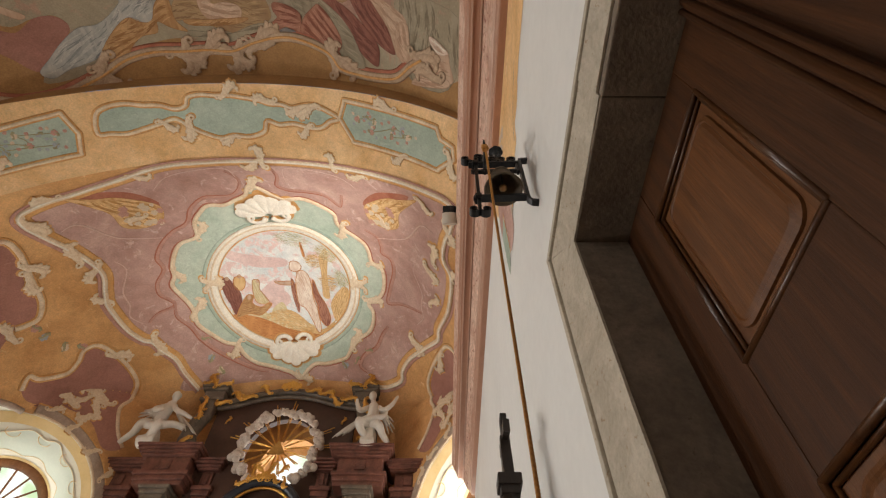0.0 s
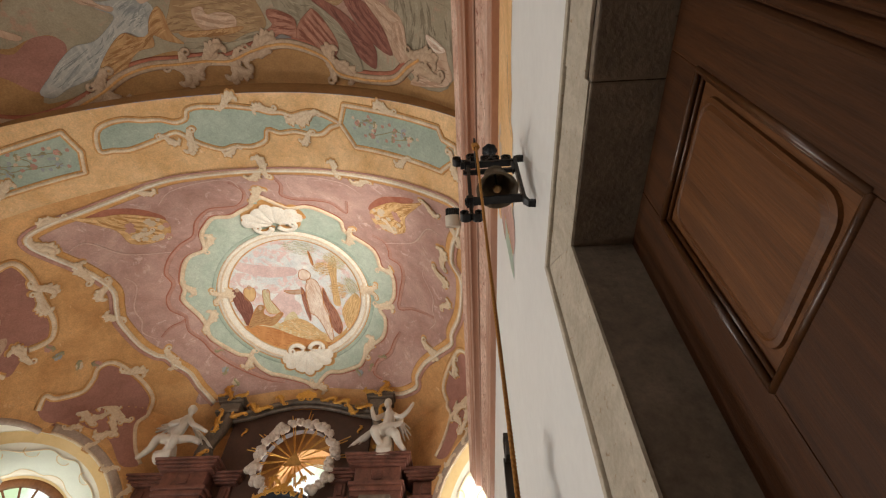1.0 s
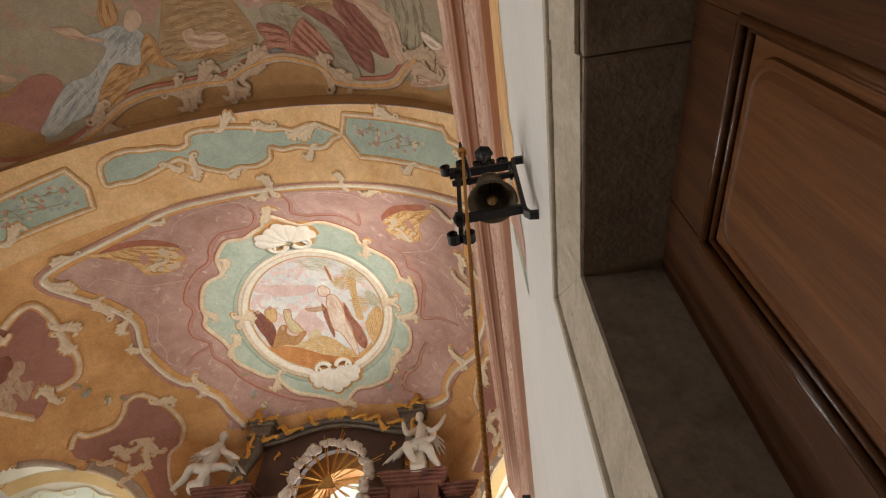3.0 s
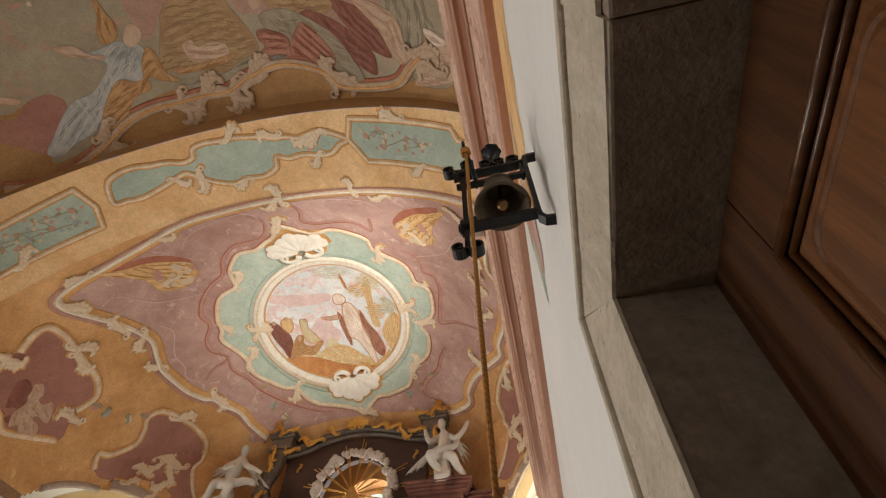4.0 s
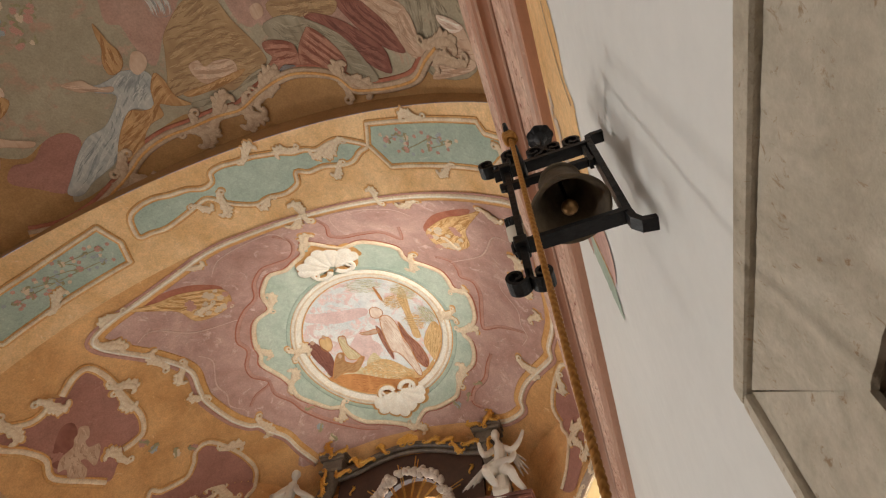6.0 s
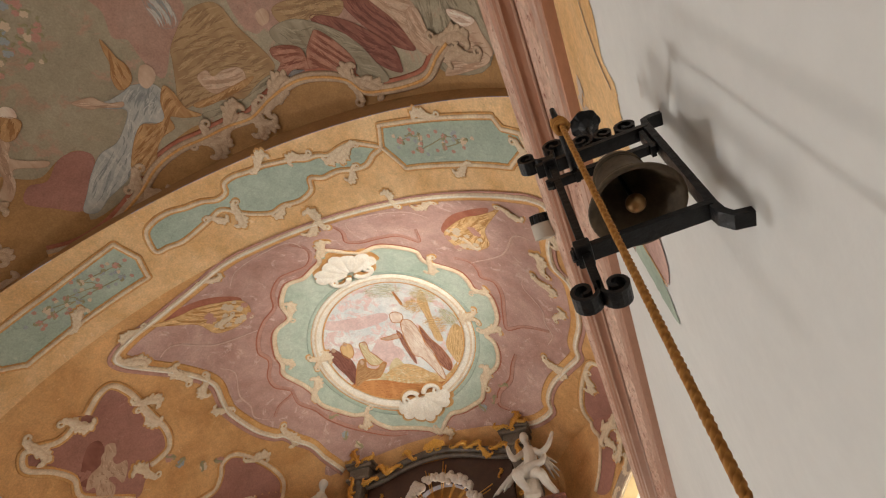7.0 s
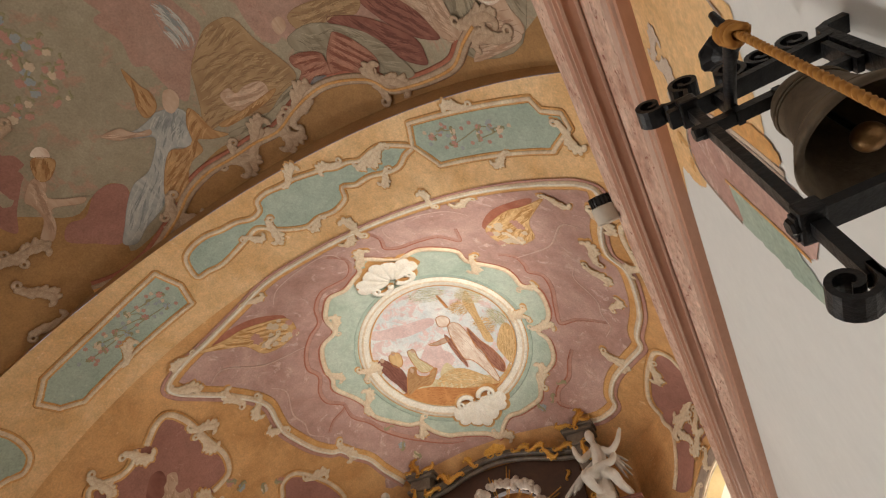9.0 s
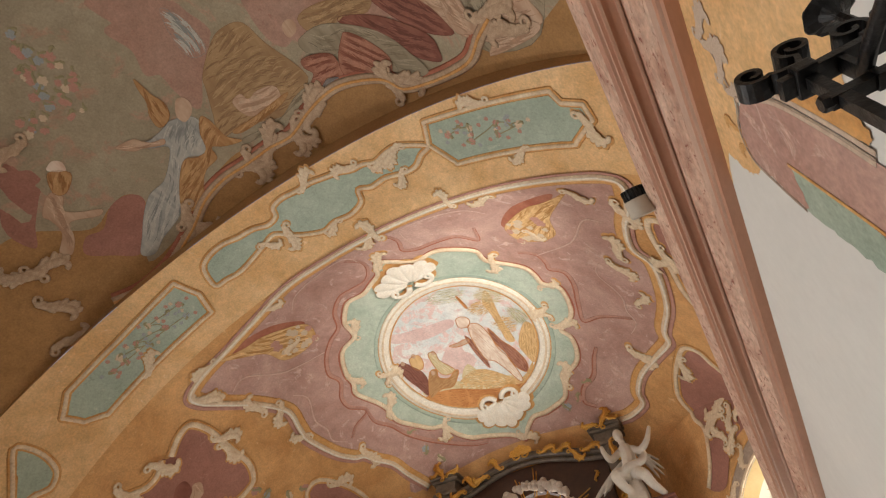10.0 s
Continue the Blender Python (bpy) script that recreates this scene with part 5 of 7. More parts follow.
# the green medallion and its oval picture
med = thing("oval_medallion", "painted oval scene in a cream frame on a sea-green field", "ceiling painting")
patch("dark_rim", ring(1.03), ROSE_LINE, med, SV, 0.012)
patch("green_field", GREEN_EDGE, GREEN_PALE, med, SV, 0.016, label="sea-green field")
ribbon("green_border", GREEN_EDGE, CREAM, med, SV, 0.042, closed=True, lift=0.022, flat=0.6)
MX, MY, MRX, MRY = -0.068, 6.439, 1.409, 1.290
oval = lambda f, n=72: [(MX + MRX * f * math.cos(2 * math.pi * k / n), MY + MRY * f * math.sin(2 * math.pi * k / n)) for k in range(n)]
ribbon("frame_shadow", oval(1.10), GREEN, med, SV, 0.05, closed=True, lift=0.018, flat=0.1, step=1)
ribbon("frame_line", oval(1.075), GOLD_LINE, med, SV, 0.02, closed=True, lift=0.020, flat=0.2, step=1)
ribbon("frame", oval(1.01), CREAM_PALE, med, SV, 0.10, closed=True, lift=0.022, flat=0.3, step=1, label="cream moulded oval frame")
ribbon("frame_line", oval(1.03), CREAM, med, SV, 0.018, closed=True, lift=0.052, flat=0.4, step=1)
ribbon("frame_line", oval(0.935), GOLD_LINE, med, SV, 0.013, closed=True, lift=0.030, flat=0.3, step=1)
patch("sky", oval(0.955), OVAL_SKY, med, SV, 0.020, closed_spline=False, label="pale cloudy sky")
for nm, pts, mt, h in (("cloud", CLOUD1, OVAL_CLOUD, 0.022), ("cloud", CLOUD2, OVAL_CLOUD, 0.022), ("foliage", FOL3, LEAF_PAINT, 0.024), ("meadow", MEADOW, MEADOW_PAINT, 0.024), ("hill", HILL, OVAL_CLOUD, 0.023), ("path", PATH, EARTH_PALE, 0.0245), ("shore", SHORE, MEADOW_PAINT, 0.0245), ("foliage", BUSH, LEAF_PAINT, 0.026), ("foliage", FOL4, MEADOW_PAINT, 0.026), ("staff", STAFF, EARTH, 0.026), ("trunk", TRUNK, EARTH_PALE, 0.025), ("foliage", FOL1, EARTH_PALE, 0.027), ("foliage", FOL2, EARTH_PALE, 0.027),
                       ("rock_face", ROCKS, EARTH_PALE, 0.026), ("ground", GROUND, EARTH, 0.027), ("cloak", FIG_CLOAK, RED_ROBE, 0.028), ("red_drape", FIG_RED, RED_ROBE, 0.029), ("pale_form", FIG_ARM, FLESH, 0.030), ("pale_form", FIG_BODY, PALE_FORM, 0.031), ("brown_form", FIG_TOP, PALE_FORM, 0.032),
                       ("dark_form", DARKMEN, DARK_ROBE, 0.028), ("brown_form", MAN, EARTH_PALE, 0.027), ("pale_form", PALEMAN, MEADOW_PAINT, 0.028), ("orange_form", ORANGEMAN, GOLD_ROBE, 0.030)):
    if nm != "foliage":
        patch(nm, pts, mt, med, SV, h, cell=0.08)
    if mt.name in TOUCH and pts not in (FIG_TOP, MAN, FIG_ARM):
        brush(pts, mt, med, SV, h + 0.001, 0.055, 0.9 if nm != "ground" else 0.2, 1.3, len(nm))
for pts in (FIG_BODY, FIG_ARM, FIG_TOP, ORANGEMAN, PALEMAN, MAN, FIG_CLOAK):
    ribbon("contour", pts, EARTH, med, SV, 0.007, closed=True, lift=0.034, flat=0.15, step=4)
for a, b in DISCS:
    patch("pale_form", [(a + 0.040 * math.cos(k), b + 0.048 * math.sin(k)) for k in range(6)], FLESH, med, SV, 0.033, cell=0.05)
for (a, b), size, turn, mesh in ((OVALSHELL_T[0], 0.62, 185, PALE_SHELL), ((OVALSHELL_B[0][0], OVALSHELL_B[0][1] - 0.10), 0.58, 5, PALE_SHELL), (OS_L[0], 0.26, 35, ROCAILLE[0]), (OS_L[0], 0.24, 150, ROCAILLE[3]), (OS_R[0], 0.26, -35, ROCAILLE[1]), (OS_R[0], 0.24, -150, ROCAILLE[4])):
    lay("shell" if mesh is PALE_SHELL else "leaf", mesh, med, a, b, size, turn, SV, 0.060 if mesh is PALE_SHELL else 0.035, 0.75 if mesh is PALE_SHELL else 0.5)
for k, (a, b) in enumerate(LEAVES_S):
    host = field if k in (0, 1, 2, 3, 4, 5, 16, 17, 18) else med
    a, b, out = follow(a, b, (outline,) if host is field else (GREEN_EDGE,))
    size, tip = (0.27, 0.23, 0.29)[k % 3], (12, 192, -15, 170)[k % 4]
    lay("leaf", ROCAILLE[k % 5], host, a, b, size, out + tip, SV, 0.018)
    if host is field and k:
        lay("leaf", ROCAILLE[(k + 1) % 4], host, -a, b, size, -out - tip, SV, 0.018)

# side cartouches
for s in (-1, 1):
    f = (lambda q: q) if s == -1 else mirror
    for pts, nm in ((CART_A, "cartouche"), (CART_B, "cartouche")):
        c = thing(nm, "dark pink painted cartouche with cream scrolled edge", "ceiling painting", group="painted cartouches")
        patch("ground", f(pts), DEEP_PINK, c, SV, 0.008, keep=lambda u, v: in_apse(u, v) and not under_lunette(AX + u, v), cell=0.08)
        if pts is CART_A:
            ribbon("border_shadow", f(pts[:9]), GOLD_LINE, c, SV, 0.07, lift=0.009, flat=0.06)
            ribbon("border_shadow", f(pts[10:]), GOLD_LINE, c, SV, 0.07, lift=0.009, flat=0.06)
            ribbon("border", f(pts[:9]), CREAM, c, SV, 0.040, lift=0.014, flat=0.6)
            ribbon("border", f(pts[10:]), CREAM, c, SV, 0.034, lift=0.014, flat=0.6)
            for k, (a, b) in enumerate(LEAVES_CB):
                a, b, out = follow(a, b, (CART_A, outline))
                lay("leaf", ROCAILLE[k % 5], c, -s * a, b, 0.27, -s * (out + 180 * (k % 2)), SV, 0.016)
            patch("shade", f(CHILD_SHADE), DARK_ROBE, c, SV, 0.010, cell=0.06)
            patch("pale_form", f(CHILD), FLESH, c, SV, 0.012, cell=0.06)
            brush(f(CHILD), FLESH, c, SV, 0.013, 0.045, 1.1, 0.25, 4)
        else:
            ribbon("border_shadow", f(pts[:11]), GOLD_LINE, c, SV, 0.065, lift=0.009, flat=0.06)
            ribbon("border", f(pts[:11]), CREAM, c, SV, 0.034, lift=0.014, flat=0.6)
            wm = apse_map(s)
            patch("ground", CART_B_WALL, DEEP_PINK, c, wm, 0.012, cell=0.15)
            ribbon("border", CART_B_WALL[9:14], CREAM, c, wm, 0.034, lift=0.018, flat=0.6)
            rng = random.Random(8)
            for k in range(9):
                lay("leaf", ROCAILLE[k % 5], c, rng.uniform(-0.75, 0.1), rng.uniform(6.5, 6.95), 0.22, rng.uniform(0, 360), wm, 0.02)
            for k in range(7):
                a = math.radians(35 + 18 * k)
                lay("leaf", ROCAILLE[(k + 1) % 5], c, -1.53 * math.cos(a), NICHE_Z + 1.53 * math.sin(a), 0.17, 90 * k, wm, 0.02)

for s in (-1, 1):
    wm = apse_map(s)
    edge = thing("niche_border", "grey painted moulding round the window niche", "border", group="painted niche borders")
    arc = lambda r: [(-r * math.cos(math.pi * k / 44), NICHE_Z + r * math.sin(math.pi * k / 44)) for k in range(25)]
    ribbon("band", arc(NICHE_R + 0.10), GREY_BORDER, edge, wm, 0.09, lift=0.012, flat=0.2, step=2)
    rim = []
    c, sd, d = niche_frame(s)
    for k in range(34):
        u = -0.55 + (NICHE_R + 0.5) * k / 33
        z = NICHE_Z + math.sqrt(max(0, NICHE_R ** 2 - u * u))
        lo, hi = -1.6, 0.0
        for _ in range(24):
            w = (lo + hi) / 2
            p = c + sd * u + d * w
            lo, hi = (lo, w) if vault_z(p.x, p.y, SANCT) < z else (w, hi)
        p = c + sd * u + d * hi
        if hi < -0.01 and abs(p.x - AX) < SPAN - 0.02:
            rim.append(Vector((p.x, p.y, z)))
    if len(rim) > 3:
        part("band", sweep(bmesh.new(), rim, 0.055, 8), GREY_BORDER, edge, smooth=True)
    ribbon("line", arc(NICHE_R + 0.015), CREAM, edge, wm, 0.022, lift=0.016, flat=0.6, step=2)
    ribbon("line", arc(NICHE_R + 0.20), GOLD_LINE, edge, wm, 0.018, lift=0.016, flat=0.6, step=2)

STEM_LEAF = ROCAILLE[2].copy()
STEM_LEAF.materials.clear()
STEM_LEAF.materials.append(STEM)
# the transverse arch: green panels with cream borders
for nm, pts, flowers in (("arch_panel", ARCH_MID, ()), ("arch_panel", ARCH_L, FLOWL), ("arch_panel", ARCH_R, FLOWA), ("arch_panel", ARCH_LL, ())):
    smooth_it = pts in (ARCH_MID, ARCH_LL)
    line = pts if smooth_it else [q for a, b in zip(pts, pts[1:] + pts[:1]) for q in [tuple(np.array(a) + (np.array(b) - np.array(a)) * t) for t in (0, 0.12, 0.5, 0.88)]]
    p = thing("green_fresco", "sea-green painted panel with cream border" + (" and roses" if flowers else ""), "ceiling painting", group="green panels of the arch")
    patch("green_ground", line, GREEN, p, AV, 0.006, cell=0.1)
    ribbon("outline", line, GOLD_LINE, p, AV, 0.05, closed=True, lift=0.006, flat=0.12, step=4)
    ribbon("border", line, CREAM, p, AV, 0.024, closed=True, lift=0.012, flat=0.6, step=4)
    for k, (a, b) in enumerate(flowers):
        lay("flower", FLOWERS[k % 4], p, a, b, (0.048, 0.038, 0.042)[k % 3], 37 * k, AV, 0.012)
        lay("leaf", STEM_LEAF, p, a, b, 0.06, 71 * k, AV, 0.009)
        for j in range(3):
            lay("flower", FLOWERS[(k + j) % 4], p, a + 0.11 * math.cos(2.1 * j + k), b + 0.09 * math.sin(2.1 * j + k), 0.028, 50 * j, AV, 0.011)
        if k:
            ribbon("stem", [flowers[k - 1], ((a + flowers[k - 1][0]) / 2 + 0.03, (b + flowers[k - 1][1]) / 2), (a, b)], STEM, p, AV, 0.006, lift=0.009, flat=0.3)
orn = thing("arch_ornament", "cream painted scroll leaves on the pale ochre arch", "ceiling painting")
for k, (a, b) in enumerate(LEAVES_A):
    a, b, out = follow(a, b, (ARCH_MID, ARCH_L, ARCH_R), 0.25)
    lay("leaf", ROCAILLE[k % 5], orn, a, b, (0.22, 0.19, 0.25)[k % 3], out + (10, 185)[k % 2], AV, 0.012, 0.35)

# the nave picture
# copies of the scroll ornaments in the cream that carries the nave's shade
ROCAILLE_SHADED = [m.copy() for m in ROCAILLE]
for m in ROCAILLE_SHADED:
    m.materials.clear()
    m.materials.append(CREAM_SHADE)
nave = thing("nave_fresco", "large faded scene of robed forms and a boat", "ceiling painting")
patch("sky", NAVE_SKY, SKY_FIELD, nave, NV, 0.006, cell=0.3)
for nm, pts, mt, h in (("haze", HAZE1, CLOUD_PINK, 0.009), ("haze", HAZE2, CLOUD_PINK, 0.009), ("blue_haze", BLUEGREY, BLUE_ROBE, 0.0105), ("brown_ground", BROWN_R, GREY_ROBE, 0.009), ("pale_form", PALE_R1, FLESH, 0.019), ("pale_form", PALE_R2, FLESH, 0.019), ("pale_form", PALE_R3, PALE_FORM, 0.019), ("pink_ground", PINK_L, DEEP_PINK, 0.010), ("cloud", CLOUD_A, CLOUD_PINK, 0.0115), ("cloud", CLOUD_B, CLOUD_PINK, 0.010), ("rock", ROCK, ROCK_PAINT, 0.013), ("shadow", SAIL_DARK, GREY_ROBE, 0.016), ("pink_ground", PUTTO_FIELD, DEEP_PINK, 0.010),
                       ("pale_animal", LAMB, FLESH, 0.018), ("boat", BOAT, GOLD_ROBE, 0.021), ("blue_drape", ROBE_BLUE, BLUE_ROBE, 0.016), ("gold_drape", ROBE_GOLD, GOLD_ROBE, 0.019), ("gold_scarf", SCARF_GOLD, GOLD_ROBE, 0.018),
                       ("pale_form", HEAD1, FLESH, 0.021), ("pale_form", ARM1, FLESH, 0.021), ("cloak", CLOAK_R, DARK_ROBE, 0.012), ("pale_form", GROUP_R, FLESH, 0.014), ("dark_drape", ROBE_DARK, DARK_ROBE, 0.016), ("grey_drape", ROBE_GREEN, GREY_ROBE, 0.019),
                       ("ochre_drape", BODY2, ROCK_PAINT, 0.014), ("red_drape", ROBE_RED, RED_ROBE, 0.022), ("red_drape", LEG_RED, RED_ROBE, 0.0235), ("blue_drape", BLUE_CLOTH, SLATE, 0.017), ("pale_form", HEAD2, FLESH, 0.020), ("pale_globe", GLOBE, PALE_FORM, 0.019), ("pale_form", PUTTO, FLESH, 0.016), ("urn", URN, GOLD_ROBE, 0.018)):
    patch(nm, pts, mt, nave, NV, h, cell=0.12)
    if mt.name in TOUCH and pts not in (HEAD1, HEAD2, GLOBE):
        brush(pts, mt, nave, NV, h + 0.0012, 0.13, 1.2, 1.0, len(nm))
ribbon("border_shadow", NAVE_EDGE, ROSE_LINE, nave, NV, 0.07, lift=0.010, flat=0.12, shift=0.05)
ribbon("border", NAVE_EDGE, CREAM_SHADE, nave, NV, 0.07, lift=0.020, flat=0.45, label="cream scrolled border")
ribbon("border_line", NAVE_EDGE, GOLD_LINE, nave, NV, 0.018, lift=0.055, flat=0.45)
for k, (a, b) in enumerate(LEAVES_N):
    c, d, out = follow(a, b, (NAVE_EDGE,), 0.4)
    for j in range(2):
        lay("leaf", ROCAILLE_SHADED[(k + j) % 5], nave, (a, c)[j], (b, d)[j], 0.32, out + (60, 190)[j], NV, 0.02)
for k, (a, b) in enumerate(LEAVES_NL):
    lay("leaf", ROCAILLE_SHADED[k % 5], nave, a, b, 0.28, 100 * k, NV, 0.02)
rng = random.Random(21)
for k, (a, b) in enumerate(FLOWN):
    for j in range(4):
        c, d = a + rng.uniform(-0.10, 0.10), b + rng.uniform(-0.10, 0.10)
        lay("flower", FLOWERS[(0, 3, 0, 1, 3, 2)[(k + j) % 6]], nave, c, d, rng.uniform(0.030, 0.058), 50 * k + 80 * j, NV, 0.010 + 0.001 * j)
        lay("leaf", STEM_LEAF, nave, c + 0.04, d - 0.03, rng.uniform(0.04, 0.07), 90 * k + 130 * j, NV, 0.008)

# scattered painted flowers of the sanctuary
spray = thing("painted_flowers", "small painted flower sprays on the sanctuary vault", "ceiling painting")
for k, (a, b) in enumerate(FLOW):
    lay("flower", FLOWERS[k % 4], spray, a, b, 0.07, 40 * k, SV, 0.016)
    lay("leaf", STEM_LEAF, spray, a, b, 0.10, 61 * k, SV, 0.012)

GREY_LEAF, RUST_LEAF = ROCAILLE[0].copy(), ROCAILLE[3].copy()
for m, mt in ((GREY_LEAF, REMNANT), (RUST_LEAF, GOLD_LINE)):
    m.materials.clear()
    m.materials.append(mt)
# remains of older painting on the white wall under the cornice
old = thing("wall_painting_remains", "uncovered remains of older painting on the white wall", "wall painting")


def ragged(pts, amount, seed):
    rng = random.Random(seed)
    return [tuple(p + np.array((rng.uniform(-amount, amount), rng.uniform(-amount, amount)))) for p in spline(pts, True, 6)]


patch("ochre_remnant", ragged([(-0.6, 4.82), (-0.6, 4.10), (0.2, 4.05), (0.76, 4.04), (0.98, 3.95), (1.12, 3.96), (1.18, 3.84), (1.27, 3.84), (1.40, 3.80), (1.52, 3.78), (1.60, 3.80), (1.615, 3.9), (1.63, 4.18), (1.76, 4.47), (1.95, 4.50), (2.05, 4.42), (2.12, 4.44), (2.158, 4.52), (2.17, 4.62), (2.166, 4.73), (2.20, 4.82)], 0.010, 1), BAND, old, wall_map, 0.002, closed_spline=False, cell=0.2)
patch("pink_remnant", ragged([(1.64, 4.12), (1.63, 3.90), (1.63, 3.72), (1.66, 3.60), (1.76, 3.57), (1.86, 3.62), (1.87, 3.80), (1.885, 3.95), (1.91, 4.13), (2.00, 4.10), (2.064, 4.09), (2.06, 4.25), (2.045, 4.43), (1.967, 4.495), (1.80, 4.46), (1.70, 4.32)], 0.008, 2), PINK, old, wall_map, 0.004, closed_spline=False, cell=0.2)
patch("green_remnant", ragged([(1.926, 4.15), (2.06, 4.09), (2.055, 3.95), (2.045, 3.80), (2.03, 3.64), (1.99, 3.55), (1.94, 3.60), (1.89, 3.70), (1.882, 3.86), (1.90, 4.02)], 0.010, 3), GREEN, old, wall_map, 0.003, closed_spline=False, cell=0.2)
patch("gold_remnant", ragged([(1.575, 4.10), (1.53, 3.95), (1.515, 3.80), (1.55, 3.71), (1.595, 3.74), (1.605, 3.90), (1.612, 4.08)], 0.006, 4), GOLD_LINE, old, wall_map, 0.005, closed_spline=False, cell=0.2)
for dy, r, mt in ((0.0, 0.011, REMNANT), (0.020, 0.006, GREY_BORDER), (0.034, 0.009, REMNANT)):
    ribbon("moulding_line", [(1.606 + dy, 3.70), (1.606 + dy, 3.90), (1.626 + dy, 4.16), (1.69 + dy, 4.36), (1.74 + dy, 4.47)], mt, old, wall_map, r, lift=0.005, flat=0.1)
ribbon("grey_line", [(1.60, 4.60), (1.74, 4.50), (1.80, 4.475), (1.90, 4.51), (1.975, 4.505), (2.05, 4.44), (2.068, 4.25), (2.07, 4.09)], GREY_BORDER, old, wall_map, 0.008, lift=0.005, flat=0.1)
ribbon("rust_line", [(1.905, 4.16), (1.888, 3.95), (1.872, 3.75), (1.868, 3.62)], GOLD_LINE, old, wall_map, 0.008, lift=0.006, flat=0.1)
ribbon("grey_line", [(0.80, 4.22), (1.02, 4.12), (1.14, 4.02), (1.21, 3.90)], GREY_BORDER, old, wall_map, 0.006, lift=0.005, flat=0.1)
for y, z, size, turn in ((1.53, 4.63, 0.13, 200), (1.60, 4.59, 0.12, 160), (1.68, 4.53, 0.12, 215), (1.76, 4.49, 0.09, 170)):
    lay("leaf", GREY_LEAF, old, y, z, size, turn, wall_map, 0.004, 0.12)
for y, z, size, turn in ((1.95, 4.56, 0.08, 30), (2.02, 4.50, 0.07, 80)):
    lay("leaf", RUST_LEAF, old, y, z, size, turn, wall_map, 0.004, 0.12)

# painted ornament inside the window niches
for s in (-1, 1):
    c, sd, d = niche_frame(s)

    def reveal_map(u, v, lift, c=c, sd=sd, d=d):
        """u: angle round the arch in radians, v: depth into the niche from 0 to 1."""
        g = math.sin(v * math.pi / 2)
        a = math.pi - u
        z0, q0 = NICHE_Z + NICHE_R * math.sin(a), -NICHE_R * math.cos(a)
        z1, q1 = WIN_Z + WIN_R * math.sin(a), WIN_U - WIN_R * math.cos(a)
        p = c + sd * (q0 + (q1 - q0) * g) + d * NICHE_D * v + Vector((0, 0, z0 + (z1 - z0) * g))
        mid = c + sd * (WIN_U / 2) + d * NICHE_D * v + Vector((0, 0, (NICHE_Z + WIN_Z) / 2))
        return p + (mid - p).normalized() * lift

    rp = thing("niche_painting", "pale green painted field with ochre scroll lines in the window niche", "wall painting", group="painted window niches")
    patch("ochre_rim", [(0.02 + 0.12 * k, 0.005) for k in range(27)] + [(3.14 - 0.12 * k, 0.17) for k in range(27)], NICHE_OCHRE, rp, reveal_map, 0.005, closed_spline=False, cell=0.06)
    patch("ochre_rim", [(0.02 + 0.12 * k, 0.78) for k in range(27)] + [(3.14 - 0.12 * k, 0.99) for k in range(27)], NICHE_OCHRE, rp, reveal_map, 0.005, closed_spline=False, cell=0.06)
    edge_lo = [(0.10 + 0.20 * k, 0.27 + 0.045 * math.sin(2.6 * k) + 0.03 * math.sin(5.3 * k)) for k in range(15)]
    edge_hi = [(0.10 + 0.20 * k, 0.66 + 0.05 * math.sin(1.9 * k + 1)) for k in range(15)]
    patch("green_ground", edge_lo + edge_hi[::-1], REVEAL_GREEN, rp, reveal_map, 0.008, cell=0.06)
    ribbon("ochre_scroll", edge_lo, GOLD_PALE, rp, reveal_map, 0.016, lift=0.009, flat=0.06)
    ribbon("ochre_scroll", edge_hi, GOLD_PALE, rp, reveal_map, 0.011, lift=0.009, flat=0.06)
    for k in range(6):
        u = 0.35 + 0.45 * k
        ribbon("ochre_scroll", [(u + 0.10 * math.cos(t), 0.30 + 0.09 * math.sin(t)) for t in (0, 0.8, 1.6, 2.4, 3.2, 4.0)], GOLD_PALE, rp, reveal_map, 0.012, lift=0.010, flat=0.06, taper=True)


# ---- the bell on its wrought-iron bracket ----
def spiral(c, r0, turns, a0, sense, axes, n=22, shrink=0.75):
    """Points of a scroll that winds in from radius r0."""
    u, v = Vector(axes[0]), Vector(axes[1])
    pts = []
    for k in range(n + 1):
        t = k / n
        a = a0 + sense * 2 * math.pi * turns * t
        r = r0 * (1 - shrink * t)
        pts.append(Vector(c) + u * r * math.cos(a) + v * r * math.sin(a))
    return pts


def strap(pts, wide, thick, across):
    """A flat iron strap along points; across is the way of its width."""
    bm = bmesh.new()
    across = Vector(across).normalized() * wide / 2
    rows = []
    for k, p in enumerate(pts):
        p = Vector(p)
        d = (Vector(pts[min(k + 1, len(pts) - 1)]) - Vector(pts[max(k - 1, 0)])).normalized()
        nrm = d.cross(across).normalized() * thick / 2
        rows.append([bm.verts.new(p + s * across + t * nrm) for s, t in ((-1, -1), (1, -1), (1, 1), (-1, 1))])
    for a, b in zip(rows, rows[1:]):
        for j in range(4):
            bm.faces.new((a[j], a[(j + 1) % 4], b[(j + 1) % 4], b[j]))
    bm.faces.new(rows[0][::-1])
    bm.faces.new(rows[-1])
    return bm


BY = 1.108         # the bracket stands out from the wall in this plane
bracket = thing("bell_bracket", "black wrought-iron bell bracket with scrolls fixed to the white wall", "bell bracket", (WALL, BY, 3.2))


def iron(name, bm, label="", smooth=False):
    ob = part(name, bm, IRON, None, label, smooth)
    ob.parent = bracket
    ob.matrix_parent_inverse = bracket.matrix_world.inverted()
    return ob


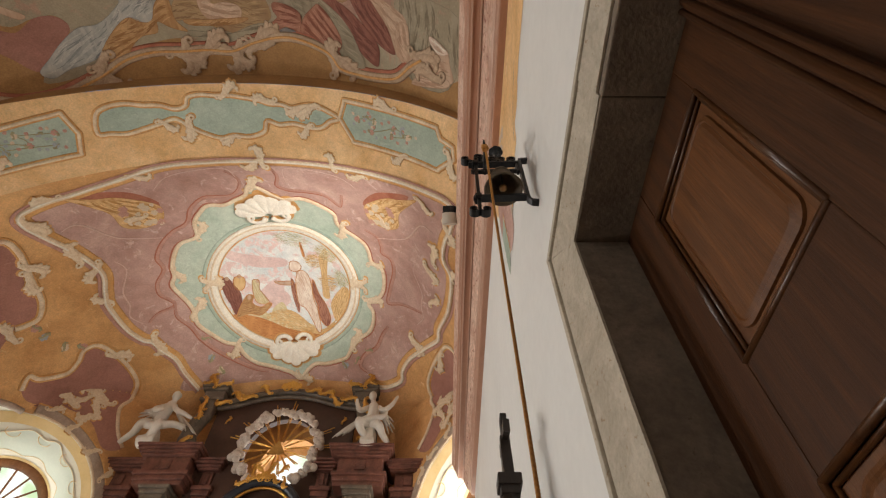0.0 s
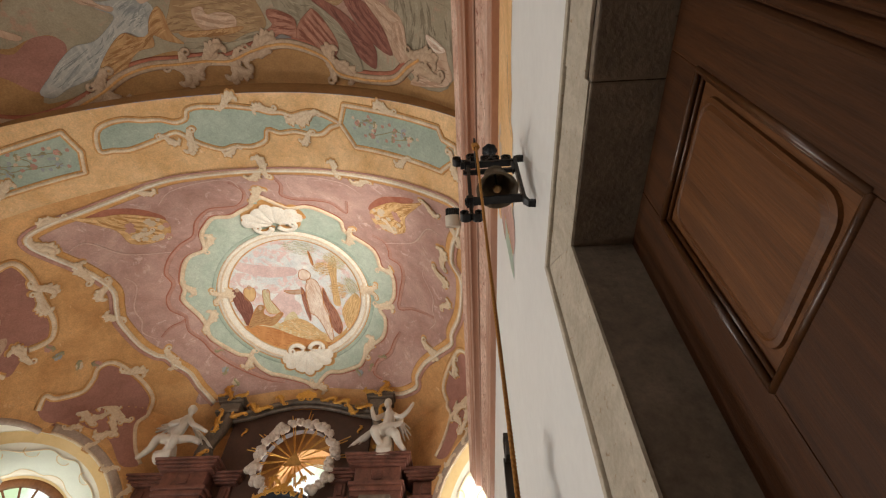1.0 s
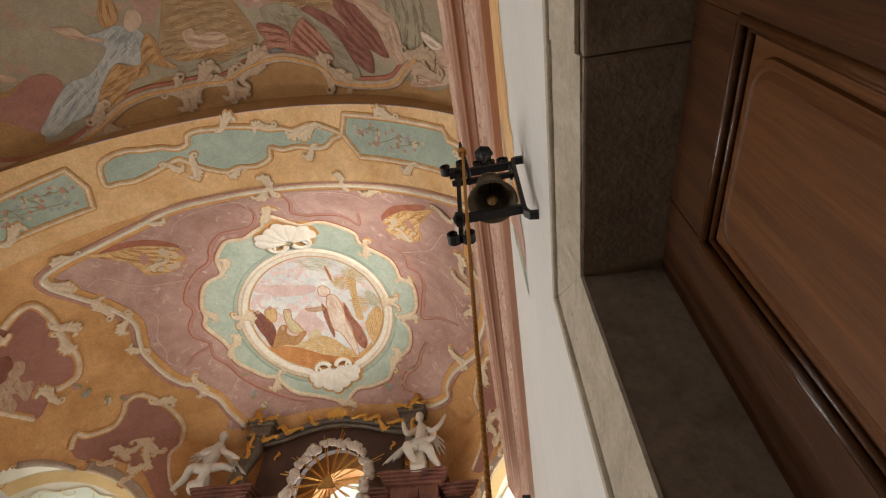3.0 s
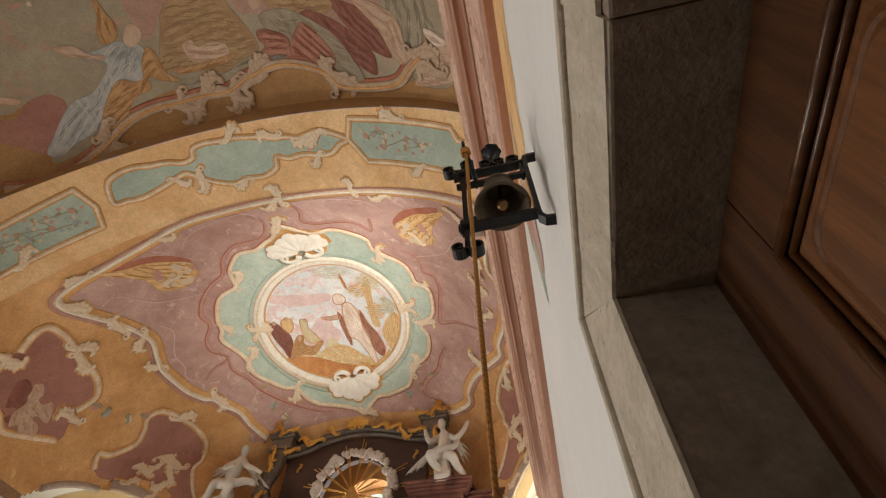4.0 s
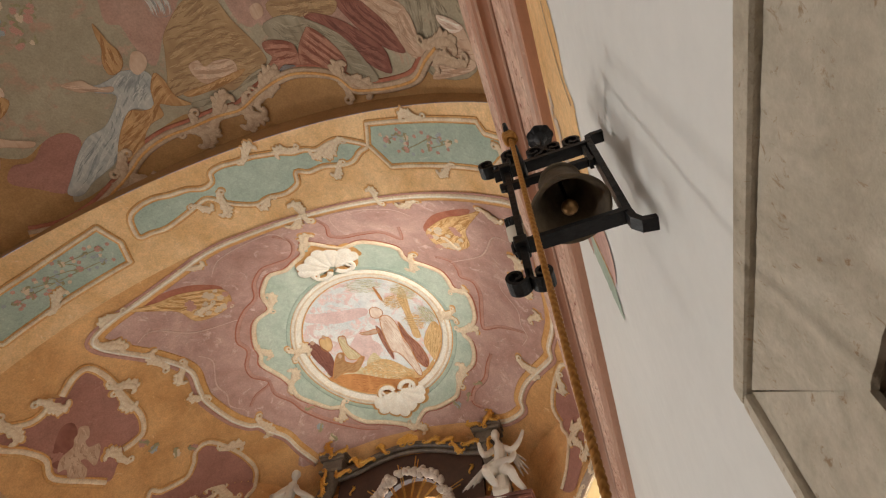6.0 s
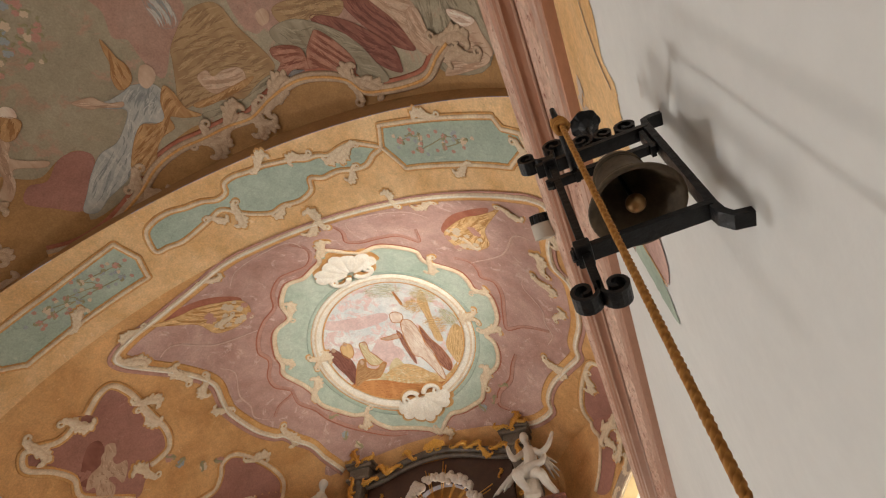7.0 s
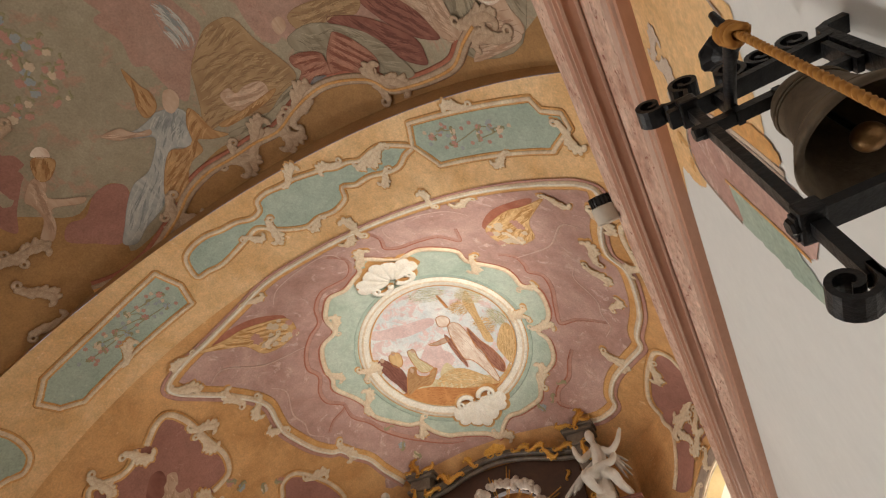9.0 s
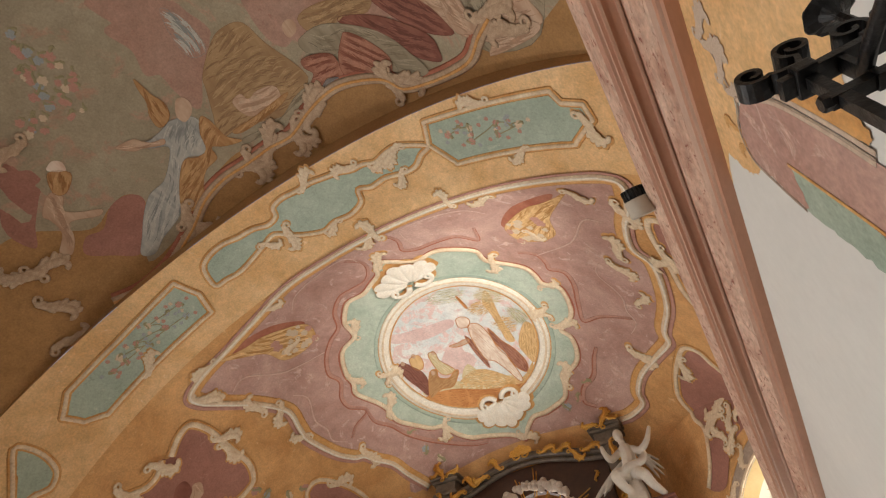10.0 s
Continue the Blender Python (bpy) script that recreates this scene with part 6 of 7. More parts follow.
XI, XO = 0.410, 0.177
Y_ = (0, 1, 0)
iron("wall_bar", strap([(WALL + 0.02, BY, 3.404), (XI + 0.016, BY, 3.402), (XI + 0.003, BY, 3.396), (XI, BY, 3.380), (XI, BY, 3.20), (XI, BY, 3.01), (XI + 0.003, BY, 2.985), (XI + 0.016, BY, 2.966), (WALL + 0.02, BY, 2.960)], 0.032, 0.016, Y_))
iron("upper_bar", strap([(XI, BY, 3.366), (0.14, BY, 3.350)], 0.034, 0.014, Y_))
iron("yoke_bar", strap([(XI - 0.005, BY, 3.284), (XO - 0.016, BY, 3.272)], 0.022, 0.016, Y_))
iron("lower_bar", strap([(XI, BY, 3.014), (XO - 0.022, BY, 2.996)], 0.036, 0.014, Y_))
iron("outer_bar", strap([(XO, BY, 3.375), (XO, BY, 2.890)], 0.020, 0.016, Y_))
for z in (3.352, 2.998):
    iron("rivet", box(bmesh.new(), (XO - 0.018, BY - 0.026, z - 0.013), (XO + 0.013, BY + 0.026, z + 0.013), 0.004))
for x, z in ((XO - 0.012, 2.998), (XO - 0.012, 3.274)):
    iron("nut", lathe(bmesh.new(), [(0.0, 0.0), (0.012, 0.0), (0.013, 0.003), (0.013, 0.011), (0.011, 0.014), (0.0, 0.014)], Matrix.Translation((x, BY, z)) @ Matrix.Rotation(-math.pi / 2, 4, "Y"), 6))
for x in (0.222, 0.392):
    iron("pivot_strap", strap([(x, BY, 3.352), (x, BY, 3.264)], 0.026, 0.010, Y_))
XZ = ((1, 0, 0), (0, 0, 1))
iron("scroll", strap([(XO, BY, 2.900), (XO - 0.001, BY, 2.884)] + spiral((XO - 0.027, BY, 2.884), 0.026, 1.25, -0.2, -1, XZ), 0.036, 0.007, Y_))
iron("scroll", strap([(XO, BY, 2.900), (XO + 0.001, BY, 2.884)] + spiral((XO + 0.027, BY, 2.882), 0.026, 1.25, math.pi + 0.2, 1, XZ), 0.036, 0.007, Y_))
iron("scroll", strap([(XO, BY, 3.372), (0.150, BY, 3.376)] + spiral((0.126, BY, 3.403), 0.027, 1.2, -0.9, -1, XZ), 0.036, 0.008, Y_))
iron("scroll", strap([(XO + 0.005, BY, 3.372)] + spiral((0.200, BY, 3.428), 0.030, 1.25, -1.9, -1, XZ), 0.034, 0.008, Y_))
for cx, cz, r, sense in ((0.262, 3.400, 0.030, 1), (0.318, 3.398, 0.026, -1), (0.372, 3.398, 0.030, -1)):
    iron("scroll", strap(spiral((cx, BY, cz), r, 1.25, -math.pi / 2, sense, XZ), 0.034, 0.008, Y_))
stem = iron("rose_stem", sweep(bmesh.new(), [(0.290, BY, 3.36), (0.292, BY, 3.42), (0.295, BY, 3.475)], 0.007, 6))
for k in range(7):
    a = 2 * math.pi * k / 7
    bm = bmesh.new()
    r = 0.032
    pts = [(0.295 + r * t * math.cos(a), BY + r * t * math.sin(a), 3.475 + 0.035 * math.sin(t * 1.6)) for t in (0.05, 0.5, 1.0, 1.25)]
    sweep(bm, pts, [0.006, 0.015, 0.018, 0.006], 6, 0.3)
    iron("rose_petal", bm)
lever = iron("bell_lever", sweep(bmesh.new(), [(0.222, BY, 3.300), (0.220, BY - 0.05, 3.280), (0.213, 0.985, 3.236), (0.209, 0.950, 3.222), (0.207, 0.935, 3.228), (0.206, 0.925, 3.250)], [0.010, 0.010, 0.009, 0.008, 0.007, 0.005], 8), smooth=True)
iron("yoke_hanger", strap([(0.283, BY, 3.284), (0.283, BY, 3.246)], 0.03, 0.012, Y_))
iron("yoke_hanger", strap([(0.327, BY, 3.286), (0.327, BY, 3.246)], 0.03, 0.012, Y_))

BELL_X, BELL_Z = 0.301, 3.093
bell = thing("bell", "small dull bronze bell hanging in the iron bracket", "bell", (BELL_X, BY, BELL_Z))
R = 0.095
rows = [(0.0, 0.164), (0.026, 0.163), (0.043, 0.156), (0.050, 0.143), (0.0525, 0.112), (0.0575, 0.080), (0.066, 0.048), (0.081, 0.022), (0.090, 0.006), (R, -0.004), (R - 0.001, -0.009), (R - 0.008, -0.008), (0.078, 0.004), (0.066, 0.028), (0.054, 0.070), (0.045, 0.110), (0.041, 0.145), (0.0, 0.150)]
body = part("bell_body", lathe(bmesh.new(), rows, n=44), BRONZE, bell, smooth=True)
for z, r in ((0.128, 0.0525), (0.120, 0.0528), (0.030, 0.0755), (0.020, 0.080)):
    bm = bmesh.new()
    sweep(bm, [(r * math.cos(2 * math.pi * k / 40), r * math.sin(2 * math.pi * k / 40), z) for k in range(40)], 0.0022, 6, closed=True)
    part("moulding", bm, BRONZE, body, smooth=True)
part("crown_loop", sweep(bmesh.new(), [(0.022 * math.cos(a), 0, 0.160 + 0.030 * math.sin(a)) for a in [math.pi * k / 10 for k in range(11)]], 0.008, 8), BRONZE, bell, smooth=True)
rod = part("clapper_rod", sweep(bmesh.new(), [(0, 0, 0.15), (0, 0, 0.02)], 0.005, 8), IRON, bell)
bm = bmesh.new()
bmesh.ops.create_uvsphere(bm, u_segments=18, v_segments=12, radius=0.020, matrix=Matrix.Translation((0, 0, 0.008)))
part("clapper", bm, BRASS, rod, "worn brass clapper ball", smooth=True)


# ---- the rope, tied to the lever ----
ROPE_X, ROPE_Y = 0.214, 0.943
rope = thing("bell_rope", "twisted ochre bell rope tied to the lever, hanging down", "rope", (ROPE_X, ROPE_Y, 0.6))


def rope_bit(name, bm, label=""):
    ob = part(name, bm, ROPE, None, label, smooth=True)
    ob.parent = rope
    ob.matrix_parent_inverse = rope.matrix_world.inverted()


for k in range(3):
    pts = []
    for j in range(640):
        z = 3.222 - j * 0.0041
        a = z * 2 * math.pi / 0.026 + k * 2 * math.pi / 3
        sway = 0.002 * math.sin(z * 1.7)
        pts.append((ROPE_X + sway + 0.0022 * math.cos(a), ROPE_Y + 0.0022 * math.sin(a), z))
    rope_bit("strand", sweep(bmesh.new(), pts, 0.0037, 6))
bm = bmesh.new()
for j in range(4):
    f = j / 3
    c = Vector((0.210 + 0.002 * f, 0.948 - 0.003 * f, 3.226 - 0.030 * f))
    sweep(bm, [c + Vector((0.012 * math.cos(2 * math.pi * k / 16), 0.012 * math.sin(2 * math.pi * k / 16), 0.004 * math.sin(4 * math.pi * k / 16))) for k in range(16)], 0.0055, 6, closed=True)
rope_bit("knot", bm, "wound knot")


# ---- dark wooden cross on a pole ----
cross = thing("processional_cross", "dark wooden cross with flared arms on a turned pole", "cross", (0.288, 1.93, 0))


def cross_bit(name, bm, label=""):
    part(name, bm, WOOD_DARK, cross, label)


def flared(bm, pts, thick):
    """A flat board with the outline (across, up), standing in the plane along the wall."""
    f = [bm.verts.new((-thick / 2, a, z)) for a, z in pts]
    g = [bm.verts.new((thick / 2, a, z)) for a, z in pts]
    bm.faces.new(f)
    bm.faces.new(g[::-1])
    for k in range(len(pts)):
        j = (k + 1) % len(pts)
        bm.faces.new((f[k], f[j], g[j], g[k]))
    bmesh.ops.bevel(bm, geom=bm.edges[:], offset=0.003, segments=1, affect="EDGES")
    return bm


zc = 2.27
up = flared(bmesh.new(), [(-0.012, zc), (-0.016, zc + 0.05), (-0.034, zc + 0.115), (0.034, zc + 0.115), (0.016, zc + 0.05), (0.012, zc)], 0.030)
cross_bit("upper_arm", up)
for s in (-1, 1):
    cross_bit("side_arm", flared(bmesh.new(), [(s * 0.010, zc - 0.013), (s * 0.05, zc - 0.017), (s * 0.105, zc - 0.034), (s * 0.105, zc + 0.034), (s * 0.05, zc + 0.017), (s * 0.010, zc + 0.013)], 0.030))
cross_bit("neck", flared(bmesh.new(), [(-0.012, zc + 0.012), (0.012, zc + 0.012), (0.020, zc - 0.08), (0.040, zc - 0.19), (-0.040, zc - 0.19), (-0.020, zc - 0.08)], 0.044))
bm = bmesh.new()
for lo, hi, w in ((zc - 0.235, zc - 0.185, 0.050), (zc - 0.27, zc - 0.23, 0.040)):
    box(bm, (-w, -w, lo), (w, w, hi), 0.005)
cross_bit("collar", bm)
cross_bit("knop", lathe(bmesh.new(), [(0.0, zc - 0.26), (0.04, zc - 0.27), (0.085, zc - 0.36), (0.095, zc - 0.44), (0.07, zc - 0.54), (0.035, zc - 0.58), (0.03, zc - 0.62), (0.0, zc - 0.62)], n=8))
cross_bit("pole", sweep(bmesh.new(), [(0, 0, zc - 0.6), (0, 0, 0.02)], 0.022, 12))
cross_bit("foot", box(bmesh.new(), (-0.14, -0.14, 0.0), (0.14, 0.14, 0.05), 0.01))


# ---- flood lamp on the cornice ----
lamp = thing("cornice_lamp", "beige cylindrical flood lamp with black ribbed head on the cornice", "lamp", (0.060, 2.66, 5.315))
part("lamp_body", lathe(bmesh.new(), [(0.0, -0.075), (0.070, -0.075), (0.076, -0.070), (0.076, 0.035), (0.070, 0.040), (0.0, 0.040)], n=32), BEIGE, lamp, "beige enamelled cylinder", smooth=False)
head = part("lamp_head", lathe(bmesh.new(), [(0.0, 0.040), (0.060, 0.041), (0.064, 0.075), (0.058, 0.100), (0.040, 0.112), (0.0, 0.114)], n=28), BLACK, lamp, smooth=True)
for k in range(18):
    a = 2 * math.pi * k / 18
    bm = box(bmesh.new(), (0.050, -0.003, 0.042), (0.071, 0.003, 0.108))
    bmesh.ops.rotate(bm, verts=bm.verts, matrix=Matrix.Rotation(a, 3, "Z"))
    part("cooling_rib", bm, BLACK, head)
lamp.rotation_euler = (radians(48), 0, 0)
part("lamp_arm", sweep(bmesh.new(), [(0.05, 0, 0.012), (0.20, -0.01, 0.0)], 0.012, 8), BLACK, lamp)


# ---- the high altar's upper part ----
AY = 8.2


def block(name, x0, x1, y0, y1, layers, mat, parent, label=""):
    """A stack of mouldings: layers of (bottom, top, overhang)."""
    bm = bmesh.new()
    for lo, hi, o in layers:
        box(bm, (AX + x0 - o, y0 - o, lo), (AX + x1 + o, y1, hi), min(0.018, (hi - lo) / 3))
    return part(name, bm, mat, parent, label)


def entablature(name, x0, x1, y0, top, parent_label):
    e = thing(name, parent_label, "entablature", group="altar entablature blocks")
    t = top
    block("cornice", x0, x1, y0, 8.75, [(t - 0.045, t, 0.13), (t - 0.10, t - 0.045, 0.105), (t - 0.15, t - 0.10, 0.07), (t - 0.19, t - 0.15, 0.035)], ALTAR_RED, e)
    fz = block("frieze", x0 + 0.05, x1 - 0.05, y0 + 0.04, 8.75, [(t - 0.46, t - 0.19, 0.0)], ALTAR_RED, e)
    xm, w = (x0 + x1) / 2, min(0.16, (x1 - x0) / 4)
    block("frieze_panel", xm - w * 0.6, xm + w * 0.6, y0 + 0.015, y0 + 0.08, [(t - 0.42, t - 0.24, 0.0)], ALTAR_RED, fz)
    block("architrave", x0 + 0.02, x1 - 0.02, y0 + 0.03, 8.75, [(t - 0.53, t - 0.46, 0.05), (t - 0.62, t - 0.53, 0.02), (t - 0.70, t - 0.62, 0.0)], ALTAR_RED, e)
    block("capital", xm - 0.20, xm + 0.20, y0 + 0.05, y0 + 0.45, [(t - 0.76, t - 0.70, 0.06), (t - 0.84, t - 0.76, 0.03), (t - 1.06, t - 0.84, -0.01)], ALTAR_GREY, e, "grey-brown marble capital")
    part("column", lathe(bmesh.new(), [(0.0, t - 1.06), (0.16, t - 1.06), (0.165, t - 1.12), (0.15, t - 1.15), (0.18, 1.6), (0.24, 1.5), (0.24, 0.0), (0.0, 0.0)], Matrix.Translation((AX + xm, y0 + 0.25, 0)), 28), MARBLE, e, "pink marble column", smooth=True)


for s, nm in ((-1, "north"), (1, "south")):
    for a, b, y0, top in ((1.24, 2.12, 7.95, 6.12), (2.22, 2.78, 8.20, 5.98), (0.86, 1.16, 8.22, 6.00)):
        x0, x1 = sorted((s * a, s * b))
        entablature("entablature", x0 + 0.02, x1 + 0.02, y0, top, "red marble entablature block with moulded cornice over a column")

gable = thing("altar_gable", "dark brown altar gable with arched grey rail and gilt ornament", "altar gable")
GX, GZ = 0.14, 6.22


def gable_panel():
    """The dark board, with the round hole of the glory through it."""
    n = 48
    bm = bmesh.new()
    out, hole = [], []
    for k in range(n):
        a = 2 * math.pi * k / n
        c, s = math.cos(a), math.sin(a)
        f = 1.36 / max(abs(c), 1e-6)
        g = (1.16 if s > 0 else 1.02) / max(abs(s), 1e-6)
        r = min(f, g)
        out.append((GX * 0.4 + r * c, GZ + r * s - (0.20 * (abs(r * c) / 1.36) ** 2 if s > 0 and g < f else 0)))
        hole.append((GX + 0.66 * c, GZ + 0.70 * s))
    fr = [[bm.verts.new((AX + x, AY + y, z)) for x, z in ring] for ring, y in ((out, 0.10), (hole, 0.10), (hole, 0.22), (out, 0.22))]
    for a, b in zip(fr, fr[1:] + fr[:1]):
        for k in range(n):
            j = (k + 1) % n
            bm.faces.new((a[k], a[j], b[j], b[k]))
    part("back_panel", bm, ALTAR_DARK, gable)


gable_panel()
rail = spline([(-1.35, 7.14), (-1.0, 7.20), (-0.5, 7.36), (0.06, 7.44), (0.6, 7.36), (1.1, 7.21), (1.45, 7.15)], False, 6)
for dy, dz, r, mt in ((0.0, 0.06, 0.050, ALTAR_GREY), (0.05, -0.02, 0.045, ALTAR_GREY), (0.02, 0.12, 0.035, ALTAR_GREY)):
    part("top_rail", sweep(bmesh.new(), [(AX + x, AY + dy, z + dz) for x, z in rail], r, 8), mt, gable, smooth=True)


def gilt(name, mesh, parent, x, y, z, size, turn, tilt=0):
    ob = new(name, mesh)
    ob.parent = parent
    ob.matrix_world = pose(AX + x, y, z, 90 + tilt, 0, 0) @ pose(0, 0, 0, 0, 0, turn) @ Matrix.Diagonal((size, size, size, 1))
    return ob


def regild(mesh, mat):
    m = mesh.copy()
    m.materials.clear()
    m.materials.append(mat)
    return m


G_LEAF = [regild(m, GILT) for m in ROCAILLE]
G_SHELL = regild(SHELL, GILT)
gilt("crest_shell", G_SHELL, gable, 0.08, AY - 0.10, 7.48, 0.23, 0)
for k, t in enumerate((4, 7, 10, 13, 23, 26, 29, 32)):
    x, z = rail[t]
    gilt("gilt_leaf", G_LEAF[k % 5], gable, x, AY - 0.09, z + 0.03, 0.19, 70 if t < 18 else -110)
for x in (-1.05, 1.18):
    gilt("gilt_sprig", G_LEAF[1], gable, x, AY + 0.09, 6.88, 0.10, 0)
for s in (-1, 1):
    cx = 0.06 + s * 1.50
    cap = block("pier_cap", cx - 0.22, cx + 0.22, AY - 0.10, 8.6, [(7.52, 7.58, 0.06), (7.46, 7.52, 0.03), (7.28, 7.46, -0.02), (7.22, 7.28, 0.02)], ALTAR_GREY, gable, "grey-brown marble cap")
    vol = [(cx + s * 0.02, 7.24), (cx + s * 0.05, 6.95), (cx + s * 0.16, 6.65), (cx + s * 0.18, 6.40), (cx + s * 0.08, 6.15)]
    part("volute_pier", sweep(bmesh.new(), [(AX + x, AY + 0.02, z) for x, z in spline(vol, False, 5)], [0.13] * 15 + [0.15] * 6, 8, 1.2), ALTAR_GREY, gable, smooth=True)
    for k, (dx, z, size) in enumerate(((0.0, 7.62, 0.22), (-0.16 * s, 7.60, 0.17), (0.15 * s, 7.57, 0.17), (0.02 * s, 7.12, 0.20), (0.10 * s, 6.90, 0.17), (0.16 * s, 6.30, 0.22))):
        gilt("gilt_leaf", G_LEAF[(k + (s > 0)) % 5], cap, cx + dx, AY - 0.15, z, size, 50 * k * s)

# the glory: cloud ring, rays, triangle
glory = thing("glory", "ring of silvery clouds with gilded rays and a triangle", "altar glory")


def cloud_mesh(seed):
    rng = random.Random(seed)
    bm = bmesh.new()
    for k in range(7):
        a = rng.uniform(0, 2 * math.pi)
        d = 0.0 if k == 0 else rng.uniform(0.25, 0.75)
        r = rng.uniform(0.36, 0.62) if k else 0.75
        bmesh.ops.create_icosphere(bm, subdivisions=2, radius=r, matrix=Matrix.Translation((d * math.cos(a), rng.uniform(-0.3, 0.1), d * math.sin(a))))
    me = bpy.data.meshes.new("cloud")
    bm.to_mesh(me)
    bm.free()
    me.polygons.foreach_set("use_smooth", [True] * len(me.polygons))
    me.materials.append(CLOUD)
    return me


CLOUDS = [cloud_mesh(s) for s in range(6)]
N_CLOUD = 26
for k in range(N_CLOUD):
    a = radians(-52 + 284 * k / (N_CLOUD - 1))
    rng = random.Random(k)
    ob = new("cloud", CLOUDS[k % 6])
    ob.parent = glory
    size = rng.uniform(0.085, 0.125)
    ob.matrix_world = pose(AX + GX + 0.70 * math.cos(a) + rng.uniform(-0.03, 0.03), AY - 0.06 + rng.uniform(-0.03, 0.03), GZ + 0.74 * math.sin(a) + rng.uniform(-0.03, 0.03), rng.uniform(-20, 20), rng.uniform(0, 360), 0) @ Matrix.Diagonal((size, size, size, 1))
for k in range(18):
    a = 2 * math.pi * k / 18 + 0.07
    rng = random.Random(40 + k)
    far = rng.choice((0.68, 0.72, 0.98, 1.06)) * (1.0 if math.sin(a) > -0.4 else 0.75)
    bm = bmesh.new()
    for off in (-0.018, 0.018):
        d = Vector((math.cos(a + off * 1.6), 0, math.sin(a + off * 1.6)))
        base = Vector((AX + GX - 0.02, AY + 0.03, GZ + 0.02))
        reach = far * (1.0 if off > 0 else 0.93)
        sweep(bm, [base + d * 0.10, base + d * reach], [0.007, 0.012], 4)
    part("ray", bm, GILT, glory)
bm = bmesh.new()
tri = [(-0.17, -0.11), (0.17, -0.11), (0.0, 0.17)]
f = [bm.verts.new((AX + GX - 0.02 + x, AY - 0.03, GZ + z)) for x, z in tri]
g = [bm.verts.new((AX + GX - 0.02 + x, AY + 0.02, GZ + z)) for x, z in tri]
bm.faces.new(f)
bm.faces.new(g[::-1])
for k in range(3):
    bm.faces.new((f[k], f[(k + 1) % 3], g[(k + 1) % 3], g[k]))
bmesh.ops.bevel(bm, geom=bm.edges[:], offset=0.01, segments=2, affect="EDGES")
part("triangle", bm, GILT_DULL, glory, "gilded triangle")

# the arched top of the altarpiece frame
arch_top = thing("altarpiece_frame", "blue-black arched altarpiece frame with a gilt crown ornament", "altarpiece")
NZ = 4.86
arc = lambda r: [(AX + 0.12 + r * math.cos(math.pi * k / 30), AY - 0.06, NZ + r * math.sin(math.pi * k / 30)) for k in range(31)]
part("arch_moulding", sweep(bmesh.new(), [(AX + 0.12 + 0.70, AY - 0.06, 1.2)] + arc(0.70) + [(AX + 0.12 - 0.70, AY - 0.06, 1.2)], 0.075, 10), ALTAR_BLUE, arch_top, "blue-black moulding", smooth=True)
part("gilt_line", sweep(bmesh.new(), arc(0.60), 0.028, 8), GILT, arch_top, smooth=True)
bm = bmesh.new()
bm.faces.new([bm.verts.new((x, AY + 0.06, z)) for x, _, z in arc(0.66)] + [bm.verts.new((AX + 0.12 - 0.66, AY + 0.06, 1.2)), bm.verts.new((AX + 0.12 + 0.66, AY + 0.06, 1.2))])
part("picture_ground", bm, ALTAR_DARK, arch_top)
gilt("crown_shell", G_SHELL, arch_top, 0.12, AY - 0.17, 5.54, 0.17, 0)
for k, (dx, dz, turn) in enumerate(((-0.18, 0.0, 60), (0.18, 0.0, -120), (-0.36, -0.07, 80), (0.36, -0.07, -140), (-0.08, 0.13, 10), (0.10, 0.13, -50), (-0.26, 0.10, 30), (0.27, 0.10, -70))):
    gilt("gilt_leaf", G_LEAF[k % 5], arch_top, 0.12 + dx, AY - 0.15, 5.60 + dz, 0.13, turn)


# ---- two white statues on the entablature ----
def statue(name, limbs, wings, head, label, at):
    """One carved figure in a single mesh."""
    bm = bmesh.new()
    for pts, r in limbs:
        line = spline([(x, y, z) for x, y, z in pts], False, 5)
        n = len(line)
        rs = [0.92 * (r[0] + (r[1] - r[0]) * k / (n - 1)) + 0.010 * math.sin(math.pi * k / (n - 1)) for k in range(n)]
        sweep(bm, [(AX + x, AY - y, z) for x, y, z in line], rs, 10)
    x, y, z, r = head
    bmesh.ops.create_icosphere(bm, subdivisions=3, radius=r, matrix=Matrix.Translation((AX + x, AY - y, z)) @ Matrix.Diagonal((0.85, 0.95, 1.15, 1)))
    bmesh.ops.create_icosphere(bm, subdivisions=2, radius=r * 0.85, matrix=Matrix.Translation((AX + x, AY - y + 0.03, z + 0.03)))
    for root, tips in wings:
        for k, tip in enumerate(tips):
            mid = [(a + b) / 2 + c for a, b, c in zip(root, tip, (0, 0, 0.03))]
            sweep(bm, [(AX + p[0], AY - p[1], p[2]) for p in spline([root, mid, tip], False, 4)], [0.035, 0.04, 0.042, 0.042, 0.040, 0.038, 0.034, 0.026, 0.012], 6, 0.5)
    me = bpy.data.meshes.new(name)
    bm.to_mesh(me)
    bm.free()
    me.materials.append(STATUE)
    ob = new(name, me)
    fuse = ob.modifiers.new("fuse", "REMESH")
    fuse.mode, fuse.voxel_size, fuse.use_smooth_shade = "VOXEL", 0.012, True
    soft = ob.modifiers.new("soften", "SMOOTH")
    soft.iterations, soft.factor = 2, 0.4
    return tagged(ob, label, "statue", group="altar statues")


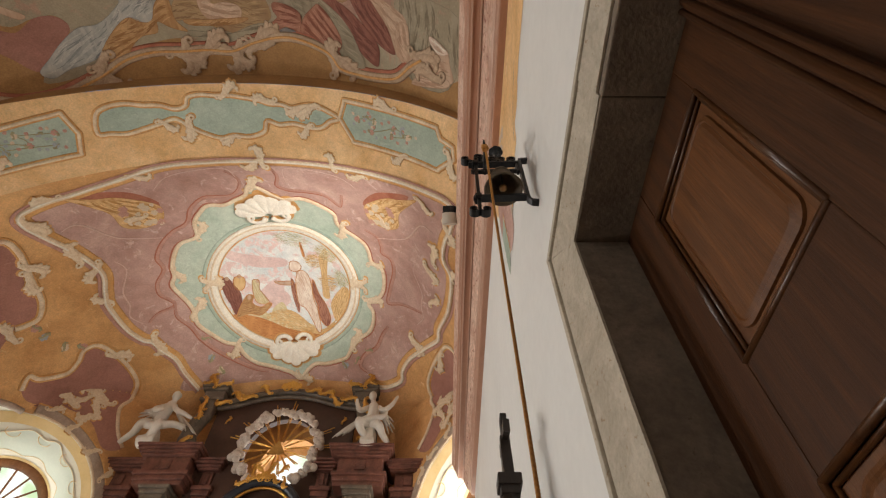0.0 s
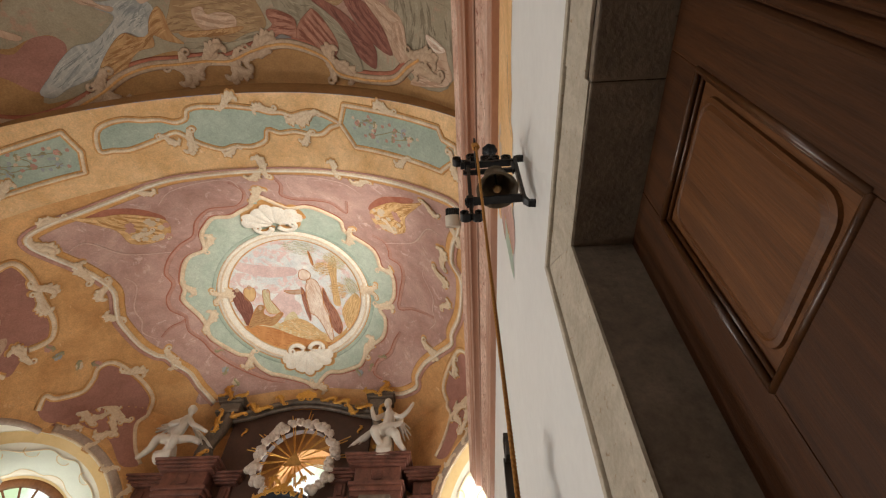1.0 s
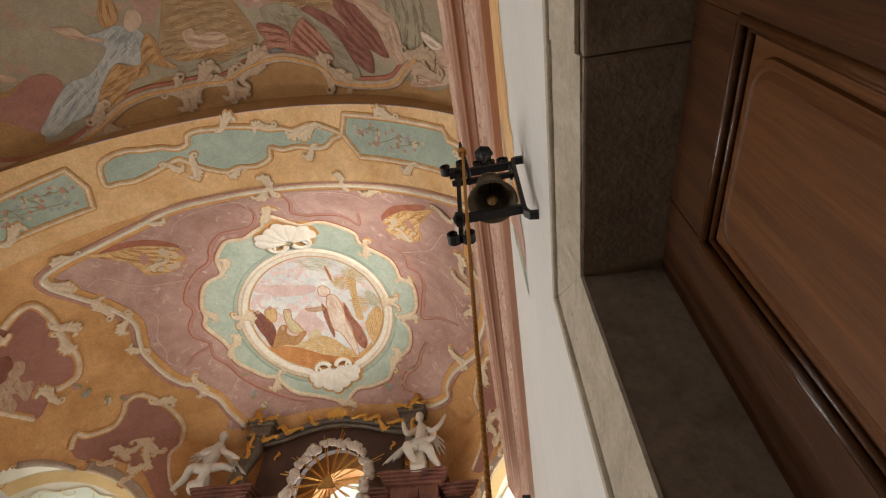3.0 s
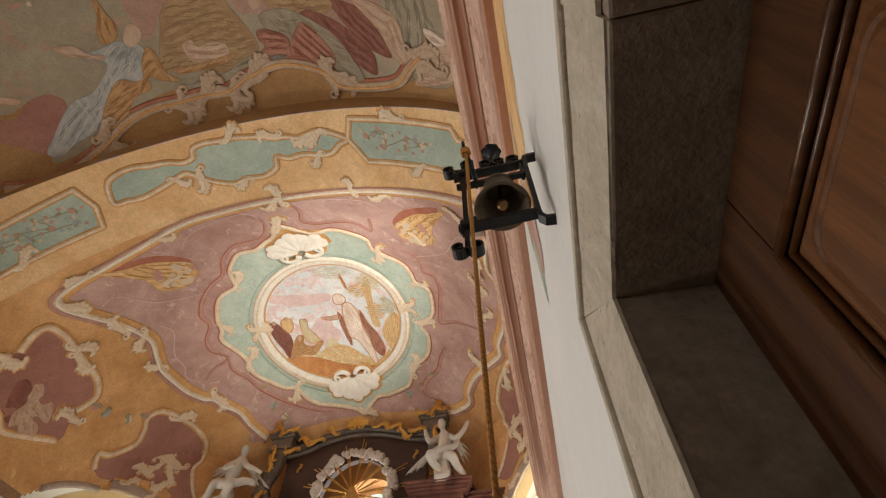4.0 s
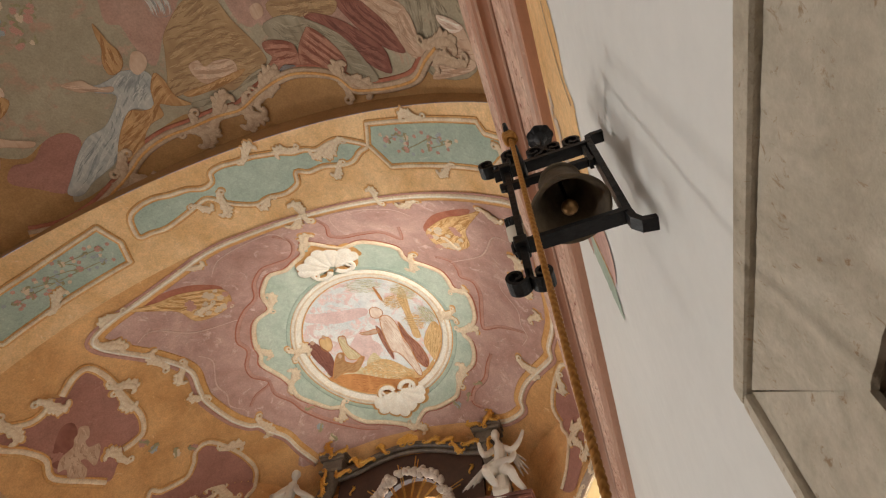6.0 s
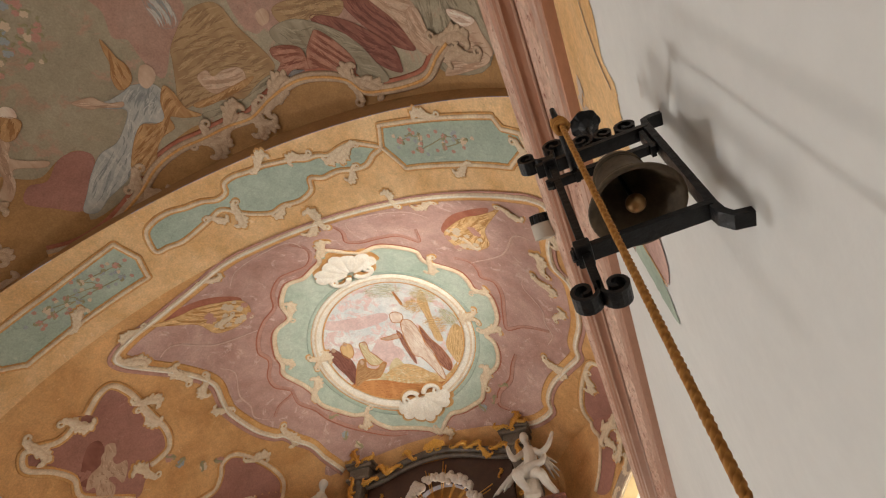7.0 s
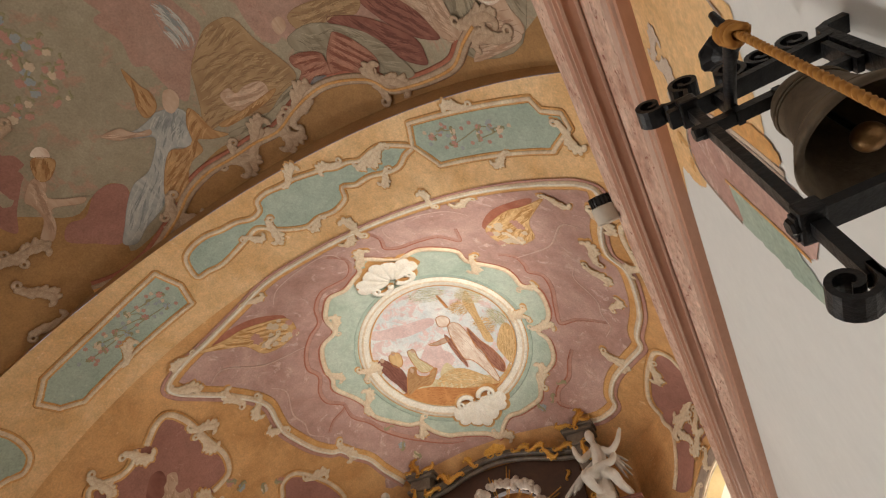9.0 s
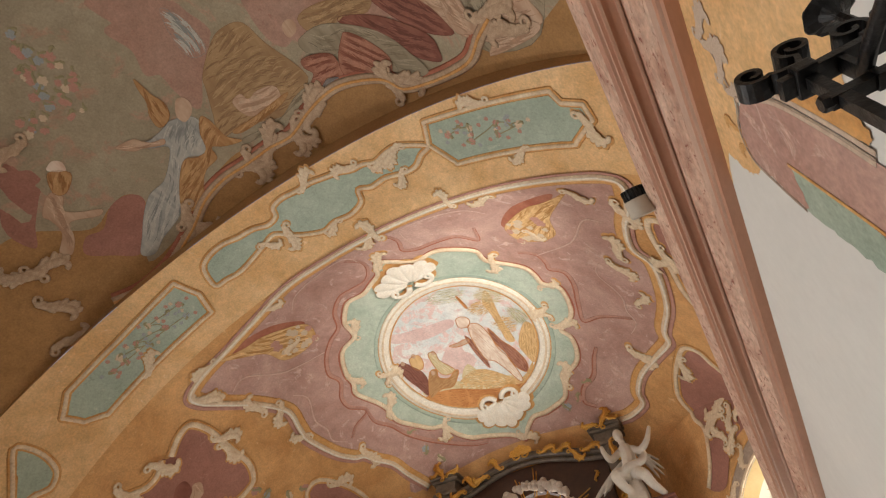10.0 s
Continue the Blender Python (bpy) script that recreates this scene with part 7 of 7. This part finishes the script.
statue("statue", [([(-2.06, 0.24, 7.02), (-2.10, 0.25, 6.85), (-2.17, 0.22, 6.62), (-2.20, 0.22, 6.52)], (0.095, 0.125)),
                  ([(-2.20, 0.24, 6.55), (-2.36, 0.36, 6.50), (-2.47, 0.30, 6.34), (-2.66, 0.26, 6.17)], (0.10, 0.042)),
                  ([(-2.16, 0.24, 6.55), (-2.02, 0.40, 6.46), (-2.08, 0.36, 6.30), (-2.12, 0.34, 6.15)], (0.10, 0.045)),
                  ([(-2.00, 0.26, 6.96), (-1.86, 0.34, 6.80), (-1.66, 0.40, 6.68), (-1.48, 0.40, 6.58)], (0.058, 0.030)),
                  ([(-2.14, 0.26, 6.96), (-2.24, 0.38, 6.80), (-2.16, 0.46, 6.72), (-2.04, 0.46, 6.76)], (0.055, 0.030)),
                  ([(-2.06, 0.24, 7.0), (-2.05, 0.26, 7.12)], (0.05, 0.04)),
                  ([(-2.32, 0.30, 6.52), (-2.05, 0.36, 6.46), (-1.80, 0.30, 6.52), (-1.62, 0.24, 6.47)], (0.09, 0.05)),
                  ([(-2.30, 0.26, 6.18), (-1.98, 0.30, 6.20)], (0.13, 0.12)), ([(-2.10, 0.26, 6.15), (-2.12, 0.26, 6.42)], (0.16, 0.10))],
       [((-2.14, 0.12, 6.95), [(-2.74, 0.05, 6.84), (-2.76, 0.05, 6.92), (-2.68, 0.05, 7.0), (-2.56, 0.05, 7.04), (-2.46, 0.05, 6.80), (-2.60, 0.05, 6.80)]),
        ((-1.98, 0.12, 6.90), [(-1.42, 0.08, 6.44), (-1.50, 0.08, 6.48), (-1.60, 0.08, 6.46), (-1.72, 0.08, 6.52)])],
       (-2.04, 0.28, 7.17, 0.088), "white carved winged figure leaning on the red entablature", (0, 0, 0))
statue("statue", [([(1.80, 0.26, 7.00), (1.82, 0.26, 6.84), (1.79, 0.24, 6.64), (1.78, 0.24, 6.52)], (0.095, 0.125)),
                  ([(1.76, 0.26, 6.54), (1.60, 0.42, 6.52), (1.66, 0.38, 6.36), (1.78, 0.34, 6.22)], (0.10, 0.045)),
                  ([(1.82, 0.26, 6.54), (1.96, 0.40, 6.46), (2.04, 0.36, 6.30), (2.16, 0.32, 6.14)], (0.10, 0.042)),
                  ([(1.90, 0.26, 6.94), (2.02, 0.32, 6.84), (2.16, 0.34, 6.94), (2.26, 0.34, 7.14)], (0.056, 0.028)),
                  ([(1.72, 0.26, 6.94), (1.58, 0.36, 6.80), (1.52, 0.40, 6.90), (1.50, 0.40, 7.02)], (0.055, 0.028)),
                  ([(1.80, 0.26, 7.0), (1.78, 0.28, 7.12)], (0.05, 0.04)),
                  ([(1.60, 0.34, 6.56), (1.80, 0.40, 6.60), (2.0, 0.36, 6.66), (2.06, 0.30, 6.80)], (0.07, 0.04)),
                  ([(1.66, 0.28, 6.16), (1.92, 0.28, 6.16)], (0.13, 0.12)), ([(1.80, 0.26, 6.15), (1.80, 0.26, 6.44)], (0.16, 0.10))],
       [((1.72, 0.14, 6.86), [(1.08, 0.05, 6.42), (1.16, 0.05, 6.44), (1.26, 0.05, 6.46), (1.36, 0.05, 6.52), (1.20, 0.05, 6.52)]),
        ((1.92, 0.12, 6.92), [(2.20, 0.05, 6.52), (2.22, 0.05, 6.62), (2.20, 0.05, 6.76), (2.12, 0.05, 6.50)])],
       (1.77, 0.30, 7.17, 0.088), "white carved winged figure with a raised arm on the entablature", (0, 0, 0))
